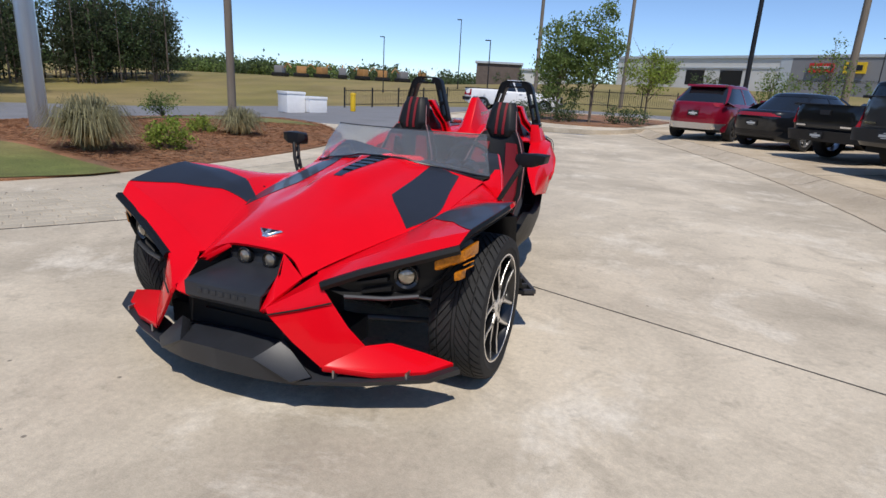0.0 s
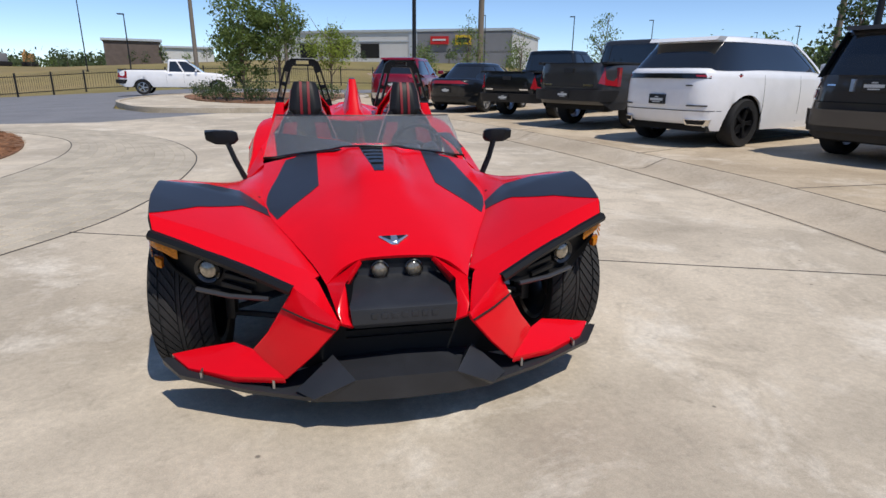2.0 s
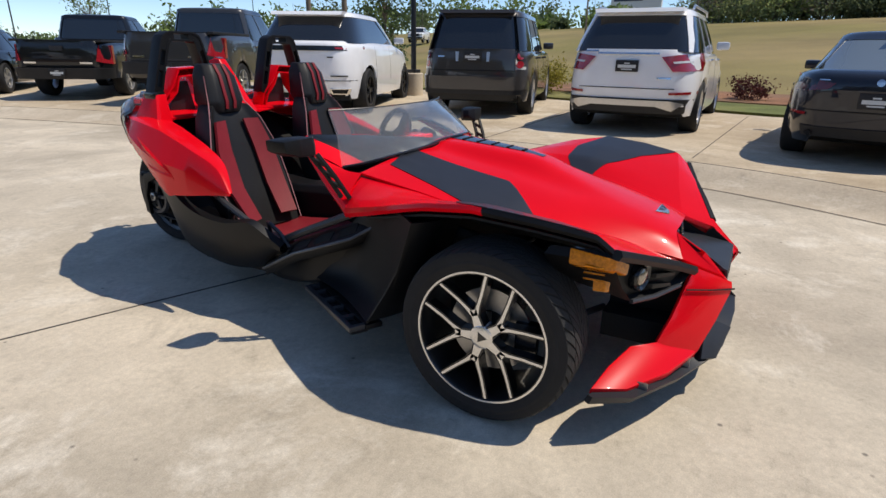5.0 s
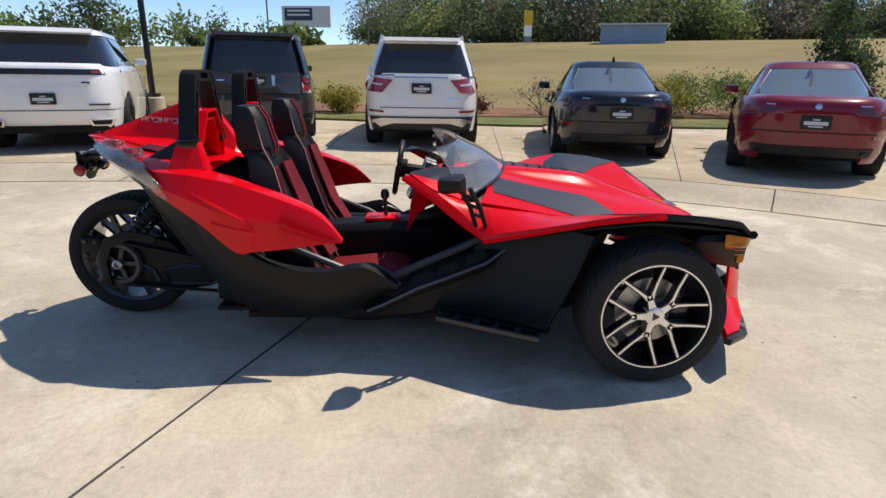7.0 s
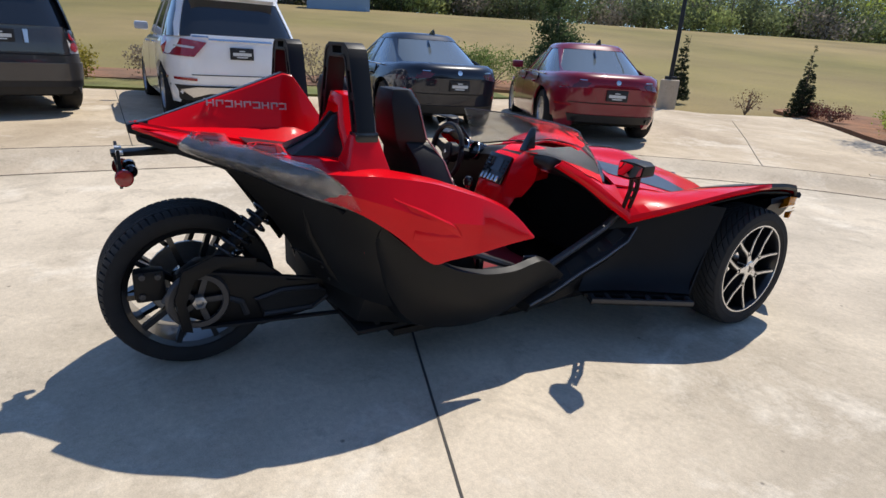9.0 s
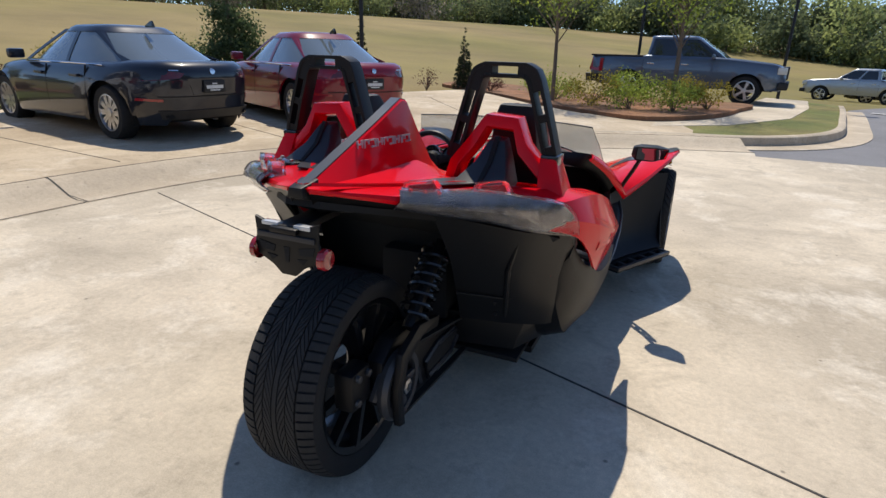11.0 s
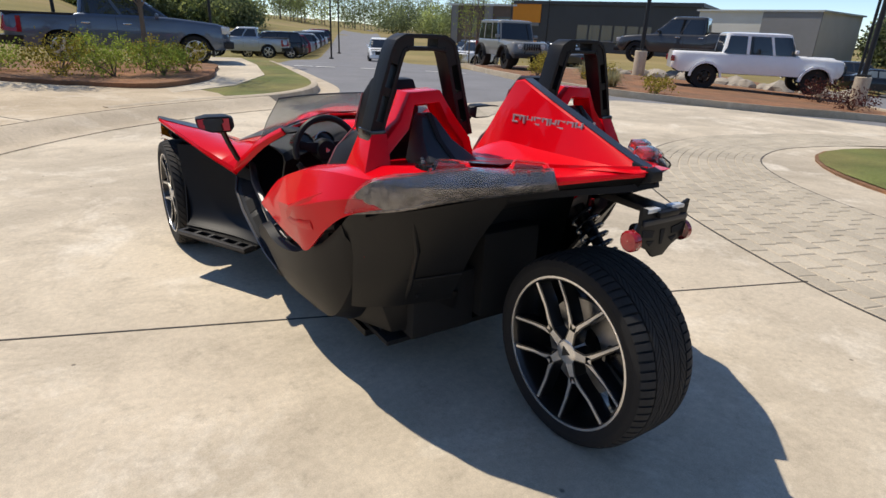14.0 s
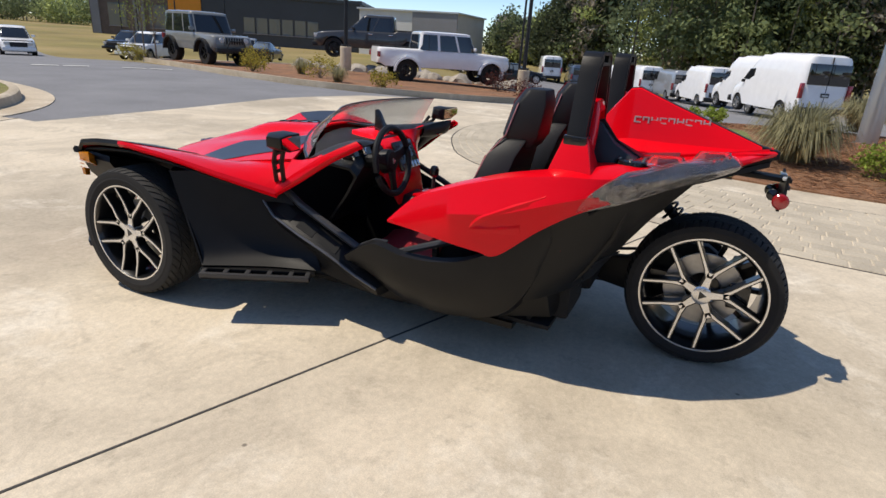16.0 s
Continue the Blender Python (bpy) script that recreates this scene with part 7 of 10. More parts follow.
def road_wheel(name, x, y, r, width, rim, sgn, blocks=False, phase=0.0):
    m = Matrix.Translation((x, y, r)) @ (Matrix.Identity(4) if sgn > 0 else Matrix.Rotation(math.pi, 4, "Z"))
    w = width / 2
    g = 0.008
    prof = [(rim * 0.99, -w * 0.92), (rim * 1.04, -w), (r * 0.90, -w * 1.03), (r * 0.945, -w * 1.0), (r * 0.975 - g, -w * 0.90), (r * 0.995 - g, -w * 0.70), (r - g, -w * 0.4), (r - g, w * 0.4), (r * 0.995 - g, w * 0.70), (r * 0.975 - g, w * 0.90), (r * 0.945, w * 1.0), (r * 0.90, w * 1.03), (rim * 1.04, w), (rim * 0.99, w * 0.92)]
    bm = spin(bmesh.new(), prof, 64, m)
    wheel = part(name, bm, M_RUBBER, trike, smooth=50)
    part("side_wall_ring", spin(bmesh.new(), [(rim * 1.10, w * 1.012), (rim * 1.12, w * 1.035), (rim * 1.15, w * 1.035), (rim * 1.17, w * 1.018)], 64, m), M_RUBBER, wheel)

    def crown(c):
        c = abs(c)
        return r * interp(((0.0, 1.0), (0.42, 1.0), (0.70, 0.994), (0.86, 0.978), (0.98, 0.952)), c)
    # slanting tread blades on both sides of a centre rib, cut by grooves round the tyre
    bm = bmesh.new()
    n = 46 if r < 0.34 else 60
    runs = ((0.09, 0.30, 1.6), (0.33, 0.55, -1.6), (0.60, 0.99, 0.10)) if blocks else ((0.09, 0.60, 1.0), (0.65, 0.99, 1.0))
    n = 72 if blocks else n
    for side in (-1, 1):
        for c0, c1, slant in runs:
            for k in range(n):
                rows = []
                for q in range(5):
                    c = c0 + (c1 - c0) * q / 4
                    a = 2 * math.pi * (k + 0.5 * (side > 0)) / n + 0.52 * c ** 0.8 * slant
                    half = math.pi / n * (0.86 if c < 0.66 else 0.80)
                    h = side * c * w
                    top, low = crown(c), crown(c) - g - 0.003
                    rows.append([m @ Vector((h, rr * math.cos(t), rr * math.sin(t))) for rr, t in ((low, a - half), (top, a - half * 0.92), (top, a + half * 0.92), (low, a + half))])
                loft(bm, rows, False, False)
                for rw in (rows[0], rows[-1]):
                    bm.faces.new([bm.verts.new(p) for p in rw])
    spin(bm, [(r - g, -w * 0.065), (r, -w * 0.055), (r, w * 0.055), (r - g, w * 0.065)], 64, m)
    part("tread", bm, M_TREAD, wheel, smooth=0, kind="stuff")
    barrel = [(rim * 1.02, w * 0.96), (rim * 0.97, w * 0.97), (rim * 0.93, w * 0.80), (rim * 0.90, w * 0.2), (rim * 0.90, -w * 0.85), (rim * 0.98, -w * 0.92)]
    part("rim", spin(bmesh.new(), barrel, 64, m), M_RIMBLACK, wheel)
    part("rim_edge", spin(bmesh.new(), [(rim * 1.015, w * 0.958), (rim * 1.012, w * 0.985), (rim * 0.984, w * 0.985), (rim * 0.980, w * 0.955)], 64, m), M_MACHINED, wheel)
    for k in range(5):
        a = 2 * math.pi * k / 5 + math.pi / 2 + radians(phase)
        d, q = Vector((0, math.cos(a), math.sin(a))), Vector((0, -math.sin(a), math.cos(a)))
        for mat_k, grow, h0, h1 in ((M_RIMBLACK, 0.006, w * 0.42, w * 0.83), (M_MACHINED, 0.0, w * 0.80, w * 0.845)):
            bm = bmesh.new()
            stem = [(0.034, 0.017, 0), (rim * 0.30, 0.0125, 0), (rim * 0.42, 0.0135, 0)]
            loft(bm, [[m @ (d * rr + q * s * (ww + grow) + Vector((h, 0, 0))) for s, h in ((-1, h0), (1, h0), (1, h1), (-1, h1))] for rr, ww, o in stem])
            for side in (-1, 1):
                arm = [(rim * 0.33, 0.009, side * 0.005), (rim * 0.46, 0.0068, side * rim * 0.085), (rim * 0.66, 0.0056, side * rim * 0.205), (rim * 0.975, 0.0052, side * rim * 0.385)]
                loft(bm, [[m @ (d * math.sqrt(max(0, rr * rr - o * o)) + q * (o + s * (ww + grow)) + Vector((h + (w * 0.10 if rr > 0.2 else 0), 0, 0))) for s, h in ((-1, h0), (1, h0), (1, h1), (-1, h1))] for rr, ww, o in arm])
            part("spoke", bm, mat_k, wheel, smooth=20)
    part("hub_cap", spin(bmesh.new(), [(0.045, w * 0.4), (0.043, w * 0.85), (0.034, w * 0.885), (0.001, w * 0.885)], 28, m), M_MACHINED, wheel)
    part("hub_emblem", spin(bmesh.new(), [(0.024, w * 0.87), (0.022, w * 0.905), (0.001, w * 0.905)], 3, m), M_GLOSSBLACK, wheel)
    part("brake_disc", spin(bmesh.new(), [(rim * 0.64, w * 0.05), (rim * 0.64, w * 0.17), (rim * 0.30, w * 0.17), (rim * 0.28, w * 0.10)], 36, m), M_STEEL, wheel)
    part("caliper", boxed(w * -0.05, w * 0.30, rim * 0.40, rim * 0.74, -0.06, 0.06, m), M_GLOSSBLACK, wheel, bevel=0.01)
    return wheel


for sgn in (1, -1):
    road_wheel("front_wheel", 0.822 * sgn, 0.0, 0.330, 0.225, 0.244, sgn, phase=-9 if sgn > 0 else 20)
    for z0, z1, y0, y1 in ((0.40, 0.47, -0.06, -0.22), (0.40, 0.47, 0.06, 0.16), (0.22, 0.27, -0.07, -0.28), (0.22, 0.27, 0.07, 0.18)):
        part("control_arm", tube(bmesh.new(), turned([(0.70, y0 * 0.2, z0), (0.30, y1, z1)], sgn), 0.014, 8), M_FRAME, trike)
    part("tie_rod", tube(bmesh.new(), turned([(0.70, -0.12, 0.36), (0.28, -0.20, 0.38)], sgn), 0.009, 8), M_STEEL, trike)
    part("upright", boxed(0.66 * sgn, 0.70 * sgn, -0.06, 0.06, 0.20, 0.48), M_FRAME, trike, bevel=0.01)
    spring = [(0.52 * sgn - 0.06 * sgn * f + 0.035 * math.cos(t), 0.02 + 0.035 * math.sin(t), 0.30 + 0.28 * f) for f, t in [(k / 60, 2 * math.pi * 6 * k / 60) for k in range(61)]]
    part("front_spring", tube(bmesh.new(), spring, 0.007, 5), M_FRAME, trike)
rear = road_wheel("rear_wheel", -0.012, 2.667, 0.343, 0.255, 0.268, 1, blocks=True, phase=-9)
bm = spin(bmesh.new(), [(0.075, -0.118), (0.07, -0.06), (0.02, -0.06)], 24, Matrix.Translation((-0.012, 2.667, 0.343)))
for k in range(10):
    a = 2 * math.pi * k / 10
    m = Matrix.Translation((-0.012, 2.667, 0.343)) @ Matrix.Rotation(a, 4, "X")
    box(bm, -0.115, -0.085, 0.05, 0.245, -0.011, 0.011, m)
part("inner_spokes", bm, M_RIMBLACK, rear)

# swing arm, belt drive and spring on the right of the rear wheel
arm_out = [(2.02, 0.285), (2.03, 0.345), (2.17, 0.350), (2.30, 0.365), (2.40, 0.460), (2.54, 0.500), (2.66, 0.500), (2.74, 0.450), (2.76, 0.350), (2.72, 0.270), (2.62, 0.215), (2.42, 0.170), (2.20, 0.205)]
swing = part("swing_arm", prism(bmesh.new(), arm_out, "x", -0.225, -0.165), M_TUB, trike, "black cast swing arm", bevel=0.012)
window = [(2.41, 0.225), (2.44, 0.300), (2.33, 0.325), (2.17, 0.316), (2.10, 0.275), (2.20, 0.222)]
# solid near-black inset in place of the arm's shaded through-hole
part("arm_window", prism(bmesh.new(), window, "x", -0.229, -0.222), M_UNDER, swing, bevel=0.002)
part("arm_rib", tube(bmesh.new(), [(-0.228, y, z) for y, z in window], 0.013, 6, True), M_CHIN, swing)
part("arm_rib", tube(bmesh.new(), [(-0.228, 2.56, 0.33), (-0.228, 2.50, 0.30), (-0.228, 2.48, 0.24)], 0.014, 6), M_CHIN, swing)
m = Matrix.Translation((-0.245, 2.667, 0.343)) @ Matrix.Rotation(math.pi, 4, "Z")
spk = part("sprocket", spin(bmesh.new(), [(0.118, -0.018), (0.122, 0.0), (0.112, 0.016), (0.092, 0.014), (0.090, 0.0)], 40, m), M_FRAME, trike)
for k in range(5):
    mm = m @ Matrix.Rotation(2 * math.pi * k / 5, 4, "X")
    part("sprocket_arm", boxed(-0.006, 0.010, 0.02, 0.10, -0.012, 0.012, mm), M_FRAME, spk, bevel=0.003)
part("axle_nut", spin(bmesh.new(), [(0.030, -0.01), (0.028, 0.032), (0.016, 0.036), (0.014, 0.02), (0.001, 0.02)], 6, m), M_STEEL, spk)
bm = bmesh.new()
for z0, z1 in ((0.465, 0.330), (0.222, 0.175)):
    loft(bm, [[(-0.258, 2.667, z0 - 0.005), (-0.232, 2.667, z0 - 0.005), (-0.232, 2.667, z0 + 0.005), (-0.258, 2.667, z0 + 0.005)], [(-0.258, 2.02, z1 - 0.005), (-0.232, 2.02, z1 - 0.005), (-0.232, 2.02, z1 + 0.005), (-0.258, 2.02, z1 + 0.005)]])
part("drive_belt", bm, M_RUBBER, trike)
guard_out = [(2.44, 0.505), (2.60, 0.535), (2.72, 0.485), (2.755, 0.37), (2.74, 0.235), (2.70, 0.222), (2.715, 0.35), (2.68, 0.44), (2.58, 0.485), (2.45, 0.465)]
part("belt_guard", prism(bmesh.new(), guard_out, "x", -0.285, -0.262), M_TUB, trike, bevel=0.004)
caliper = part("brake_caliper", boxed(-0.205, -0.135, 2.775, 2.885, 0.345, 0.475), M_TUB, trike, bevel=0.018)
for y, z in ((2.80, 0.45), (2.855, 0.455), (2.86, 0.375)):
    part("bolt", spin(bmesh.new(), [(0.013, -0.004), (0.012, 0.010), (0.001, 0.012)], 8, Matrix.Translation((-0.205, y, z)) @ Matrix.Rotation(math.pi, 4, "Z")), M_FRAME, caliper)
part("caliper_bridge", tube(bmesh.new(), [(-0.215, 2.79, 0.34), (-0.22, 2.75, 0.40), (-0.22, 2.69, 0.44)], 0.014, 6), M_FRAME, caliper)
a, b = Vector((-0.235, 2.585, 0.505)), Vector((-0.235, 2.335, 0.735))
damper = part("rear_damper", tube(bmesh.new(), [a, a.lerp(b, 0.5), b], 0.024, 10), M_TUB, trike)
q = (b - a).normalized()
u = q.cross(Vector((1, 0, 0))).normalized()
v = q.cross(u)
coil = [a.lerp(b, 0.12 + 0.76 * k / 90) + (u * math.cos(2 * math.pi * 7 * k / 90) + v * math.sin(2 * math.pi * 7 * k / 90)) * 0.050 for k in range(91)]
part("coil_spring", tube(bmesh.new(), coil, 0.0075, 6), M_GLOSSBLACK, damper)

# tail bracket with plate holder and reflectors
bk = part("plate_bracket", loft(bmesh.new(), [[(-0.035, 2.66, 0.915), (0.035, 2.66, 0.915), (0.035, 2.66, 0.890), (-0.035, 2.66, 0.890)], [(-0.045, 2.90, 0.905), (0.045, 2.90, 0.905), (0.045, 2.90, 0.888), (-0.045, 2.90, 0.888)]]), M_TUB, trike, bevel=0.004)
plate_out = [(-0.108, 0.925), (-0.060, 0.908), (0.060, 0.908), (0.108, 0.925), (0.104, 0.872), (0.112, 0.850), (0.104, 0.812), (0.052, 0.786), (0.024, 0.760), (-0.024, 0.760), (-0.052, 0.786), (-0.104, 0.812), (-0.112, 0.850), (-0.104, 0.872)]
part("plate_holder", prism(bmesh.new(), plate_out, "y", 2.872, 2.884), M_TUB, bk, bevel=0.003)
# cut-outs are laid on as near-black plates, their shade given by colour
for slot in ([(-0.010, 0.846), (0.010, 0.846), (0.005, 0.800), (-0.005, 0.800)], [(0.040, 0.846), (0.096, 0.856), (0.090, 0.832), (0.045, 0.826)], [(-0.040, 0.846), (-0.096, 0.856), (-0.090, 0.832), (-0.045, 0.826)], [(0.034, 0.814), (0.070, 0.818), (0.052, 0.800)], [(-0.034, 0.814), (-0.070, 0.818), (-0.052, 0.800)]):
    part("slot", prism(bmesh.new(), slot, "y", 2.8835, 2.886), M_UNDER, bk, smooth=0)
part("cross_bar", boxed(-0.098, 0.098, 2.880, 2.892, 0.868, 0.884), M_CHIN, bk, bevel=0.003)
for sgn in (1, -1):
    part("plate_lamp", boxed(sgn * 0.055 - 0.028, sgn * 0.055 + 0.028, 2.860, 2.886, 0.902, 0.914), M_LAMPWHITE, bk, bevel=0.003)
for sgn in (1, -1):
    m = Matrix.Translation((0.120 * sgn, 2.868, 0.822)) @ (Matrix.Identity(4) if sgn > 0 else Matrix.Rotation(math.pi, 4, "Z"))
    part("round_reflector", spin(bmesh.new(), [(0.032, -0.012), (0.032, 0.004), (0.026, 0.010), (0.001, 0.012)], 24, m), M_LAMPRED, bk)
    part("stalk", tube(bmesh.new(), [(0.112 * sgn, 2.868, 0.822), (0.08 * sgn, 2.874, 0.84)], 0.008, 6), M_TUB, bk)
    m2 = Matrix.Translation((0.055 * sgn, 2.84, 0.835))
    part("turn_lamp", spin(bmesh.new(), [(0.004, -0.03), (0.022, -0.015), (0.024, 0.012), (0.001, 0.02)], 16, m2), M_GLOSSBLACK, bk)

# ---- kerbs, joints and planting beds ----
def flat_line(name, path, width, material, label, category, z, lift=0.003, closed=False):
    return sweep(name, path, [(-width / 2, lift), (width / 2, lift), (width / 2, lift - 0.004), (-width / 2, lift - 0.004)], material, label, category, z, closed)


def drive_z(x, y):
    return min(0.0, terrain(x, y))


def straight(a, b, step=0.5):
    n = max(1, int(math.dist(a, b) / step))
    return [(a[0] + (b[0] - a[0]) * k / n, a[1] + (b[1] - a[1]) * k / n) for k in range(n + 1)]


def smooth_path(points, step=0.3):
    return [(p.x, p.y) for p in spline([(x, y, 0) for x, y in points], step)]


BAND_OUT = [(-9.6, -0.3), (-8.4, -0.85), (-6.9, -1.2), (-5.6, -1.07), (-4.5, -0.62), (-3.75, -0.1), (-2.95, 0.98), (-2.42, 2.0), (-2.08, 3.0), (-1.95, 4.5), (-2.06, 6.3), (-2.40, 7.7), (-3.07, 9.2), (-3.95, 10.4), (-5.2, 11.5), (-7.0, 12.4)]
BAND_IN = [(-9.4, 0.75), (-8.2, 0.15), (-7.0, -0.12), (-6.15, 0.02), (-5.55, 0.32), (-5.05, 0.80), (-4.65, 1.40), (-4.35, 2.10), (-4.18, 2.90), (-4.08, 4.3), (-4.06, 5.9), (-4.20, 7.4), (-4.65, 8.9), (-5.25, 9.9), (-6.3, 10.9), (-7.9, 11.8)]
band_out, band_in = smooth_path(BAND_OUT, 0.25), smooth_path(BAND_IN, 0.25)
flat_line("joint_outer", band_out, 0.018, M_JOINT, "dark joint round the paver band", "joint", drive_z)
flat_line("joint_inner", band_in, 0.014, M_JOINT, "dark joint inside the paver band", "joint", drive_z)
flat_line("joint_main", straight((3.62, 0.30), (-4.06, 3.06)), 0.010, M_JOINT, "dark saw-cut joint across the court", "joint", drive_z)
flat_line("joint_gutter", [(p[0], p[1]) for p in gutter_path], 0.008, M_JOINT, "dark joint along the gutter", "joint", drive_z, 0.006)
flat_line("joint_kerb", kerb_path, 0.008, M_JOINT, "dark joint behind the kerb", "joint", lambda x, y: 0.134, 0.003)
for k, (a, b) in enumerate((((3.52, -2.1), (9.2, -4.3)), ((4.62, 2.6), (10.4, 2.5)), ((4.5, 5.5), (11.0, 8.2)), ((3.9, 9.4), (10.6, 14.0)), ((1.75, -4.65), (5.2, -9.2)), ((4.62, -0.1), (9.6, -0.5)))):
    flat_line("joint_pad_%d" % (k + 1), straight(a, b), 0.009, M_JOINT, "dark joint across the parking pad", "joint", pad_z, 0.004)
for k, i in enumerate((12, 24, 36, 47, 58, 68)):
    a, b = kerb_path[i], gutter_path[i]
    rings = [(0.0, 0.136), (0.12, 0.124), (0.30, 0.078), (0.54, 0.015), (1.0, 0.005)]
    bm = bmesh.new()
    d = Vector((b[1] - a[1], a[0] - b[0])).normalized() * 0.007
    loft(bm, [[(a[0] + (b[0] - a[0]) * f + d.x * s, a[1] + (b[1] - a[1]) * f + d.y * s, h + 0.003) for s in (-1, 1)] for f, h in rings], False, False)
    solo("joint_kerb_cut_%d" % (k + 1), bm, M_JOINT, "dark cut across the rolled kerb", "joint", kind="structure", smooth=0)

surface("planting_bed", [(x, y) for x, y in island_path], M_MULCH, lambda x, y: drive_z(x, y) + 0.02 + 0.13 * smoothstep(-4.8, -7.5, x) * smoothstep(0.5, 3, y), "rust-brown pine straw bed inside the round island", "planting bed", cell=0.8, thick=0.15)
LAWN_A = [(-5.33, 1.82), (-4.95, 2.5), (-4.90, 2.9), (-6.2, 3.05), (-7.4, 3.2), (-8.6, 3.2), (-9.8, 3.0), (-9.4, 2.0), (-8.5, 0.66), (-7.2, 0.29), (-6.1, 0.79)]
surface("island_lawn", [(p.x, p.y) for p in spline([(x, y, 0) for x, y in LAWN_A], 0.4, True)], M_LAWN, lambda x, y: drive_z(x, y) + 0.030 + 0.13 * smoothstep(-4.8, -7.5, x) * smoothstep(0.5, 3, y), "patch of green-brown lawn at the island's end", "lawn", cell=0.8)
LAWN_B = [(-6.9, 10.4), (-8.1, 11.1), (-10.0, 11.7), (-12.0, 12.0), (-13.2, 10.7), (-12.6, 9.6), (-10.4, 9.9), (-8.6, 9.8)]
surface("island_lawn_back", [(p.x, p.y) for p in spline([(x, y, 0) for x, y in LAWN_B], 0.4, True)], M_LAWN, lambda x, y: drive_z(x, y) + 0.030 + 0.13 * smoothstep(-4.8, -7.5, x) * smoothstep(0.5, 3, y), "strip of lawn behind the island's bushes", "lawn", cell=0.8)

# standing kerb and grass strip beside the street
KERB_A = [(0.9, -5.65), (-0.4, -6.35), (-1.75, -6.75), (-2.75, -7.6), (-3.45, -9.0), (-3.95, -11.5), (-4.4, -14.0), (-4.75, -16.2)]
ka = smooth_path(KERB_A, 0.3)


def kerb_profile(h=0.15, w=0.16, apron=0.45):
    return [(w + apron, -0.1), (w + apron, 0.006), (w, 0.0), (w - 0.02, h - 0.02), (w - 0.05, h), (0.0, h), (0.0, -0.1)]


sweep("street_kerb", ka, kerb_profile(), M_KERB, "pale standing kerb with apron beside the street", "kerb", terrain)
STRIP = ka[6:] + [(-4.1, -17.2), (-3.7, -14.0), (-2.9, -10.6), (-1.6, -8.3), (-0.3, -7.2), (0.4, -6.9)]
surface("grass_strip", STRIP, M_LAWN, lambda x, y: terrain(x, y) + 0.14, "narrow green grass strip behind the street kerb", "lawn", cell=0.8)
WALK = [(0.4, -6.9), (-0.3, -7.2), (-1.6, -8.3), (-2.9, -10.6), (-3.7, -14.0), (-4.1, -17.2), (-3.0, -17.8), (-2.1, -14.0), (-1.9, -11.3), (-1.3, -9.3), (-0.1, -7.9), (1.0, -8.5), (1.3, -8.0), (0.9, -6.2)]
surface("sidewalk", WALK, M_CONCRETE, lambda x, y: max(terrain(x, y), 0) + 0.150, "pale concrete walk beside the grass strip", "pavement", cell=0.8, thick=0.2)
BED = [(1.1, -8.45), (-0.1, -7.9), (-1.3, -9.3), (-1.9, -11.3), (-2.1, -13.2), (1.0, -13.6), (6.0, -15.2), (6.6, -13.2), (5.3, -12.5), (4.0, -11.4), (2.6, -9.75)]
surface("corner_bed", [(p.x, p.y) for p in spline([(x, y, 0) for x, y in BED], 0.4, True)], M_MULCH, lambda x, y: max(0.17, terrain(x, y)) + 0.07, "brown mulch bed with shrubs beside the pad", "planting bed", cell=0.7, thick=0.2)
VERGE = [(9.4, -6.2), (9.9, -3.9), (10.1, -0.9), (11.2, 3.4), (12.0, 8.0), (13.6, 8.0), (13.0, 3.0), (12.0, -1.0), (12.0, -4.0), (11.4, -6.8)]
surface("verge_lawn", VERGE, M_LAWN, lambda x, y: max(pad_z(x, y), terrain(x, y)) + 0.012, "green verge of lawn behind the parked row", "lawn", cell=0.8, thick=0.2)
VBED = [(11.4, -6.8), (12.0, -4.0), (12.0, -1.0), (13.0, 3.0), (13.6, 8.0), (16.6, 8.4), (16.0, 3.0), (15.0, -1.5), (14.8, -4.5), (14.0, -9.0), (11.5, -9.6), (10.2, -8.4)]
surface("verge_bed", [(p.x, p.y) for p in spline([(x, y, 0) for x, y in VBED], 0.5, True)], M_MULCH, lambda x, y: max(pad_z(x, y), terrain(x, y)) + 0.035, "mulched bed with shrubs behind the verge", "planting bed", cell=0.8, thick=0.2)
# beds over the street
BED_W = [(-10.75, -8.5), (-10.85, -6.4), (-11.6, -4.75), (-13.0, -3.45), (-15.0, -2.4), (-16.2, -0.7), (-17.0, -1.0), (-20.5, -4.6), (-27.0, -9.8), (-33.0, -18.0), (-26.0, -26.0), (-18.6, -24.0), (-13.4, -16.0), (-11.45, -11.5)]
bw = [(p.x, p.y) for p in spline([(x, y, 0) for x, y in BED_W], 0.5, True)]
surface("street_bed", bw, M_MULCH, lambda x, y: terrain(x, y) + 0.08 + 0.12 * smoothstep(-12.5, -22, x) * smoothstep(-24, -16, y) * smoothstep(-2, -8, y), "rust-brown mulch bank over the street", "planting bed", cell=1.0, thick=0.2)
sweep("far_kerb", bw, [(-0.5, -0.1), (-0.5, 0.008), (-0.06, 0.005), (-0.04, 0.15), (0.12, 0.16), (0.12, -0.1)], M_KERB, "pale kerb round the mulch bank", "kerb", terrain, closed=True)
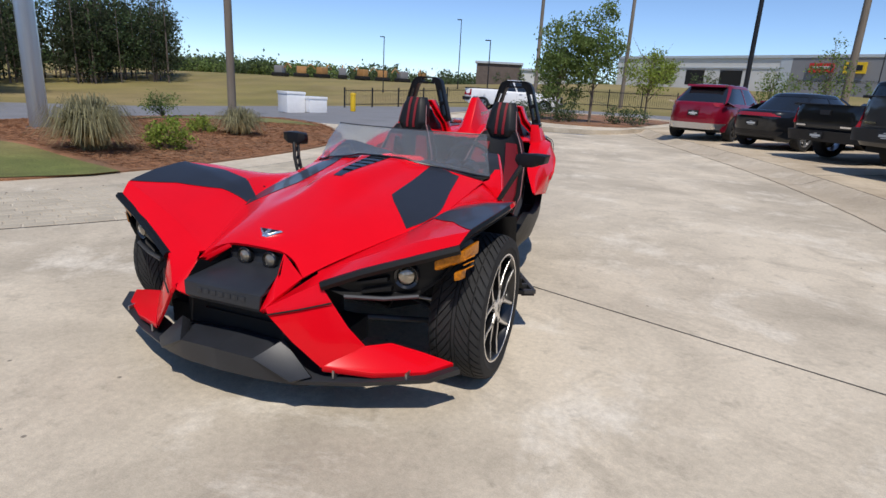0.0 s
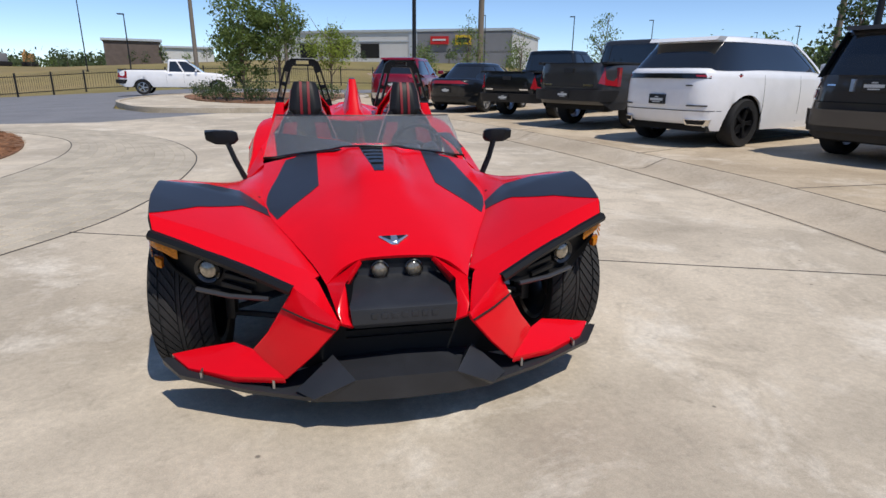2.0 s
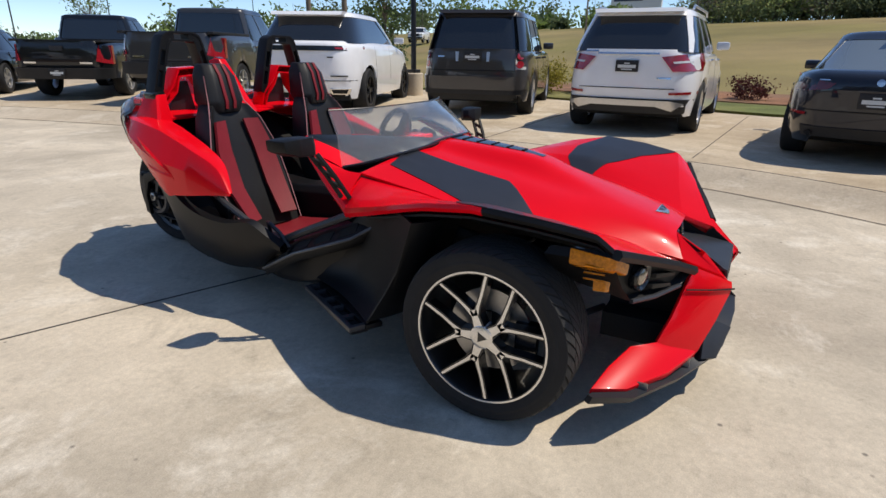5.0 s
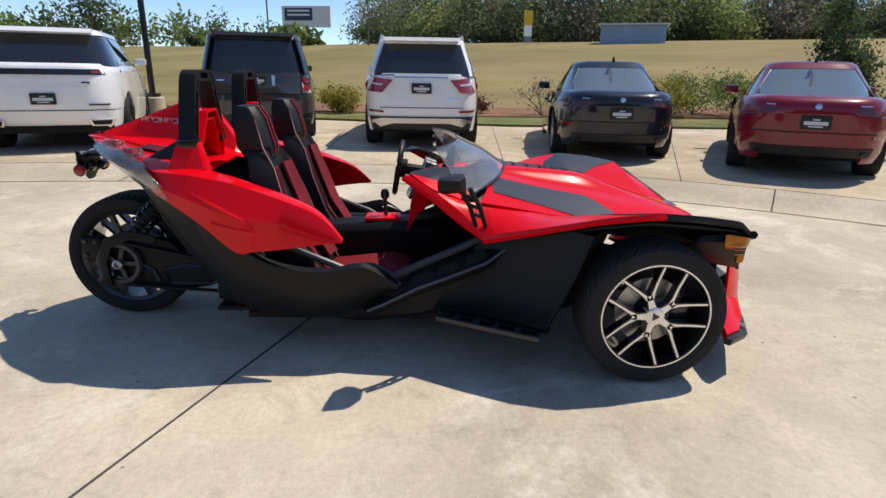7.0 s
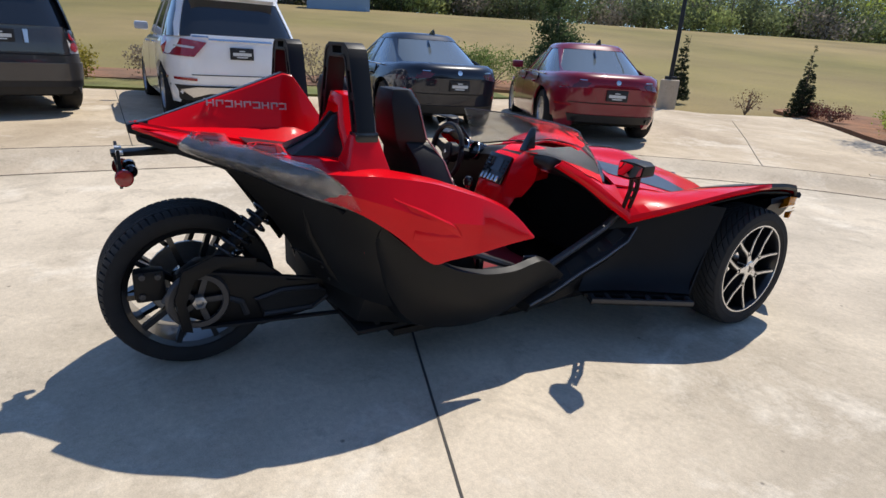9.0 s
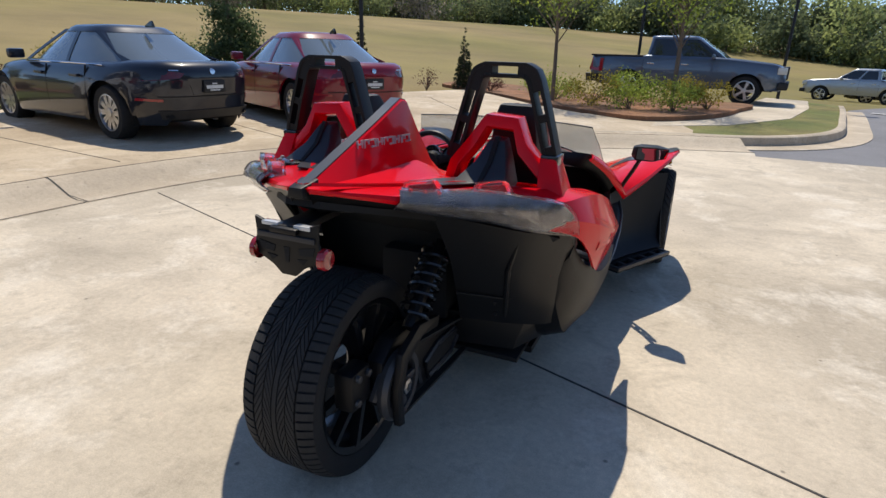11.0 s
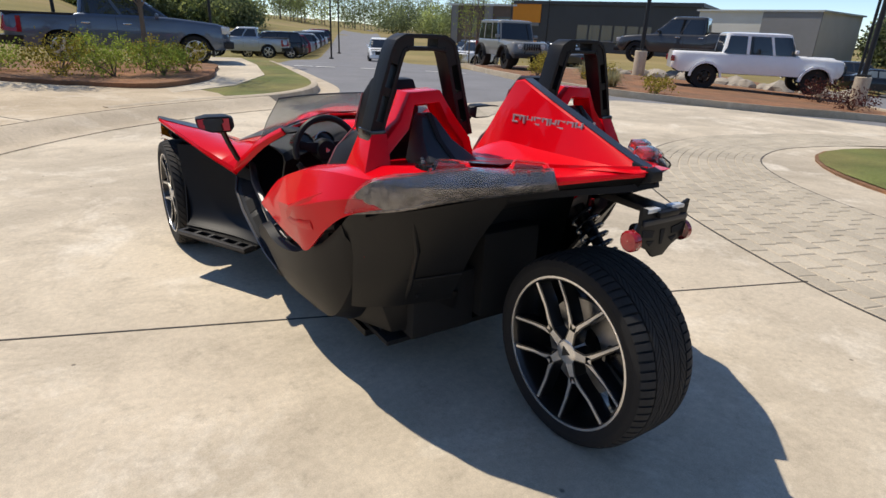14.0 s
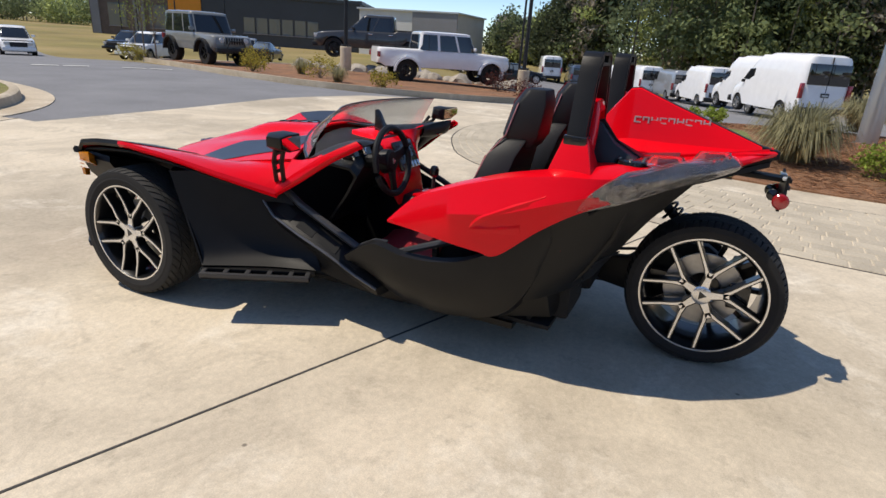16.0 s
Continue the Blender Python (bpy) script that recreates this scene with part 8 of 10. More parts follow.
# far island to the north
FAR = [(-8.3, 24.4), (-7.0, 20.2), (-5.4, 18.0), (-3.0, 17.8), (-0.8, 18.4), (0.2, 21.0), (1.6, 26.0), (2.0, 33.0), (-3.0, 36.0), (-7.6, 31.0)]
fr = [(p.x, p.y) for p in spline([(x, y, 0) for x, y in FAR], 0.5, True)]
surface("far_island_walk", fr, M_CONCRETE, lambda x, y: max(0, terrain(x, y)) + 0.10, "pale concrete apron of the far island", "pavement", cell=1.2, thick=0.2)
sweep("far_island_kerb", fr, [(-0.35, -0.1), (-0.35, 0.01), (-0.05, 0.01), (-0.03, 0.14), (0.12, 0.15), (0.12, -0.1)], M_KERB, "low kerb round the far island", "kerb", lambda x, y: max(0, terrain(x, y)), closed=True)
FARBED = [(-6.8, 28.5), (-5.4, 24.0), (-3.6, 21.9), (-2.0, 21.2), (-0.3, 22.2), (0.6, 26.0), (1.2, 32.0), (-3.0, 35.0), (-6.4, 31.5)]
surface("far_bed", [(p.x, p.y) for p in spline([(x, y, 0) for x, y in FARBED], 0.5, True)], M_MULCH, lambda x, y: max(0, terrain(x, y)) + 0.14, "brown mulch bed under young trees", "planting bed", cell=1.2, thick=0.1)
# painted stop bar
bm = bmesh.new()
for k in range(9):
    if k % 3 == 2:
        continue
    a = Vector((-5.6, -16.2)).lerp(Vector((-11.6, -12.9)), k / 9)
    b = Vector((-5.6, -16.2)).lerp(Vector((-11.6, -12.9)), (k + 0.85) / 9)
    n = Vector((0.48, 0.88)) * 0.16
    bm.faces.new([bm.verts.new((p.x, p.y, terrain(p.x, p.y) + 0.004)) for p in (a - n, b - n, b + n, a + n)])
solo("stop_bar", bm, M_LINE, "worn white stop bar across the street", "road marking", kind="structure", smooth=0)

# ---- planting ----
def leaf_mat(name, base, amount=0.45, var=0.0):
    m = mat(name, base, 0.7, island=amount, spec=0.25, var=var, scale=0.13)
    n, l = m.node_tree.nodes, m.node_tree.links
    p = n["Principled BSDF"]
    glow, mix = n.new("ShaderNodeBsdfTranslucent"), n.new("ShaderNodeMixShader")
    mix.inputs[0].default_value = 0.5
    l.new(p.inputs["Base Color"].links[0].from_socket, glow.inputs["Color"])
    l.new(p.outputs["BSDF"], mix.inputs[1])
    l.new(glow.outputs["BSDF"], mix.inputs[2])
    l.new(mix.outputs["Shader"], n["Material Output"].inputs["Surface"])
    return m


M_LEAF_BRIGHT = leaf_mat("spring_green_leaves", (0.27, 0.34, 0.065))
M_LEAF_MID = leaf_mat("mid_green_leaves", (0.18, 0.245, 0.075))
M_LEAF_DARK = leaf_mat("dark_evergreen_leaves", (0.085, 0.125, 0.055))
M_LEAF_PINE = leaf_mat("pine_needles", (0.105, 0.14, 0.065))
M_LEAF_YELLOW = leaf_mat("golden_leaves", (0.32, 0.27, 0.05))
M_BARE = leaf_mat("bare_twigs", (0.27, 0.22, 0.16), 0.3)
M_REED = leaf_mat("dry_grass_blades", (0.33, 0.31, 0.18), 0.5)
M_STRAWBLADE = leaf_mat("straw_coloured_blades", (0.42, 0.33, 0.17), 0.4)
M_REDLEAF = leaf_mat("wine_red_leaves", (0.10, 0.035, 0.030))
M_STAND = leaf_mat("dark_stand_needles", (0.060, 0.075, 0.040), 0.35)
# distant foliage: paler copies of the leaf colours, with haze painted in
M_HAZED_SPRING = leaf_mat("hazed_spring_leaves", (0.36, 0.41, 0.155), 0.20, 0.42)
M_HAZED_MID = leaf_mat("hazed_mid_leaves", (0.245, 0.29, 0.135), 0.20, 0.42)
M_HAZED_PINE = leaf_mat("hazed_pine_needles", (0.145, 0.18, 0.095), 0.20, 0.42)
M_HAZED_BARE = leaf_mat("hazed_bare_twigs", (0.29, 0.255, 0.21), 0.18, 0.3)
M_BARK = mat("bark", (0.16, 0.125, 0.095), 0.9, var=0.3, scale=6, bump=0.8, bump_scale=40, stretch=(1, 1, 0.2))
M_BARKDARK = mat("dark_pine_bark", (0.15, 0.12, 0.10), 0.9, var=0.3, scale=4, bump=0.8, bump_scale=30)
rng = np.random.default_rng(5)


def leaf_mesh(name, centres, size, material, stretch=1.0, flatness=0.0):
    """Small four-cornered leaves, each with its own lie, as one mesh."""
    n = len(centres)
    d = rng.normal(size=(n, 3))
    d[:, 2] = d[:, 2] * (1 - flatness)
    d /= np.linalg.norm(d, axis=1)[:, None]
    e = np.cross(d, rng.normal(size=(n, 3)))
    e /= np.linalg.norm(e, axis=1)[:, None]
    s = size * rng.uniform(0.55, 1.3, n)[:, None]
    a, b = d * s * stretch, e * s * 0.5
    verts = np.stack([centres - a * 0.5, centres + b * 0.5, centres + a * 0.5, centres - b * 0.5], axis=1).reshape(-1, 3)
    me = bpy.data.meshes.new(name)
    me.from_pydata(verts.tolist(), [], np.arange(4 * n).reshape(-1, 4).tolist())
    me.materials.append(material)
    return me


def crown_points(n, clumps, radius, height, base, shape="round", tight=0.16):
    """Leaf places gathered in clumps, so that the crown has gaps and an uneven edge."""
    cs = []
    while len(cs) < clumps:
        p = rng.uniform(-1, 1, 3)
        f = (p[2] + 1) / 2
        lim = {"round": math.sqrt(max(0, 1 - p[2] ** 2)), "cone": (1 - f) * 0.95 + 0.05, "egg": math.sqrt(max(0, 1 - p[2] ** 2)) * (1.15 - 0.5 * f)}[shape]
        if math.hypot(p[0], p[1]) < lim and (math.hypot(p[0], p[1]) > lim * 0.35 or rng.random() < 0.4):
            cs.append((p[0] * radius, p[1] * radius, base + f * height))
    cs = np.array(cs)
    k = rng.integers(0, clumps, n)
    return cs[k] + rng.normal(size=(n, 3)) * radius * tight * np.array([1, 1, 0.8]), cs


def tree(name, at, height, radius, material, label, shape="egg", leaves=2600, leaf=0.13, trunk=0.09, base=0.3, clumps=70, bark=None, bare=0, group="", tight=0.16):
    t = thing(name, at, rng.uniform(0, 360), label, "tree", group)
    pts, cs = crown_points(leaves, clumps, radius, height * (1 - base), height * base, shape, tight)
    ob = new("crown", leaf_mesh("crown", pts, leaf, material))
    ob.parent = t
    bm = bmesh.new()
    bend = rng.normal(size=2) * 0.04 * height
    spine = [(bend[0] * f * f, bend[1] * f * f, height * 0.93 * f - 0.1 * (f == 0)) for f in (0, 0.2, 0.45, 0.7, 1.0)]
    tube(bm, spine, [trunk, trunk * 0.85, trunk * 0.6, trunk * 0.35, trunk * 0.1], 8)
    for c in cs[:: max(1, len(cs) // 26)]:
        z0 = max(height * base * 0.7, c[2] - radius * 0.8)
        f = z0 / (height * 0.93)
        p0 = (bend[0] * f * f, bend[1] * f * f, z0)
        mid = ((p0[0] + c[0]) / 2, (p0[1] + c[1]) / 2, z0 * 0.4 + c[2] * 0.6)
        tube(bm, [p0, mid, tuple(c)], [trunk * 0.30, trunk * 0.16, trunk * 0.05], 5)
    for k in range(bare):
        a, z0 = rng.uniform(0, 6.28), height * rng.uniform(0.4, 0.8)
        tube(bm, [(0, 0, z0), (math.cos(a) * radius * 0.5, math.sin(a) * radius * 0.5, z0 + height * 0.14), (math.cos(a) * radius * 0.9, math.sin(a) * radius * 0.9, z0 + height * 0.34)], [trunk * 0.3, trunk * 0.15, trunk * 0.04], 4)
    part("trunk", bm, bark or M_BARK, t)
    return t


def bush(name, at, radius, height, material, label, leaves=1500, leaf=0.06, clumps=40, group=""):
    b = thing(name, at, rng.uniform(0, 360), label, "bush", group)
    pts, cs = crown_points(leaves, clumps, radius, height * 0.92, height * 0.06, "round", 0.17)
    ob = new("foliage", leaf_mesh("foliage", pts, leaf, material))
    ob.parent = b
    bm = bmesh.new()
    for c in cs[::3]:
        tube(bm, [(0, 0, -0.03), (c[0] * 0.4, c[1] * 0.4, c[2] * 0.5), tuple(c)], [0.012, 0.008, 0.003], 4)
    part("stem", bm, M_BARK, b)
    return b


def tuft(name, at, radius, height, label, blades=900, material=None):
    """A clump of arching grass blades."""
    clump = thing(name, at, 0, label, "ornamental grass")
    for bunch, colour in enumerate((material or M_REED, M_REED, M_STRAWBLADE)):
        blade_bunch(clump, radius * (1.0, 0.92, 0.8)[bunch], height * (1.0, 0.9, 0.6)[bunch], blades // 3, colour)
    return clump


def blade_bunch(clump, radius, height, blades, colour):
    """Arching blades of one tone within a clump."""
    verts, faces = [], []
    for k in range(blades):
        a, lean = rng.uniform(0, 2 * math.pi), rng.uniform(0.05, 1.0)
        d = np.array([math.cos(a), math.sin(a), 0])
        side = np.array([-d[1], d[0], 0]) * rng.uniform(0.004, 0.009)
        root = d * rng.uniform(0, 0.25) * radius
        h = height * rng.uniform(0.6, 1.1)
        pts = [root + np.array([0, 0, -0.02]), root + d * radius * lean * 0.35 + np.array([0, 0, h * 0.65]), root + d * radius * lean * 0.8 + np.array([0, 0, h * (1 - 0.28 * lean)]), root + d * radius * lean * 1.1 + np.array([0, 0, h * (0.95 - 0.65 * lean)])]
        i = len(verts)
        for p, w in zip(pts, (1, 1, 0.7, 0.1)):
            verts += [tuple(p - side * w), tuple(p + side * w)]
        faces += [(i, i + 1, i + 3, i + 2), (i + 2, i + 3, i + 5, i + 4), (i + 4, i + 5, i + 7, i + 6)]
    me = bpy.data.meshes.new("grass_tuft")
    me.from_pydata(verts, [], faces)
    me.materials.append(colour)
    ob = new("grass_tuft", me)
    ob.parent = clump
    tagged(ob, kind="stuff")


def on(x, y, lift=0.0):
    return (x, y, terrain(x, y) + lift)


# the round island
tuft("grass_clump", (-6.4, 3.68, 0.06), 0.68, 0.84, "large grey-green clump of arching ornamental grass", 2400)
tuft("grass_clump", (-6.7, 7.2, 0.06), 0.58, 0.64, "dry straw-coloured clump of ornamental grass", 1300)
tuft("grass_clump", (-13.0, 5.6, 0.06), 0.9, 0.8, "grey-green clump of ornamental grass in mulch", 1200)
bush("green_bush", (-5.95, 4.7, 0.05), 0.36, 0.50, M_LEAF_BRIGHT, "small bright green leafy bush in pine straw", 1500)
bush("green_bush", (-7.25, 6.8, 0.06), 0.28, 0.40, M_LEAF_BRIGHT, "small bright green leafy bush in pine straw", 900)
bush("green_bush", (-12.2, 10.4, 0.06), 0.55, 0.65, M_LEAF_MID, "dark green rounded bush on lawn", 1200)
for x, y in ((-9.9, 1.75), (-10.3, 2.15), (-11.0, 2.6)):
    bush("low_bush", (x, y, 0.06), 0.22, 0.36, M_LEAF_BRIGHT, "low green bush at the edge of lawn", 900, group="island bushes")
# big steel pole
bm = bmesh.new()
tube(bm, [(0, 0, -0.1), (0, 0, 4), (0, 0, 9), (0, 0, 16)], [0.165, 0.16, 0.15, 0.12], 28)
pole_steel = thing("steel_flagpole", (-9.6, 5.1, 0.05), 0, "thick brushed steel pole in a mulch bed", "pole")
part("shaft", bm, mat("brushed_steel", (0.55, 0.55, 0.56), 0.32, 0.9, var=0.08, scale=2, stretch=(6, 6, 0.3)), pole_steel, smooth=60)
part("base_flange", spin(bmesh.new(), [(0.28, 0.0), (0.28, 0.04), (0.21, 0.10)], 28, Matrix.Rotation(radians(-90), 4, "Y")), M_ALLOY, pole_steel)

# corner bed and its trees
tree("young_tree", (2.36, -10.4, 0.24), 4.6, 1.15, M_LEAF_BRIGHT, "young tree with light green spring leaves", leaves=2600, leaf=0.10, trunk=0.055, base=0.40, group="corner trees")
tree("young_tree", (-0.4, -10.9, 0.24), 5.0, 1.2, M_LEAF_BRIGHT, "young tree with light green spring leaves", leaves=2600, leaf=0.10, trunk=0.06, base=0.36, group="corner trees")
for x, y, r, h in ((1.3, -9.7, 0.6, 0.75), (0.4, -9.4, 0.55, 0.7), (-0.5, -9.5, 0.55, 0.62), (-1.2, -10.6, 0.5, 0.6), (2.4, -10.9, 0.6, 0.6), (0.6, -10.9, 0.6, 0.8), (-0.6, -12.0, 0.5, 0.6), (3.2, -12.3, 0.5, 0.5)):
    bush("loose_shrub", (x, y, 0.24), r, h, M_LEAF_YELLOW if (x * 7) % 2 > 1 else M_LEAF_BRIGHT, "loose yellow-green shrub in brown mulch", 1500, 0.06, 30, "corner shrubs")
for x, y in ((4.7, -12.4), (5.4, -12.9)):
    bush("wine_shrub", (x, y, 0.25), 0.38, 0.38, M_REDLEAF, "low wine-brown rounded shrub", 900, 0.05, group="corner shrubs")
cedar = tree("column_cedar", (5.75, -12.9, 0.22), 1.75, 0.34, M_STAND, "narrow dark green cone-shaped cedar", shape="cone", leaves=9000, leaf=0.05, trunk=0.035, base=0.02, clumps=420, tight=0.06)
tree("column_cedar", (8.6, -11.6, 0.35), 1.9, 0.34, M_STAND, "narrow dark green cone-shaped cedar", shape="cone", leaves=9000, leaf=0.05, trunk=0.035, base=0.02, clumps=420, tight=0.06)
bush("bare_shrub", (6.3, -11.4, 0.24), 0.36, 0.6, M_REDLEAF, "thin half-bare shrub on mulch", 260, 0.05)
# shrubs behind the row
for x, y, r, h, k in ((12.6, 4.6, 0.7, 0.8, 0), (12.9, 3.3, 0.55, 0.7, 0), (12.6, -2.2, 0.75, 0.95, 2), (13.0, -0.4, 0.5, 0.5, 3), (12.6, -3.6, 0.45, 0.4, 3), (12.3, -5.2, 0.75, 1.0, 0), (12.4, -6.3, 0.9, 1.15, 1), (12.2, -7.6, 0.9, 1.05, 1), (12.9, 1.6, 0.55, 0.75, 2), (13.2, 6.2, 0.5, 0.7, 2)):
    bush("verge_shrub", (x, y, max(pad_z(x, y), terrain(x, y)) + 0.03), r, h, (M_LEAF_YELLOW, M_LEAF_MID, M_BARE, M_REDLEAF)[k], ("golden green shrub behind the parked row", "rounded green shrub behind the parked row", "bare brown twiggy shrub on mulch", "low wine-brown shrub on mulch")[k], (2800, 3000, 900, 1300)[k], 0.075, group="verge shrubs")
tree("cone_evergreen", (11.9, -9.7, terrain(11.9, -9.7)), 3.7, 1.1, M_LEAF_DARK, "broad cone-shaped evergreen behind the red saloon", shape="cone", leaves=11000, leaf=0.11, trunk=0.10, base=0.03, clumps=170, tight=0.14)
tree("slim_evergreen", (11.6, 8.9, 0.25), 3.6, 0.7, M_LEAF_DARK, "slim dusty evergreen beside a lamp post", leaves=1500, leaf=0.12, trunk=0.06, base=0.12, clumps=46)
# far island trees
tree("pine_tree", (-3.4, 24.0, 0.14), 4.6, 1.3, M_LEAF_MID, "bushy young pine with green needles", shape="egg", leaves=7000, leaf=0.15, trunk=0.07, base=0.16, group="far trees")
tree("pine_tree", (-1.9, 23.8, 0.14), 5.0, 1.1, M_LEAF_MID, "tall young pine with green needles", shape="egg", leaves=5200, leaf=0.14, trunk=0.07, base=0.30, group="far trees")
tree("young_tree", (0.3, 25.6, 0.14), 3.3, 1.05, M_LEAF_BRIGHT, "young tree with thin bright leaves and bare tips", shape="round", leaves=3000, leaf=0.12, trunk=0.05, base=0.42, bare=9, group="far trees")
for x, y in ((-4.6, 23.4), (-4.0, 22.8), (-3.0, 22.4), (-2.6, 23.0), (-0.8, 24.0), (0.0, 23.4), (-5.2, 24.6)):
    bush("grey_shrub", (x, y, 0.14), 0.55, 0.8, M_LEAF_DARK, "grey-green shrub under young trees", 650, 0.09, group="far shrubs")
for x, y, h in ((8.2, 31.0, 4.6), (12.0, 33.0, 4.2), (6.5, 36.0, 3.4), (16.0, 30.0, 5.0)):
    tree("young_tree", on(x, y), h, 1.0, M_LEAF_MID, "young tree on dry grass far behind", leaves=1100, leaf=0.14, trunk=0.06, base=0.3, group="far trees")
# street bank plants and rocks
for x, y, r, h, k in ((-13.6, -9.6, 0.6, 0.7, 0), (-12.6, -8.2, 0.5, 0.5, 1), (-13.2, -12.2, 0.5, 0.6, 0), (-12.6, -6.6, 0.45, 0.5, 0), (-17.5, -3.6, 0.6, 0.6, 2), (-19.0, -5.2, 0.6, 0.7, 2), (-14.6, -11.2, 0.5, 0.6, 1), (-15.4, -14.0, 0.6, 0.8, 0), (-14.2, -19.5, 0.5, 0.6, 0), (-16.5, -22.0, 0.5, 0.6, 1)):
    z = terrain(x, y) + 0.08 + 0.12 * smoothstep(-12.5, -22, x) * smoothstep(-24, -16, y) * smoothstep(-2, -8, y)
    if k == 1:
        tuft("grass_clump", (x, y, z), r, h, "grey clump of ornamental grass on mulch", 420)
    else:
        bush("bank_shrub", (x, y, z), r, h, (M_LEAF_YELLOW, None, M_REDLEAF)[k], ("golden green shrub on the mulch bank", "", "brown-red shrub on the mulch bank")[k], 650, 0.08, group="bank shrubs")
M_ROCK = mat("pale_boulder", (0.36, 0.32, 0.27), 0.9, var=0.25, scale=3, fine=0.2, fine_scale=30, bump=0.7, bump_scale=12)
for k in range(22):
    f = k / 21
    x, y = -20.5 - 3.2 * f + rng.uniform(-0.5, 0.5), -15.5 + 9.0 * f + rng.uniform(-0.5, 0.5)
    r = rng.uniform(0.28, 0.55)
    bm = bmesh.new()
    bmesh.ops.create_icosphere(bm, subdivisions=2, radius=r)
    for v in bm.verts:
        v.co *= 1 + 0.35 * noise.noise(v.co * 2.2 + Vector((k * 3, 0, 0)))
        v.co.z *= 0.7
    solo("boulder", bm, M_ROCK, "pale tan boulder on the mulch bank", "rock", "bank boulders", smooth=30, at=pose(x, y, terrain(x, y) + 0.16 + 0.1 * r, 0, 0, rng.uniform(0, 360)))

# pine straw lying loose on the beds
def straw(name, poly, n, z, label):
    wide_lawn = [(-7.2 + (px + 7.2) * 1.12, 1.9 + (py - 1.9) * 1.12) for px, py in LAWN_A]
    xs, ys = [p[0] for p in poly], [p[1] for p in poly]
    pts = []
    while len(pts) < n:
        x, y = rng.uniform(min(xs), max(xs)), rng.uniform(min(ys), max(ys))
        if inside(poly, x, y) and not inside(wide_lawn, x, y) and not inside(LAWN_B, x, y):
            pts.append((x, y, z(x, y) + rng.uniform(0.01, 0.035)))
    me = leaf_mesh(name, np.array(pts), 0.016, M_STRAW, 8.0, 0.9)
    ob = new(name, me)
    return tagged(ob, label, "pine straw", kind="stuff")


straw("pine_straw", island_path, 46000, lambda x, y: drive_z(x, y) + 0.02 + 0.13 * smoothstep(-4.8, -7.5, x) * smoothstep(0.5, 3, y), "loose brown pine straw over the island bed")


# woods: rows of tall trees far behind
def woods(name, spots, label, materials, leaf=0.85, per=150):
    for key, material in enumerate(materials):
        mine = [s for i, s in enumerate(spots) if i % len(materials) == key]
        allp = []
        for x, y, h, r in mine:
            p, c = crown_points(per, 26, r, h * 0.93, h * 0.07, "egg", 0.24)
            p[:, 0] += x
            p[:, 1] += y
            p[:, 2] += terrain(x, y)
            allp.append(p)
        ob = new(name, leaf_mesh(name, np.concatenate(allp), leaf, material))
        tagged(ob, label, "woods", kind="stuff")
    verts, faces = [], []
    for x, y, h, r in spots:
        z = terrain(x, y)
        i = len(verts)
        w = (0.03 + h * 0.004) * rng.uniform(0.5, 1.3)
        for zz, ww in ((z - 0.5, w), (z + h * 0.9, w * 0.3)):
            verts += [(x - ww, y - ww, zz), (x + ww, y - ww, zz), (x + ww, y + ww, zz), (x - ww, y + ww, zz)]
        faces += [(i, i + 1, i + 5, i + 4), (i + 1, i + 2, i + 6, i + 5), (i + 2, i + 3, i + 7, i + 6), (i + 3, i, i + 4, i + 7)]
    me = bpy.data.meshes.new(name)
    me.from_pydata(verts, [], faces)
    me.materials.append(M_BARKDARK)
    tagged(new(name + "_trunks", me), "thin grey-brown trunks of distant trees", "woods", kind="stuff")


def row(a, b, n, depth, h0, h1, r0, r1):
    out = []
    for k in range(n):
        f = rng.random()
        x, y = a[0] + (b[0] - a[0]) * f, a[1] + (b[1] - a[1]) * f
        d = Vector((x, y)).normalized() * rng.uniform(0, depth)
        out.append((x + d.x, y + d.y, rng.uniform(h0, h1), rng.uniform(r0, r1)))
    return out


woods("hill_woods", row((85, 9), (66, -44), 130, 26, 8, 15, 2.2, 4.0) + row((66, -44), (30, -96), 90, 30, 8, 14, 2.4, 4.2) + row((84, 9), (64, -44), 150, 20, 2.5, 6.5, 2.2, 4.0) + row((64, -44), (30, -94), 90, 20, 2.5, 6.0, 2.2, 4.0), "spring woods of pine and hardwood along the hilltop", (M_HAZED_MID, M_HAZED_SPRING, M_HAZED_PINE, M_HAZED_BARE, M_HAZED_PINE), 0.46, 600)
woods("low_woods", row((150, 40), (90, 130), 70, 40, 7, 12, 3, 5) + row((80, 16), (100, 40), 14, 10, 1.5, 3.0, 1.5, 2.5), "low distant woods beyond the field", (M_LEAF_MID, M_LEAF_PINE), 1.3, 110)
woods("west_woods", row((-70, -12), (-61, 34), 130, 26, 15, 25, 2.8, 4.8) + row((-84, -22), (-70, -12), 36, 20, 7.5, 11.5, 2.4, 3.8) + row((-98, -34), (-84, -22), 36, 20, 5.5, 8.0, 2.2, 3.4), "tall mixed woods behind the van lot", (M_HAZED_PINE, M_HAZED_SPRING, M_HAZED_MID, M_HAZED_PINE, M_STAND, M_HAZED_BARE), 0.66, 1150)
woods("far_slope_woods", row((-100, 96), (-62, 128), 90, 50, 1.5, 3.6, 2.5, 4.5), "green woods on a far slope", (M_LEAF_PINE, M_LEAF_MID), 0.8, 260)
woods("pine_woods", row((-98, 36), (-66, 63), 170, 26, 11, 15, 1.8, 3.0), "dark stand of tall pines beyond the road", (M_STAND, M_LEAF_DARK, M_STAND), 0.5, 520)
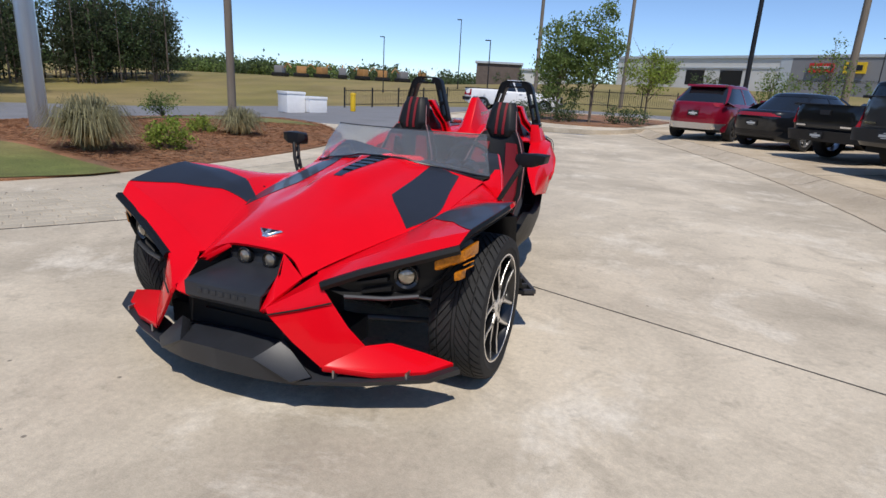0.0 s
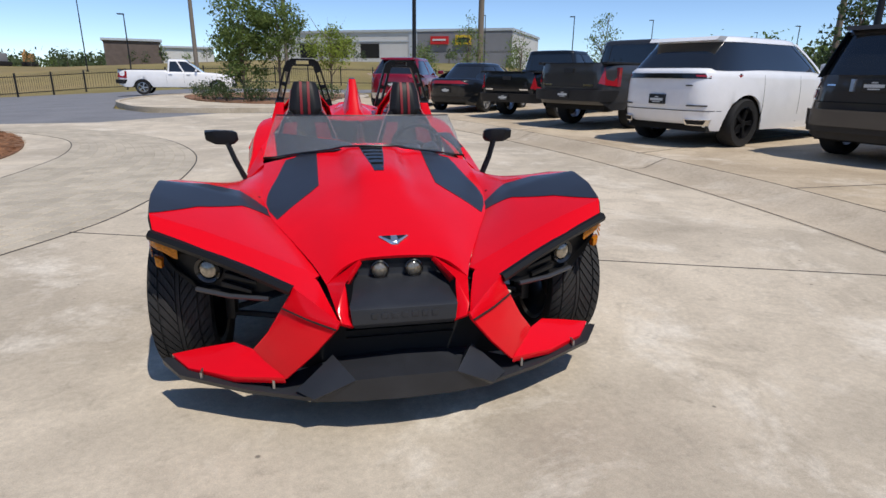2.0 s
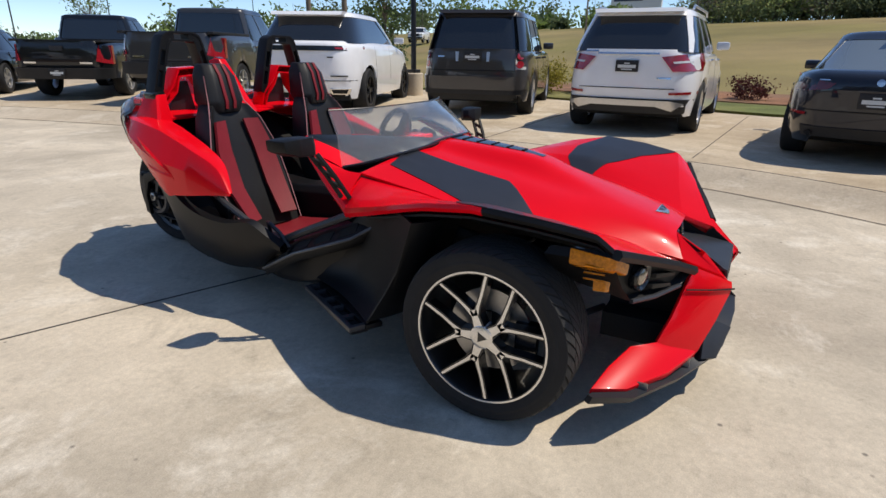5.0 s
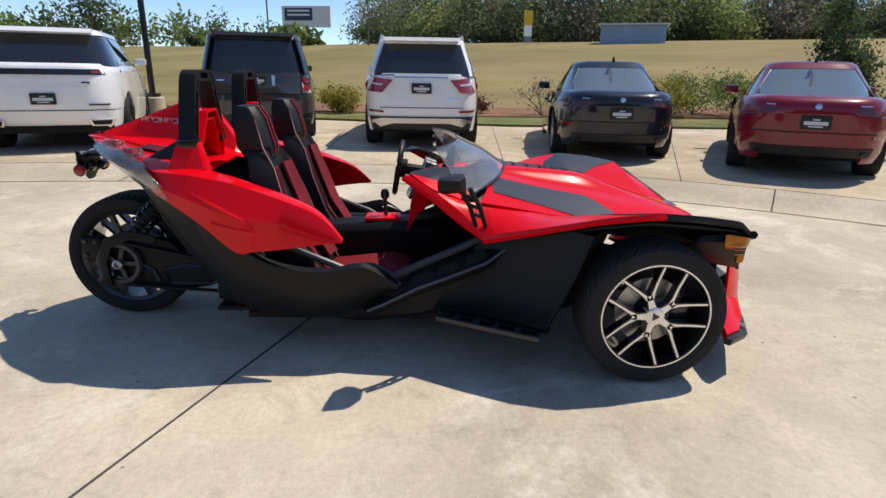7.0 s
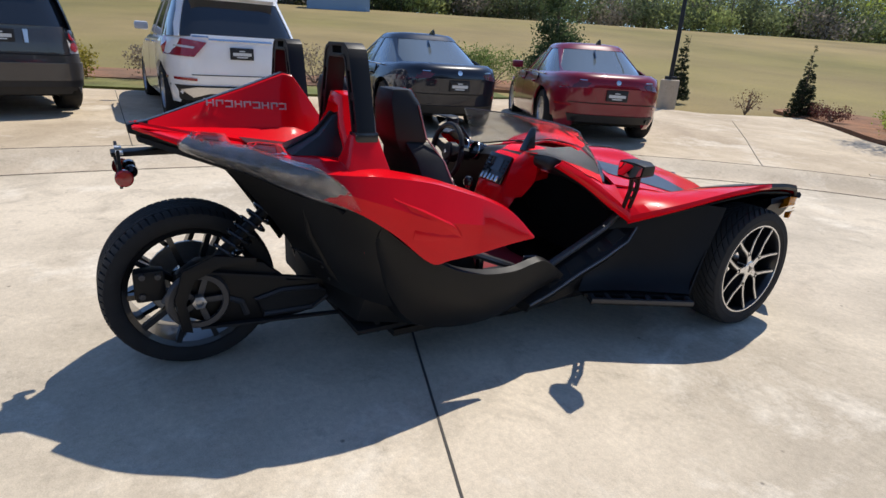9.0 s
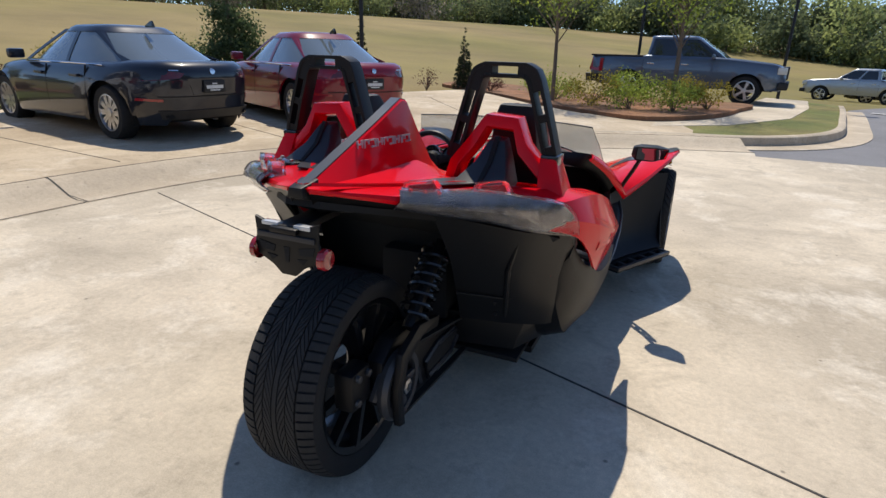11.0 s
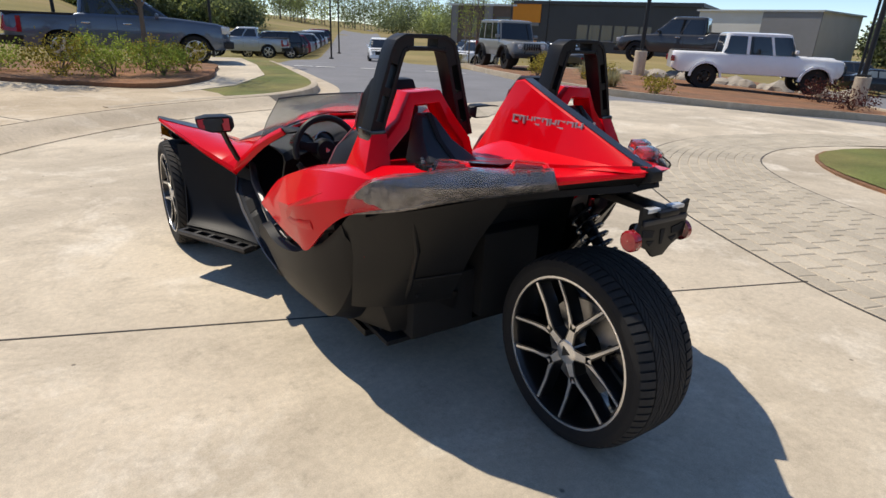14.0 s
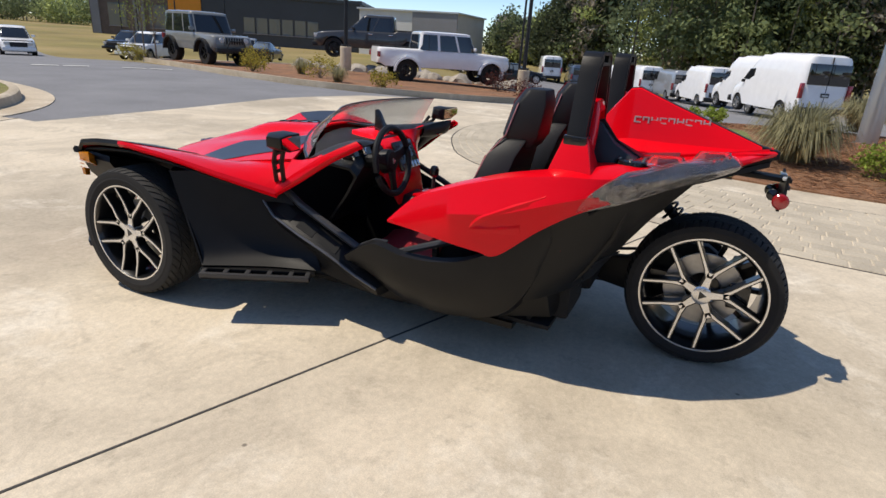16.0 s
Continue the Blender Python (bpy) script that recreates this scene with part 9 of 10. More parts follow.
woods("south_woods", row((-150, -170), (-60, -190), 70, 60, 12, 22, 4, 7) + row((36, -98), (-28, -104), 110, 30, 8, 14, 2.6, 4.4) + row((36, -96), (-28, -100), 80, 16, 2.5, 6, 2.4, 4) + row((-70, -128), (-120, -110), 50, 40, 5, 9, 3, 5), "distant woods at the end of the street", (M_HAZED_MID, M_HAZED_PINE, M_HAZED_SPRING, M_HAZED_PINE), 0.7, 560)
ring = []
for k in range(230):
    a = math.radians(rng.uniform(38, 150))
    d = rng.uniform(190, 300)
    ring.append((math.cos(a) * d, math.sin(a) * d, rng.uniform(1.5, 4.5), rng.uniform(5, 9)))
woods("horizon_woods", ring, "low green tree line on the horizon", (M_LEAF_PINE, M_LEAF_MID), 1.4, 260)
woods("fence_trees", row((-40, 92), (46, 84), 30, 10, 1.3, 2.8, 0.5, 0.9), "row of young trees above the fence", (M_LEAF_MID, M_LEAF_PINE), 0.3, 110)

# ---- poles, fences, buildings ----
M_BLACKPOLE = mat("black_powder_coat", (0.012, 0.012, 0.013), 0.45)
M_WOODPOLE = mat("weathered_utility_pole", (0.20, 0.165, 0.13), 0.9, var=0.25, scale=3, bump=0.5, bump_scale=25, stretch=(1, 1, 0.1))
M_WALLWHITE = mat("off_white_panel_wall", (0.60, 0.59, 0.56), 0.7, var=0.06, scale=0.3)
M_WALLGREY = mat("grey_panel_wall", (0.22, 0.22, 0.23), 0.7, var=0.08, scale=0.3)
M_WALLDARK = mat("dark_slate_panel_wall", (0.050, 0.055, 0.062), 0.55, var=0.1, scale=0.3)
M_BRICK = mat("brown_block_wall", (0.13, 0.10, 0.085), 0.85, var=0.15, scale=1.5)
M_ORANGE = mat("orange_panel", (0.70, 0.26, 0.02), 0.5, var=0.05, scale=1)
M_SIGNRED = mat("red_sign_face", (0.55, 0.02, 0.02), 0.4)
M_SIGNYELLOW = mat("yellow_sign_face", (0.75, 0.48, 0.02), 0.4)
M_ROOFMETAL = mat("pale_metal_roof", (0.55, 0.57, 0.58), 0.45, 0.3, var=0.05, scale=0.4)
M_BLUEWALL = mat("pale_blue_metal_wall", (0.24, 0.34, 0.46), 0.6, var=0.06, scale=0.4)
M_POSTER = mat("billboard_face", (0.70, 0.71, 0.72), 0.6)
M_NAVYFACE = mat("navy_print", (0.03, 0.05, 0.10), 0.6)


def lamp_post(at, height, label, foot=0.0, r=0.065, group="lamp posts"):
    t = thing("lamp_post", at, 0, label, "street lamp", group)
    if foot:
        part("footing", spin(bmesh.new(), [(0.23, -0.1), (0.23, foot), (0.21, foot + 0.02), (0.001, foot + 0.02)], 24, Matrix.Rotation(radians(-90), 4, "Y")), M_KERB, t)
    part("pole", tube(bmesh.new(), [(0, 0, foot), (0, 0, foot + height * 0.5), (0, 0, foot + height)], [r, r * 0.9, r * 0.7], 12), M_BLACKPOLE, t)
    part("base_cover", boxed(-r * 1.9, r * 1.9, -r * 1.9, r * 1.9, foot, foot + 0.10), M_BLACKPOLE, t, bevel=0.01)
    part("lantern", boxed(-0.55, 0.02, -0.16, 0.16, foot + height - 0.06, foot + height + 0.04), M_BLACKPOLE, t, bevel=0.02)
    return t


lamp_post((7.45, -9.75, 0.22), 7.0, "black lamp post on a round concrete footing", 0.72, 0.055)
lamp_post((10.0, 7.0, 0.22), 7.5, "black lamp post behind the parked row", 0.5)
lamp_post((4.1, 25.0, 0.1), 8.0, "black lamp post beyond the far row", 0.5, 0.10)
lamp_post((-18.0, -11.6, terrain(-18, -11.6) + 0.4), 8.0, "black lamp post on the mulch bank", 0.8, 0.08)
lamp_post((-20.2, -4.6, terrain(-20.2, -4.6) + 0.2), 8.0, "black lamp post at the tip of the mulch bank", 0.8, 0.08)
lamp_post((-20.8, -5.0, terrain(-20.8, -5) + 0.2), 8.0, "slim black post at the tip of the mulch bank", 0.0, 0.05)
lamp_post((1.1, -17.0, terrain(1.1, -17)), 7.0, "slim black lamp post on the grass", 0.0, 0.05)
lamp_post((-3.3, -17.6, terrain(-3.3, -17.6)), 6.0, "slim black lamp post beside the walk", 0.0, 0.05)
for x, y, h in ((-35, 68, 7), (-27, 75, 9), (-18, 60, 6), (-10, 72, 8), (30, 66, 7), (44, 72, 8), (58, 62, 7), (24, 84, 7), (70, 84, 8), (-45, -58, 7), (-52, -70, 7), (-30, -30, 7), (-38, -44, 7), (-60, -84, 7), (-22, -50, 7), (-17, -40, 7)):
    lamp_post(on(x, y), h, "distant black lamp post", 0.0, 0.07, "far lamp posts")


def utility_pole(at, height, arms=0, r=0.16):
    t = thing("utility_pole", at, 12, "weathered wooden utility pole on the verge", "pole", "utility poles")
    part("shaft", tube(bmesh.new(), [(0, 0, -0.2), (0, 0, height * 0.5), (0, 0, height)], [r, r * 0.85, r * 0.7], 12), M_WOODPOLE, t)
    for k in range(arms):
        part("cross_arm", boxed(-1.2, 1.2, -0.06, 0.06, height - 1.0 - 0.8 * k, height - 0.88 - 0.8 * k), M_WOODPOLE, t)
    return t


utility_pole(on(-14.6, 16.0), 11.0)
utility_pole(on(-9.0, 44.0), 12.0, 2)
utility_pole(on(-3.0, 52.0), 13.0, 2, 0.18)
utility_pole(on(9.6, 33.6), 12.0, 1, 0.20)
utility_pole(on(28.0, 26.0), 10.0, 0, 0.18)
utility_pole(on(24.0, 20.0), 10.0, 0, 0.16)
utility_pole(on(64.0, 18.0), 9.0, 0, 0.10)
utility_pole(on(74.0, 8.0), 9.0, 0, 0.10)

# black picket fence beyond the road
fence = thing("picket_fence", (0, 0, 0), 0, "long black metal picket fence along the road", "fence")
fpath = [(-24.0, 40.0), (-18.0, 48.0), (-4.0, 51.0), (10.0, 50.0), (26.0, 46.0)]
for (x0, y0), (x1, y1) in zip(fpath, fpath[1:]):
    n = int(math.dist((x0, y0), (x1, y1)) / 2.4)
    for k in range(n):
        xa, ya = x0 + (x1 - x0) * k / n, y0 + (y1 - y0) * k / n
        xb, yb = x0 + (x1 - x0) * (k + 1) / n, y0 + (y1 - y0) * (k + 1) / n
        za, zb = terrain(xa, ya), terrain(xb, yb)
        part("post", boxed(xa - 0.05, xa + 0.05, ya - 0.05, ya + 0.05, za - 0.1, za + 1.6), M_BLACKPOLE, fence, smooth=0)
        bm = bmesh.new()
        for h in (0.25, 1.35):
            tube(bm, [(xa, ya, za + h), (xb, yb, zb + h)], 0.03, 4)
        for j in range(1, 16):
            f = j / 16
            x, y, z = xa + (xb - xa) * f, ya + (yb - ya) * f, za + (zb - za) * f
            tube(bm, [(x, y, z + 0.12), (x, y, z + 1.5)], 0.012, 3)
        part("panel", bm, M_BLACKPOLE, fence, smooth=0, kind="stuff")

# utility boxes and bollard by the road
for x, y, w, h in ((-17.2, 23.4, 1.2, 1.05), (-16.2, 24.0, 1.0, 0.8)):
    b = thing("utility_box", on(x, y), -30, "pale beige utility cabinet on the grass", "cabinet", "utility boxes")
    part("body", boxed(-w / 2, w / 2, -0.5, 0.5, 0, h), P_WHITE, b, bevel=0.04)
    part("lid", boxed(-w / 2 - 0.03, w / 2 + 0.03, -0.53, 0.53, h - 0.12, h + 0.02), P_WHITE, b, bevel=0.03)
hyd = thing("yellow_bollard", on(-15.9, 27.5), 0, "yellow marker post beside the road", "bollard")
part("post", tube(bmesh.new(), [(0, 0, 0), (0, 0, 0.95)], 0.16, 14), M_SIGNYELLOW, hyd, bevel=0.02)
part("cap", spin(bmesh.new(), [(0.18, 0.9), (0.16, 1.02), (0.001, 1.06)], 14, Matrix.Rotation(radians(-90), 4, "Y")), M_SIGNYELLOW, hyd)


def building(name, at, rz, size, wall, label, roof=None, bays=(), bands=(), windows=(), parapet=0.5):
    """A low commercial building: walls, roof, door bays, windows, colour bands. Its front looks along -y."""
    w, d, h = size
    b = thing(name, at, rz, label, "building")
    part("wall", boxed(-w / 2, w / 2, 0, d, -5.0, h), wall, b, smooth=0)
    part("roof", boxed(-w / 2 - 0.3, w / 2 + 0.3, -0.3, d + 0.3, h, h + parapet), roof or M_ROOFMETAL, b, smooth=0)
    for x, z0, ww, hh in bays:
        dr = part("dock_door", boxed(x - ww / 2, x + ww / 2, -0.04, 0.2, z0, z0 + hh), M_UNDER, b, smooth=0)
        part("frame", boxed(x - ww / 2 - 0.15, x + ww / 2 + 0.15, -0.08, 0.1, z0 + hh, z0 + hh + 0.25), M_WALLGREY, dr, smooth=0)
    for x0, x1, z0, z1, m in bands:
        part("panel", boxed(x0, x1, -0.15, 0.1, z0, z1), m, b, smooth=0)
    for x, z0, ww, hh in windows:
        win = part("window", boxed(x - ww / 2, x + ww / 2, -0.06, 0.1, z0, z0 + hh), M_SKYGLASS, b, smooth=0)
        part("sill", boxed(x - ww / 2 - 0.1, x + ww / 2 + 0.1, -0.14, 0.05, z0 - 0.12, z0), M_WALLGREY, win, smooth=0)
    return b


# warehouse to the north
building("warehouse", (13.0, 131.5, 4.2), -31, (60, 30, 6.0), M_WALLWHITE, "long off-white warehouse with dark dock doors and pale roof", bays=[(-18, 0.6, 4.4, 3.0), (-10, 0.6, 4.2, 3.0), (-2.2, 0.6, 4.6, 3.0)],
         bands=[(9.2, 30.1, -4, 5.9, M_WALLGREY), (-30.1, 7.0, 4.0, 4.25, M_ROOFMETAL), (7.2, 9.2, -4, 6.05, M_ROOFMETAL), (10.5, 30.2, 1.6, 2.1, M_WALLWHITE)], windows=[(12, -0.4, 2.4, 1.8), (15.5, -0.4, 2.4, 1.8), (19, -0.4, 2.4, 1.8), (22.5, -0.4, 2.4, 1.8)])
sign = thing("store_sign", (26.2, 123.5, 8.5), -31, "red and yellow store sign on a grey wall", "sign")
part("red_face", boxed(-3.0, 1.0, -0.6, -0.2, -0.9, 0.7), M_SIGNRED, sign, smooth=0)
part("yellow_face", boxed(2.6, 6.0, -0.6, -0.2, -1.0, 0.9), M_SIGNYELLOW, sign, smooth=0)
part("sign_bar", boxed(-2.5, 0.5, -0.66, -0.6, -0.2, 0.15), M_PLATE, sign, smooth=0)
part("sign_bar", boxed(3.1, 5.5, -0.66, -0.6, -0.5, 0.4), M_BLACKPOLE, sign, smooth=0)
building("brown_shed", (-29.6, 103.3, 2.4), 15, (8.2, 9, 3.6), M_BRICK, "brown block shed with a flat pale roof", parapet=0.35)
building("white_shed", (-21.6, 105.0, 2.4), 15, (8.0, 9, 2.7), M_WALLWHITE, "low white shed beside a brown one", parapet=0.3)
M_MACHINE = mat("faded_orange_paint", (0.42, 0.22, 0.08), 0.6, var=0.2, scale=2)
for k in range(8):
    a = radians(127 - 1.9 * k)
    x, y = 1.5 + 118 * math.cos(a), -2.3 + 118 * math.sin(a)
    d = thing("parked_digger", on(x, y), k * 40, "distant faded orange building machine", "machine", "machines")
    part("cab", boxed(-0.9, 0.9, -0.7, 0.7, 0.7, 2.0), M_MACHINE if k % 3 else M_WALLGREY, d, bevel=0.1)
    part("track", boxed(-1.4, 1.4, -0.9, 0.9, 0, 0.7), M_UNDER, d, bevel=0.15)
    part("boom", tube(bmesh.new(), [(0.6, 0, 1.3), (1.8, 0, 2.5), (2.6, 0, 1.6)], 0.13, 6), M_MACHINE, d)

# dealership over the street
building("showroom", (-68.8, -60.5, 0.0), 115.5, (28, 18, 5.6), M_WALLDARK, "dark slate showroom with an orange entrance panel", roof=M_WALLDARK, bands=[(-14.3, -9.5, 2.9, 5.9, M_ORANGE), (-13.9, -9.7, 2.4, 2.9, M_WALLGREY)],
         windows=[(-2.5 + 1.9 * k, 0.6, 1.6, 2.2) for k in range(6)])
building("timber_annex", (-60.2, -78.5, 0.0), 115.5, (12, 14, 5.2), M_BRICK, "brown block annex beside the dark showroom", bands=[(-5.8, -4.6, -4, 5.3, M_WALLGREY), (0.5, 2.0, -4, 5.3, M_WALLGREY)], windows=[(-2.0, 0.4, 2.6, 3.2), (4.0, 0.4, 2.6, 3.2)], parapet=0.3)
building("white_annex", (-73.9, -39.4, 0.0), 95.8, (15, 14, 5.0), M_WALLWHITE, "plain off-white annex with a grey end and dark doors", bays=[(-3.4, 0, 1.8, 1.9), (-1.2, 0, 1.8, 1.9)], bands=[(0.9, 7.6, -4, 4.95, M_WALLGREY)], parapet=0.2)
# over the field
building("blue_shed", (58.0, -20.3, 4.5), -110, (6.4, 4, 1.75), M_BLUEWALL, "pale blue metal shed on the hilltop", parapet=0.15)
building("blue_hall", (54.0, -118.0, 4.2), -20, (26, 12, 3.0), M_BLUEWALL, "long pale blue metal hall beyond the field", parapet=0.6)
bb = thing("billboard", (124.7, 25.3, 3.4), -100, "pale billboard with a navy print on a steel post", "billboard")
part("post", tube(bmesh.new(), [(0, 0, -2), (0, 0, 6.5)], 0.4, 10), M_WALLGREY, bb)
part("board", boxed(-5.2, 5.2, -0.3, 0.3, 6.5, 10.6), M_POSTER, bb, smooth=0)
part("print", boxed(-4.6, 1.4, -0.36, -0.3, 7.8, 10.2), M_NAVYFACE, bb, smooth=0)
for z in (9.5, 8.7):
    part("print_bar", boxed(-4.0, 0.8, -0.40, -0.36, z, z + 0.35), M_POSTER, bb, smooth=0)
gs = thing("pylon_sign", (62.0, -10.2, 4.9), -80, "small yellow and white pylon sign on the hilltop", "sign")
part("face", boxed(-0.45, 0.45, -0.15, 0.15, 1.4, 2.9), M_SIGNYELLOW, gs, smooth=0)
part("panel", boxed(-0.42, 0.42, -0.14, 0.14, 0.3, 1.4), P_WHITE, gs, smooth=0)
part("post", boxed(-0.4, 0.4, -0.1, 0.1, -0.3, 0.3), M_WALLGREY, gs, smooth=0)

# ---- far vehicles ----
def plain_bits(car, s):
    for sgn in (1, -1):
        z = s["belt"] - 0.12
        patch(car, "tail_lamp", sided([(s["size"][1] / 2 - 0.28, z), (s["size"][1] / 2 - 0.06, z), (s["size"][1] / 2 - 0.06, z - 0.16), (s["size"][1] / 2 - 0.26, z - 0.16)], sgn), 0.0, 0.02, M_LAMPRED)
        L = s["size"][0]
        part("headlamp", boxed(sgn * (s["size"][1] / 2 - 0.36) - 0.14, sgn * (s["size"][1] / 2 - 0.36) + 0.14, L - 0.22, L - 0.02, s.get("lampz", 0.74) - 0.08, s.get("lampz", 0.74) + 0.08), M_LAMPWHITE, car, bevel=0.02)
    L = s["size"][0]
    part("grille", boxed(-0.42, 0.42, L - 0.16, L + 0.005, s.get("lampz", 0.74) - 0.20, s.get("lampz", 0.74) + 0.06), M_PLASTIC, car, bevel=0.02)
    part("front_bumper", boxed(-s["size"][1] / 2 + 0.1, s["size"][1] / 2 - 0.1, L - 0.25, L + 0.02, 0.32, 0.52), M_PLASTIC if s.get("darkbumper") else s["paint"], car, bevel=0.04)


def far_pickup_bits(car, s):
    pickup_bits(car, s)
    L = s["size"][0]
    for sgn in (1, -1):
        part("headlamp", boxed(sgn * 0.74 - 0.16, sgn * 0.74 + 0.16, L - 0.25, L - 0.02, 0.86, 1.04), M_LAMPWHITE, car, bevel=0.02)
    part("grille", boxed(-0.55, 0.55, L - 0.16, L + 0.01, 0.72, 1.06), M_PLASTIC, car, bevel=0.02)
    part("front_bumper", boxed(-0.92, 0.92, L - 0.2, L + 0.06, 0.46, 0.66), M_CHROME if s.get("chrome") else M_PLASTIC, car, bevel=0.04)


vehicle("slate_pickup", pickup(P_SLATE, size=(5.4, 1.92, 1.82), bed=1.6, zt=1.22, belt=1.18), (2.2, -15.6, terrain(2.2, -15.6) + 0.05), 173, "slate-blue crew-cab pickup behind the shrubs", "pickup", "street vehicles", far_pickup_bits)
vehicle("silver_pickup", pickup(P_SILVER, size=(5.4, 1.90, 1.80), bed=1.75, zt=1.2, belt=1.18), (-11.5, -33.6, terrain(-10.5, -34.0)), -22, "silver extended-cab pickup beside the street", "pickup", "street vehicles", far_pickup_bits)
vehicle("white_pickup", pickup(P_WHITE, size=(6.2, 2.03, 1.96), bed=2.5, cabin=(2.55, 2.65, 3.6, 4.5), belt=1.26), (-11.4, 34.6, terrain(-9, 35)), 6, "white single-cab work pickup on the road", "pickup", "street vehicles", far_pickup_bits)
HATCH = dict(size=(4.5, 1.84, 1.68), belt=1.05, wheel=(0.35, 0.23), axles=(0.9, 3.6), top=((0, 1.06), (2.7, 1.02), (3.4, 0.98), (4.2, 0.86), (4.5, 0.70)), cabin=(0.14, 0.60, 2.4, 3.2), tuck=(0.90, 0.70), tail=(0.06, 0.0, 0.02, 0.06), power=5.0, gpower=6.0)
vehicle("white_suv", {**HATCH, "paint": P_WHITE, "glass": M_GLASS}, (-20.4, -38.6, terrain(-19.5, -36.5)), 65, "white compact sport utility on the street", "car", "street vehicles", plain_bits)
vehicle("white_field_truck", pickup(P_WHITE, size=(5.6, 1.95, 1.85), belt=1.2), (66.0, 40.0, terrain(66, 40)), 200, "distant white pickup beyond the field", "pickup", "street vehicles", far_pickup_bits)
colours = (P_BLACK, P_GREY, P_RED, P_SILVER, P_BLACK, P_WHITE, P_GREY, P_SILVER, P_BLACK, P_WHITE)
for k in range(13):
    x, y = -14.0 - 1.46 * k, -38.0 - 3.05 * k
    vehicle("row_car", {**(HATCH if k % 3 else BOXY), "paint": colours[k % 10]}, (x, y, terrain(x, y)), -12 + 3 * (k % 2), "parked car in the long row beside the street", "car", "street row", plain_bits)
for k in range(6):
    x, y = -25.8 - 2.1 * k, -31.0 - 3.3 * k
    vehicle("lot_car", {**(SALOON if k % 3 else HATCH), "paint": colours[(k * 3 + 5) % 10]}, (x, y, terrain(x, y) + 0.1), 20 + 15 * (k % 3), "parked car in the lot over the street", "car", "lot row", plain_bits)
for k in range(6):
    x, y = -33.0 - 2.2 * k, -30.0 - 3.1 * k
    vehicle("lot_car", {**(HATCH if k % 2 else SALOON), "paint": colours[(k * 7 + 6) % 10]}, (x, y, terrain(x, y) + 0.1), 205 + 10 * (k % 3), "parked car in the lot over the street", "car", "lot row", plain_bits)
for x, y in ((-20.8, -27.0), (-22.6, -30.0), (-19.4, -24.4)):
    tree("bare_street_tree", on(x, y), 4.6, 0.9, M_LEAF_BRIGHT, "slender half-bare street tree in spring", leaves=260, leaf=0.10, trunk=0.045, base=0.35, bare=10, group="street trees")
for k in range(3, 9):
    x, y = -34.0 - 2.2 * k, -8.0 - 2.0 * k
    vehicle("lot_car", {**(SALOON if k % 2 else HATCH), "paint": colours[(k * 7 + 3) % 10]}, (x, y, terrain(x, y)), 120, "parked car in the lot behind the mulch bank", "car", "lot row", plain_bits)


# open-country four-by-fours
def bank_z(x, y):
    return terrain(x, y) + 0.08 + 0.12 * smoothstep(-12.5, -22, x) * smoothstep(-24, -16, y) * smoothstep(-2, -8, y)


def jeep_bits(car, s):
    hw, L = s["size"][1] / 2, s["size"][0]
    for sgn in (1, -1):
        for ax in s["axles"]:
            pts = [(ax + (s["wheel"][0] + 0.12) * math.cos(a), s["wheel"][0] + (s["wheel"][0] + 0.10) * math.sin(a)) for a in [math.pi * k / 8 for k in range(9)]]
            inner = [(ax + (s["wheel"][0] + 0.05) * math.cos(a), s["wheel"][0] + (s["wheel"][0] + 0.03) * math.sin(a)) for a in [math.pi * k / 8 for k in range(8, -1, -1)]]
            bm = loft(bmesh.new(), [[(sgn * (hw - 0.05), y, z) for y, z in pts + inner], [(sgn * (hw + 0.13), y, z) for y, z in pts + inner]])
            part("fender_flare", bm, s.get("flare", M_PLASTIC), car)
        m = Matrix.Translation((sgn * 0.52, L - 0.05, 0.98)) @ Matrix.Rotation(radians(90), 4, "Z")
        part("headlamp", spin(bmesh.new(), [(0.10, 0.0), (0.10, 0.06), (0.001, 0.09)], 18, m), M_LAMPWHITE, car)
        part("tail_lamp", boxed(sgn * (hw - 0.10), sgn * (hw + 0.02), -0.03, 0.08, 0.88, 1.08), M_LAMPRED, car, bevel=0.01)
    part("front_bumper", boxed(-0.85, 0.85, L - 0.02, L + 0.20, 0.52, 0.70), M_PLASTIC, car, bevel=0.03)
    part("winch_bar", tube(bmesh.new(), [(-0.4, L + 0.16, 0.68), (-0.3, L + 0.18, 0.95), (0.3, L + 0.18, 0.95), (0.4, L + 0.16, 0.68)], 0.03, 8), M_PLASTIC, car)
    grille = part("grille", boxed(-0.42, 0.42, L - 0.06, L + 0.02, 0.80, 1.12), s["paint"], car, bevel=0.02)
    for k in range(7):
        part("slot", boxed(-0.36 + 0.11 * k, -0.30 + 0.11 * k, L + 0.015, L + 0.03, 0.84, 1.08), M_UNDER, grille, smooth=0)
    if s.get("bed"):
        # the bed is closed; a near-black sheet gives its inner shade
        part("bed_opening", boxed(-hw * 0.8, hw * 0.8, 0.08, s["bed"] - 0.05, s["belt"] - 0.02, s["belt"] + 0.02), M_UNDER, car, smooth=0)


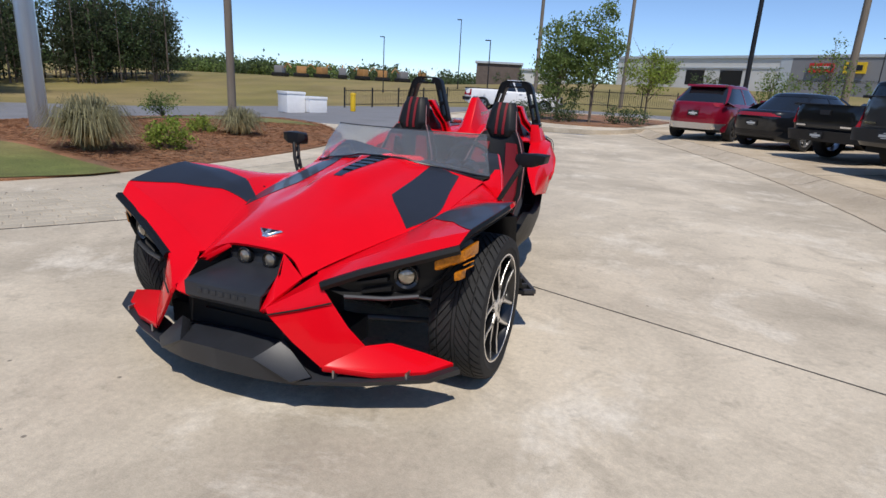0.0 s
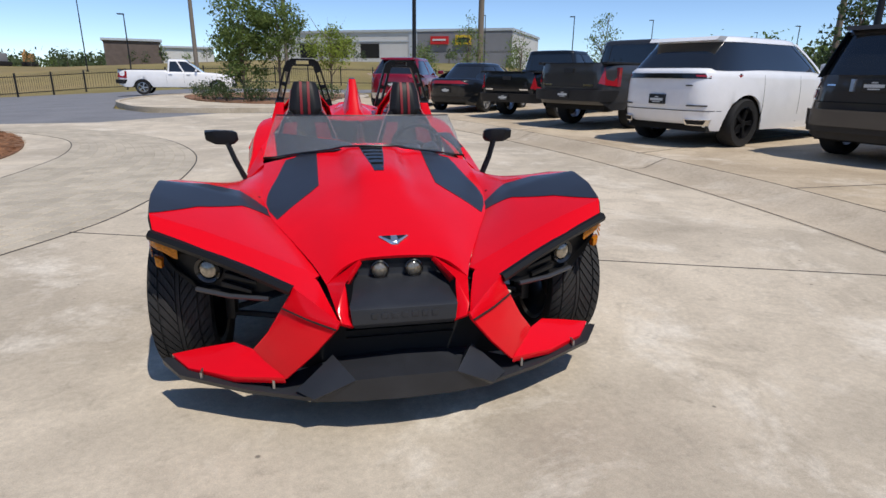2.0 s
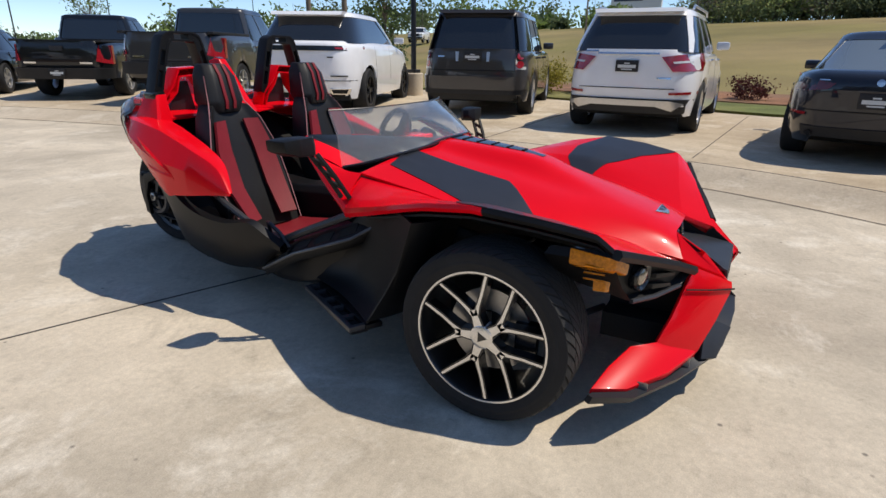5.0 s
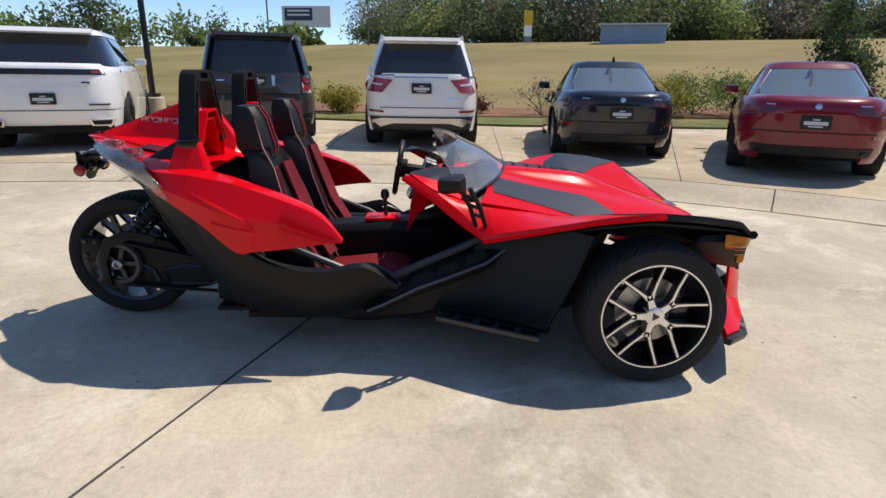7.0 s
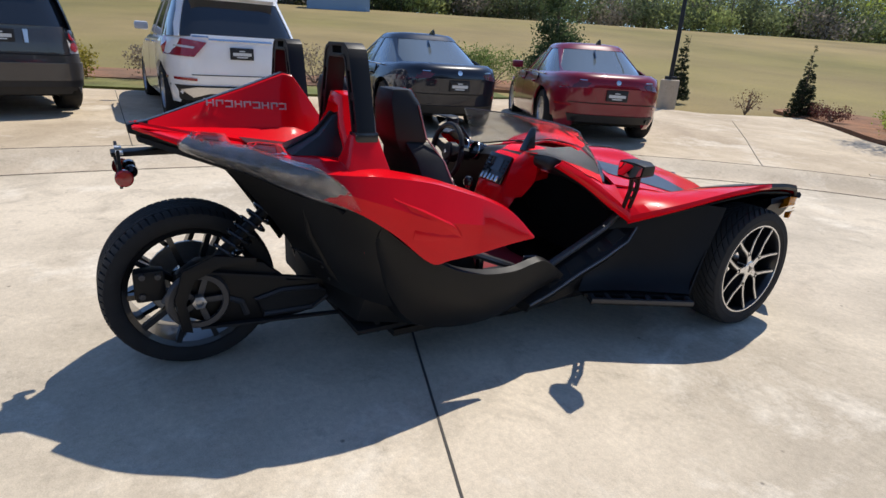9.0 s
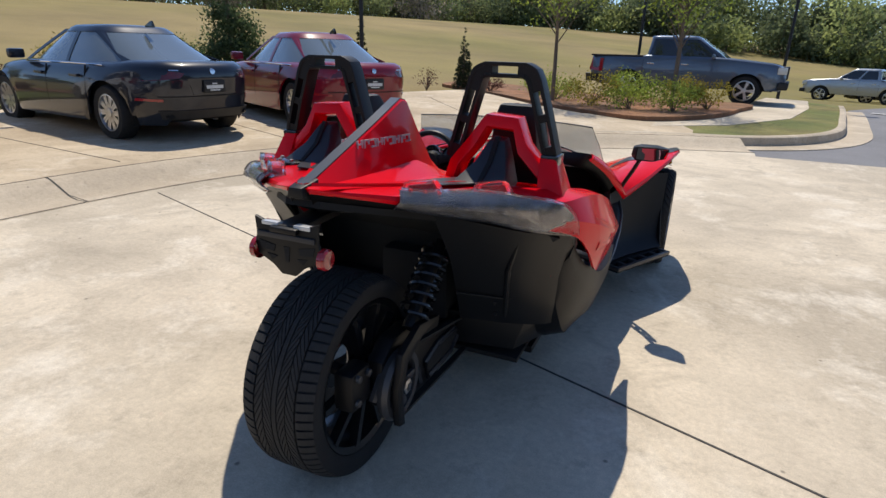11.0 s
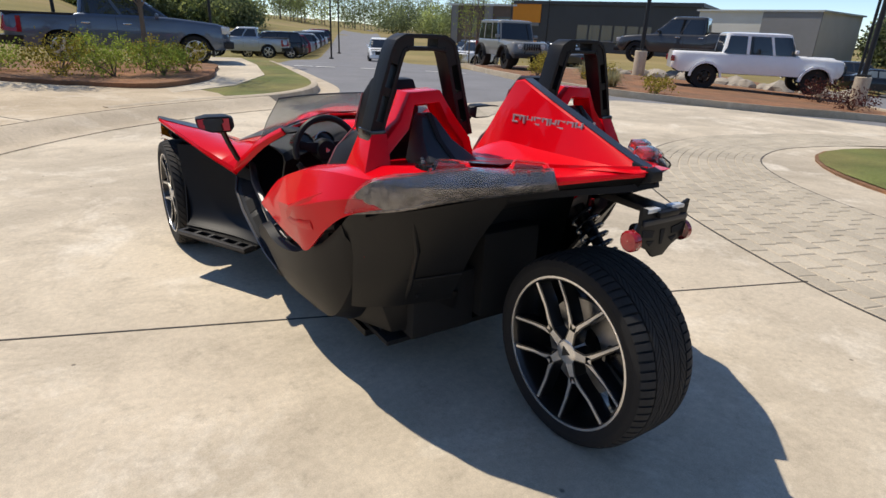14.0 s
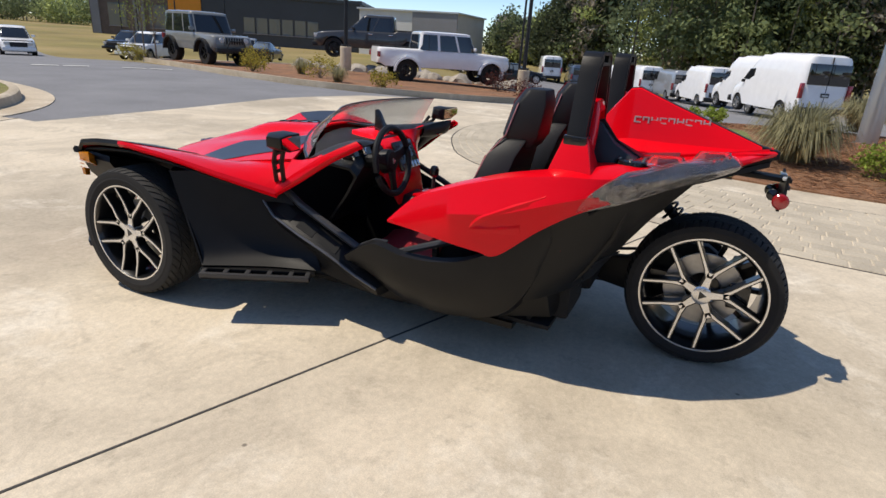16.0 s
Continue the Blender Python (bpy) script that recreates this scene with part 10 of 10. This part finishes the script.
JEEP = dict(size=(4.25, 1.78, 2.02), belt=1.26, wheel=(0.46, 0.32), axles=(0.75, 3.45), top=((0, 1.24), (2.5, 1.24), (2.7, 1.22), (4.0, 1.16), (4.25, 1.12)), cabin=(0.06, 0.12, 2.45, 2.75), tuck=(0.97, 0.88), rocker=0.56, tail=(0.0, 0.0, 0.0, 0.02), power=12.0, gpower=12.0,
            pillars=((0.0, 0.12), (0.34, 0.10), (0.68, 0.08), (1.0, 0.08)), alloy=M_DARKALLOY, rim=0.55)
vehicle("grey_four_by_four", {**JEEP, "paint": P_JEEP}, (-16.62, -19.22, bank_z(-16.0, -17.0)), 74, "grey boxy four-by-four on the mulch bank", "car", "street vehicles", jeep_bits)
vehicle("white_four_by_four_pickup", {**JEEP, "size": (5.5, 1.85, 1.92), "axles": (1.15, 4.62), "bed": 1.55, "top": ((0, 1.24), (3.8, 1.24), (3.95, 1.22), (5.2, 1.16), (5.5, 1.12)), "cabin": (1.6, 1.68, 3.7, 4.0), "paint": P_WHITE, "wheel": (0.42, 0.29), "flare": P_WHITE},
        (-17.6, -10.0, bank_z(-18.8, -8.6)), 132, "white boxy crew-cab four-by-four pickup on the mulch bank", "pickup", "street vehicles", jeep_bits)
vehicle("charcoal_pickup", pickup(P_GREY, size=(5.9, 2.1, 2.0), wheel=(0.45, 0.31), rocker=0.5, alloy=M_DARKALLOY), (-24.0, -10.3, terrain(-23, -12) + 0.85), -64, "charcoal off-road pickup raised on boulders", "pickup", "street vehicles", far_pickup_bits)


# panel vans
def van_bits(car, s):
    hw, L, H = s["size"][1] / 2, s["size"][0], s["size"][2]
    for sgn in (1, -1):
        part("rear_window", boxed(sgn * 0.40 - 0.39, sgn * 0.40 + 0.39, -0.03, 0.10, H * 0.56, H * 0.86), M_GLASS, car, bevel=0.03)
        part("tail_lamp", boxed(sgn * (hw - 0.09) - 0.07, sgn * (hw - 0.09) + 0.07, -0.025, 0.10, H * 0.36, H * 0.58), M_LAMPRED, car, bevel=0.02)
    part("rear_bumper", boxed(-hw + 0.05, hw - 0.05, -0.10, 0.1, 0.42, 0.62), M_PLASTIC, car, bevel=0.03)
    part("door_seam", boxed(-0.006, 0.006, -0.012, 0.05, 0.65, H - 0.12), M_UNDER, car, smooth=0)
    for sgn in (1, -1):
        part("side_window", loft(bmesh.new(), [[(sgn * x, 3.55, 1.38), (sgn * x, 4.42, 1.42), (sgn * x, 3.98, 1.86), (sgn * x, 3.55, 1.90)] for x in (hw * 0.90, hw * 0.992)]), M_GLASS, car)
    part("windscreen", loft(bmesh.new(), [[(-hw * 0.80, y, z), (hw * 0.80, y, z), (hw * 0.80, y - 0.05, z - 0.05), (-hw * 0.80, y - 0.05, z - 0.05)] for y, z in ((4.50, 1.45), (3.82, 2.06))]), M_GLASS, car)
    number_plate(car, -0.0, H * 0.42)
    part("front_bumper", boxed(-hw + 0.05, hw - 0.05, L - 0.15, L + 0.05, 0.36, 0.62), M_PLASTIC, car, bevel=0.04)


def van(paint_mat, H=2.5):
    return dict(size=(5.6, 2.05, H), belt=1.25, wheel=(0.36, 0.24), axles=(1.1, 4.65), top=((0, H - 0.10), (3.4, H - 0.12), (3.75, H - 0.35), (4.55, 1.36), (5.3, 1.12), (5.6, 0.85)), cabin=(0.10, 0.20, 3.1, 3.3), tuck=(0.80, 0.70), tail=(0.03, 0.0, 0.03, 0.06), shoulder=(0.93, 0.83), power=9.0, gpower=8.0,
                pillars=((0.0, 0.2), (1.0, 0.2)), roof_paint=paint_mat, glass=paint_mat, paint=paint_mat, mirror=4.3, mirror_paint=M_PLASTIC, rocker=0.34)


for x, y, a, m, h in ((-24.0, 6.3, 205, P_WHITE, 2.6), (-28.9, 5.4, 205, P_WHITE, 2.7), (-40.4, 2.7, 204, P_WHITE, 2.6), (-46.0, 0.2, 203, P_SILVER, 2.3), (-49.6, -2.6, 202, P_WHITE, 2.6), (-52.6, -5.6, 202, P_WHITE, 2.5), (-54.0, -9.4, 200, P_SLATE, 2.1), (-55.0, -12.6, 200, P_WHITE, 2.5)):
    vehicle("panel_van", van(m, h), (x, y, terrain(x, y)), a, ("white panel van in the van lot" if m is P_WHITE else "grey-blue panel van in the van lot"), "van", "vans", van_bits)

# ---- pavers: each stone stands a little proud of its bed ----
paver = bpy.data.meshes.new("paver")
PB = boxed(-0.104, 0.104, -0.068, 0.068, -0.004, 0.004)
bmesh.ops.bevel(PB, geom=[e for e in PB.edges if all(v.co.z > 0 for v in e.verts)], offset=0.006, segments=1, affect="EDGES")
PB.to_mesh(paver)
paver.materials.append(M_PAVER)
band = thing("paver_band", (0, 0, 0), 0, "band of tan concrete pavers in curved rows round the island", "paving", kind="structure")


def resampled(path, n):
    ds = [0.0]
    for a, b in zip(path, path[1:]):
        ds.append(ds[-1] + math.dist(a, b))
    out = []
    for k in range(n):
        t = ds[-1] * k / (n - 1)
        i = max(1, min(len(ds) - 1, next((j for j, d in enumerate(ds) if d >= t), len(ds) - 1)))
        f = (t - ds[i - 1]) / max(1e-9, ds[i] - ds[i - 1])
        out.append((path[i - 1][0] + (path[i][0] - path[i - 1][0]) * f, path[i - 1][1] + (path[i][1] - path[i - 1][1]) * f))
    return out


A, B = resampled(band_out, 90), resampled(band_in, 90)
rest = bmesh.new()
count = 0
for r in range(13):
    f = (r + 0.62) / 13.2
    line = [(a[0] + (b[0] - a[0]) * f, a[1] + (b[1] - a[1]) * f) for a, b in zip(A, B)]
    n = int(sum(math.dist(p, q) for p, q in zip(line, line[1:])) / 0.218)
    pts = resampled(line, n)
    for k, (p, q) in enumerate(zip(pts, pts[1:])):
        x, y = (p[0] + q[0]) / 2, (p[1] + q[1]) / 2
        m = pose(x, y, drive_z(x, y) + 0.0025 + rng.uniform(-0.0006, 0.0006), 0, 0, math.degrees(math.atan2(q[1] - p[1], q[0] - p[0])))
        wide = math.dist(A[min(89, k * 90 // n)], B[min(89, k * 90 // n)]) / 13.2 / 0.145
        m = m @ Matrix.Diagonal((1.0, min(1.15, max(0.7, wide)), 1, 1))
        if 1.2 < y < 5.2 and count < 300 and r < 12:
            ob = new("paver", paver)
            ob.parent = band
            ob.matrix_world = m
            count += 1
        else:
            b2 = bmesh.new()
            b2.from_mesh(paver)
            i = len(rest.verts)
            vs = [rest.verts.new(m @ v.co) for v in b2.verts]
            for fc in b2.faces:
                rest.faces.new([vs[v.index] for v in fc.verts])
            b2.free()
part("paver_rest", rest, M_PAVER, band, smooth=0, kind="stuff")
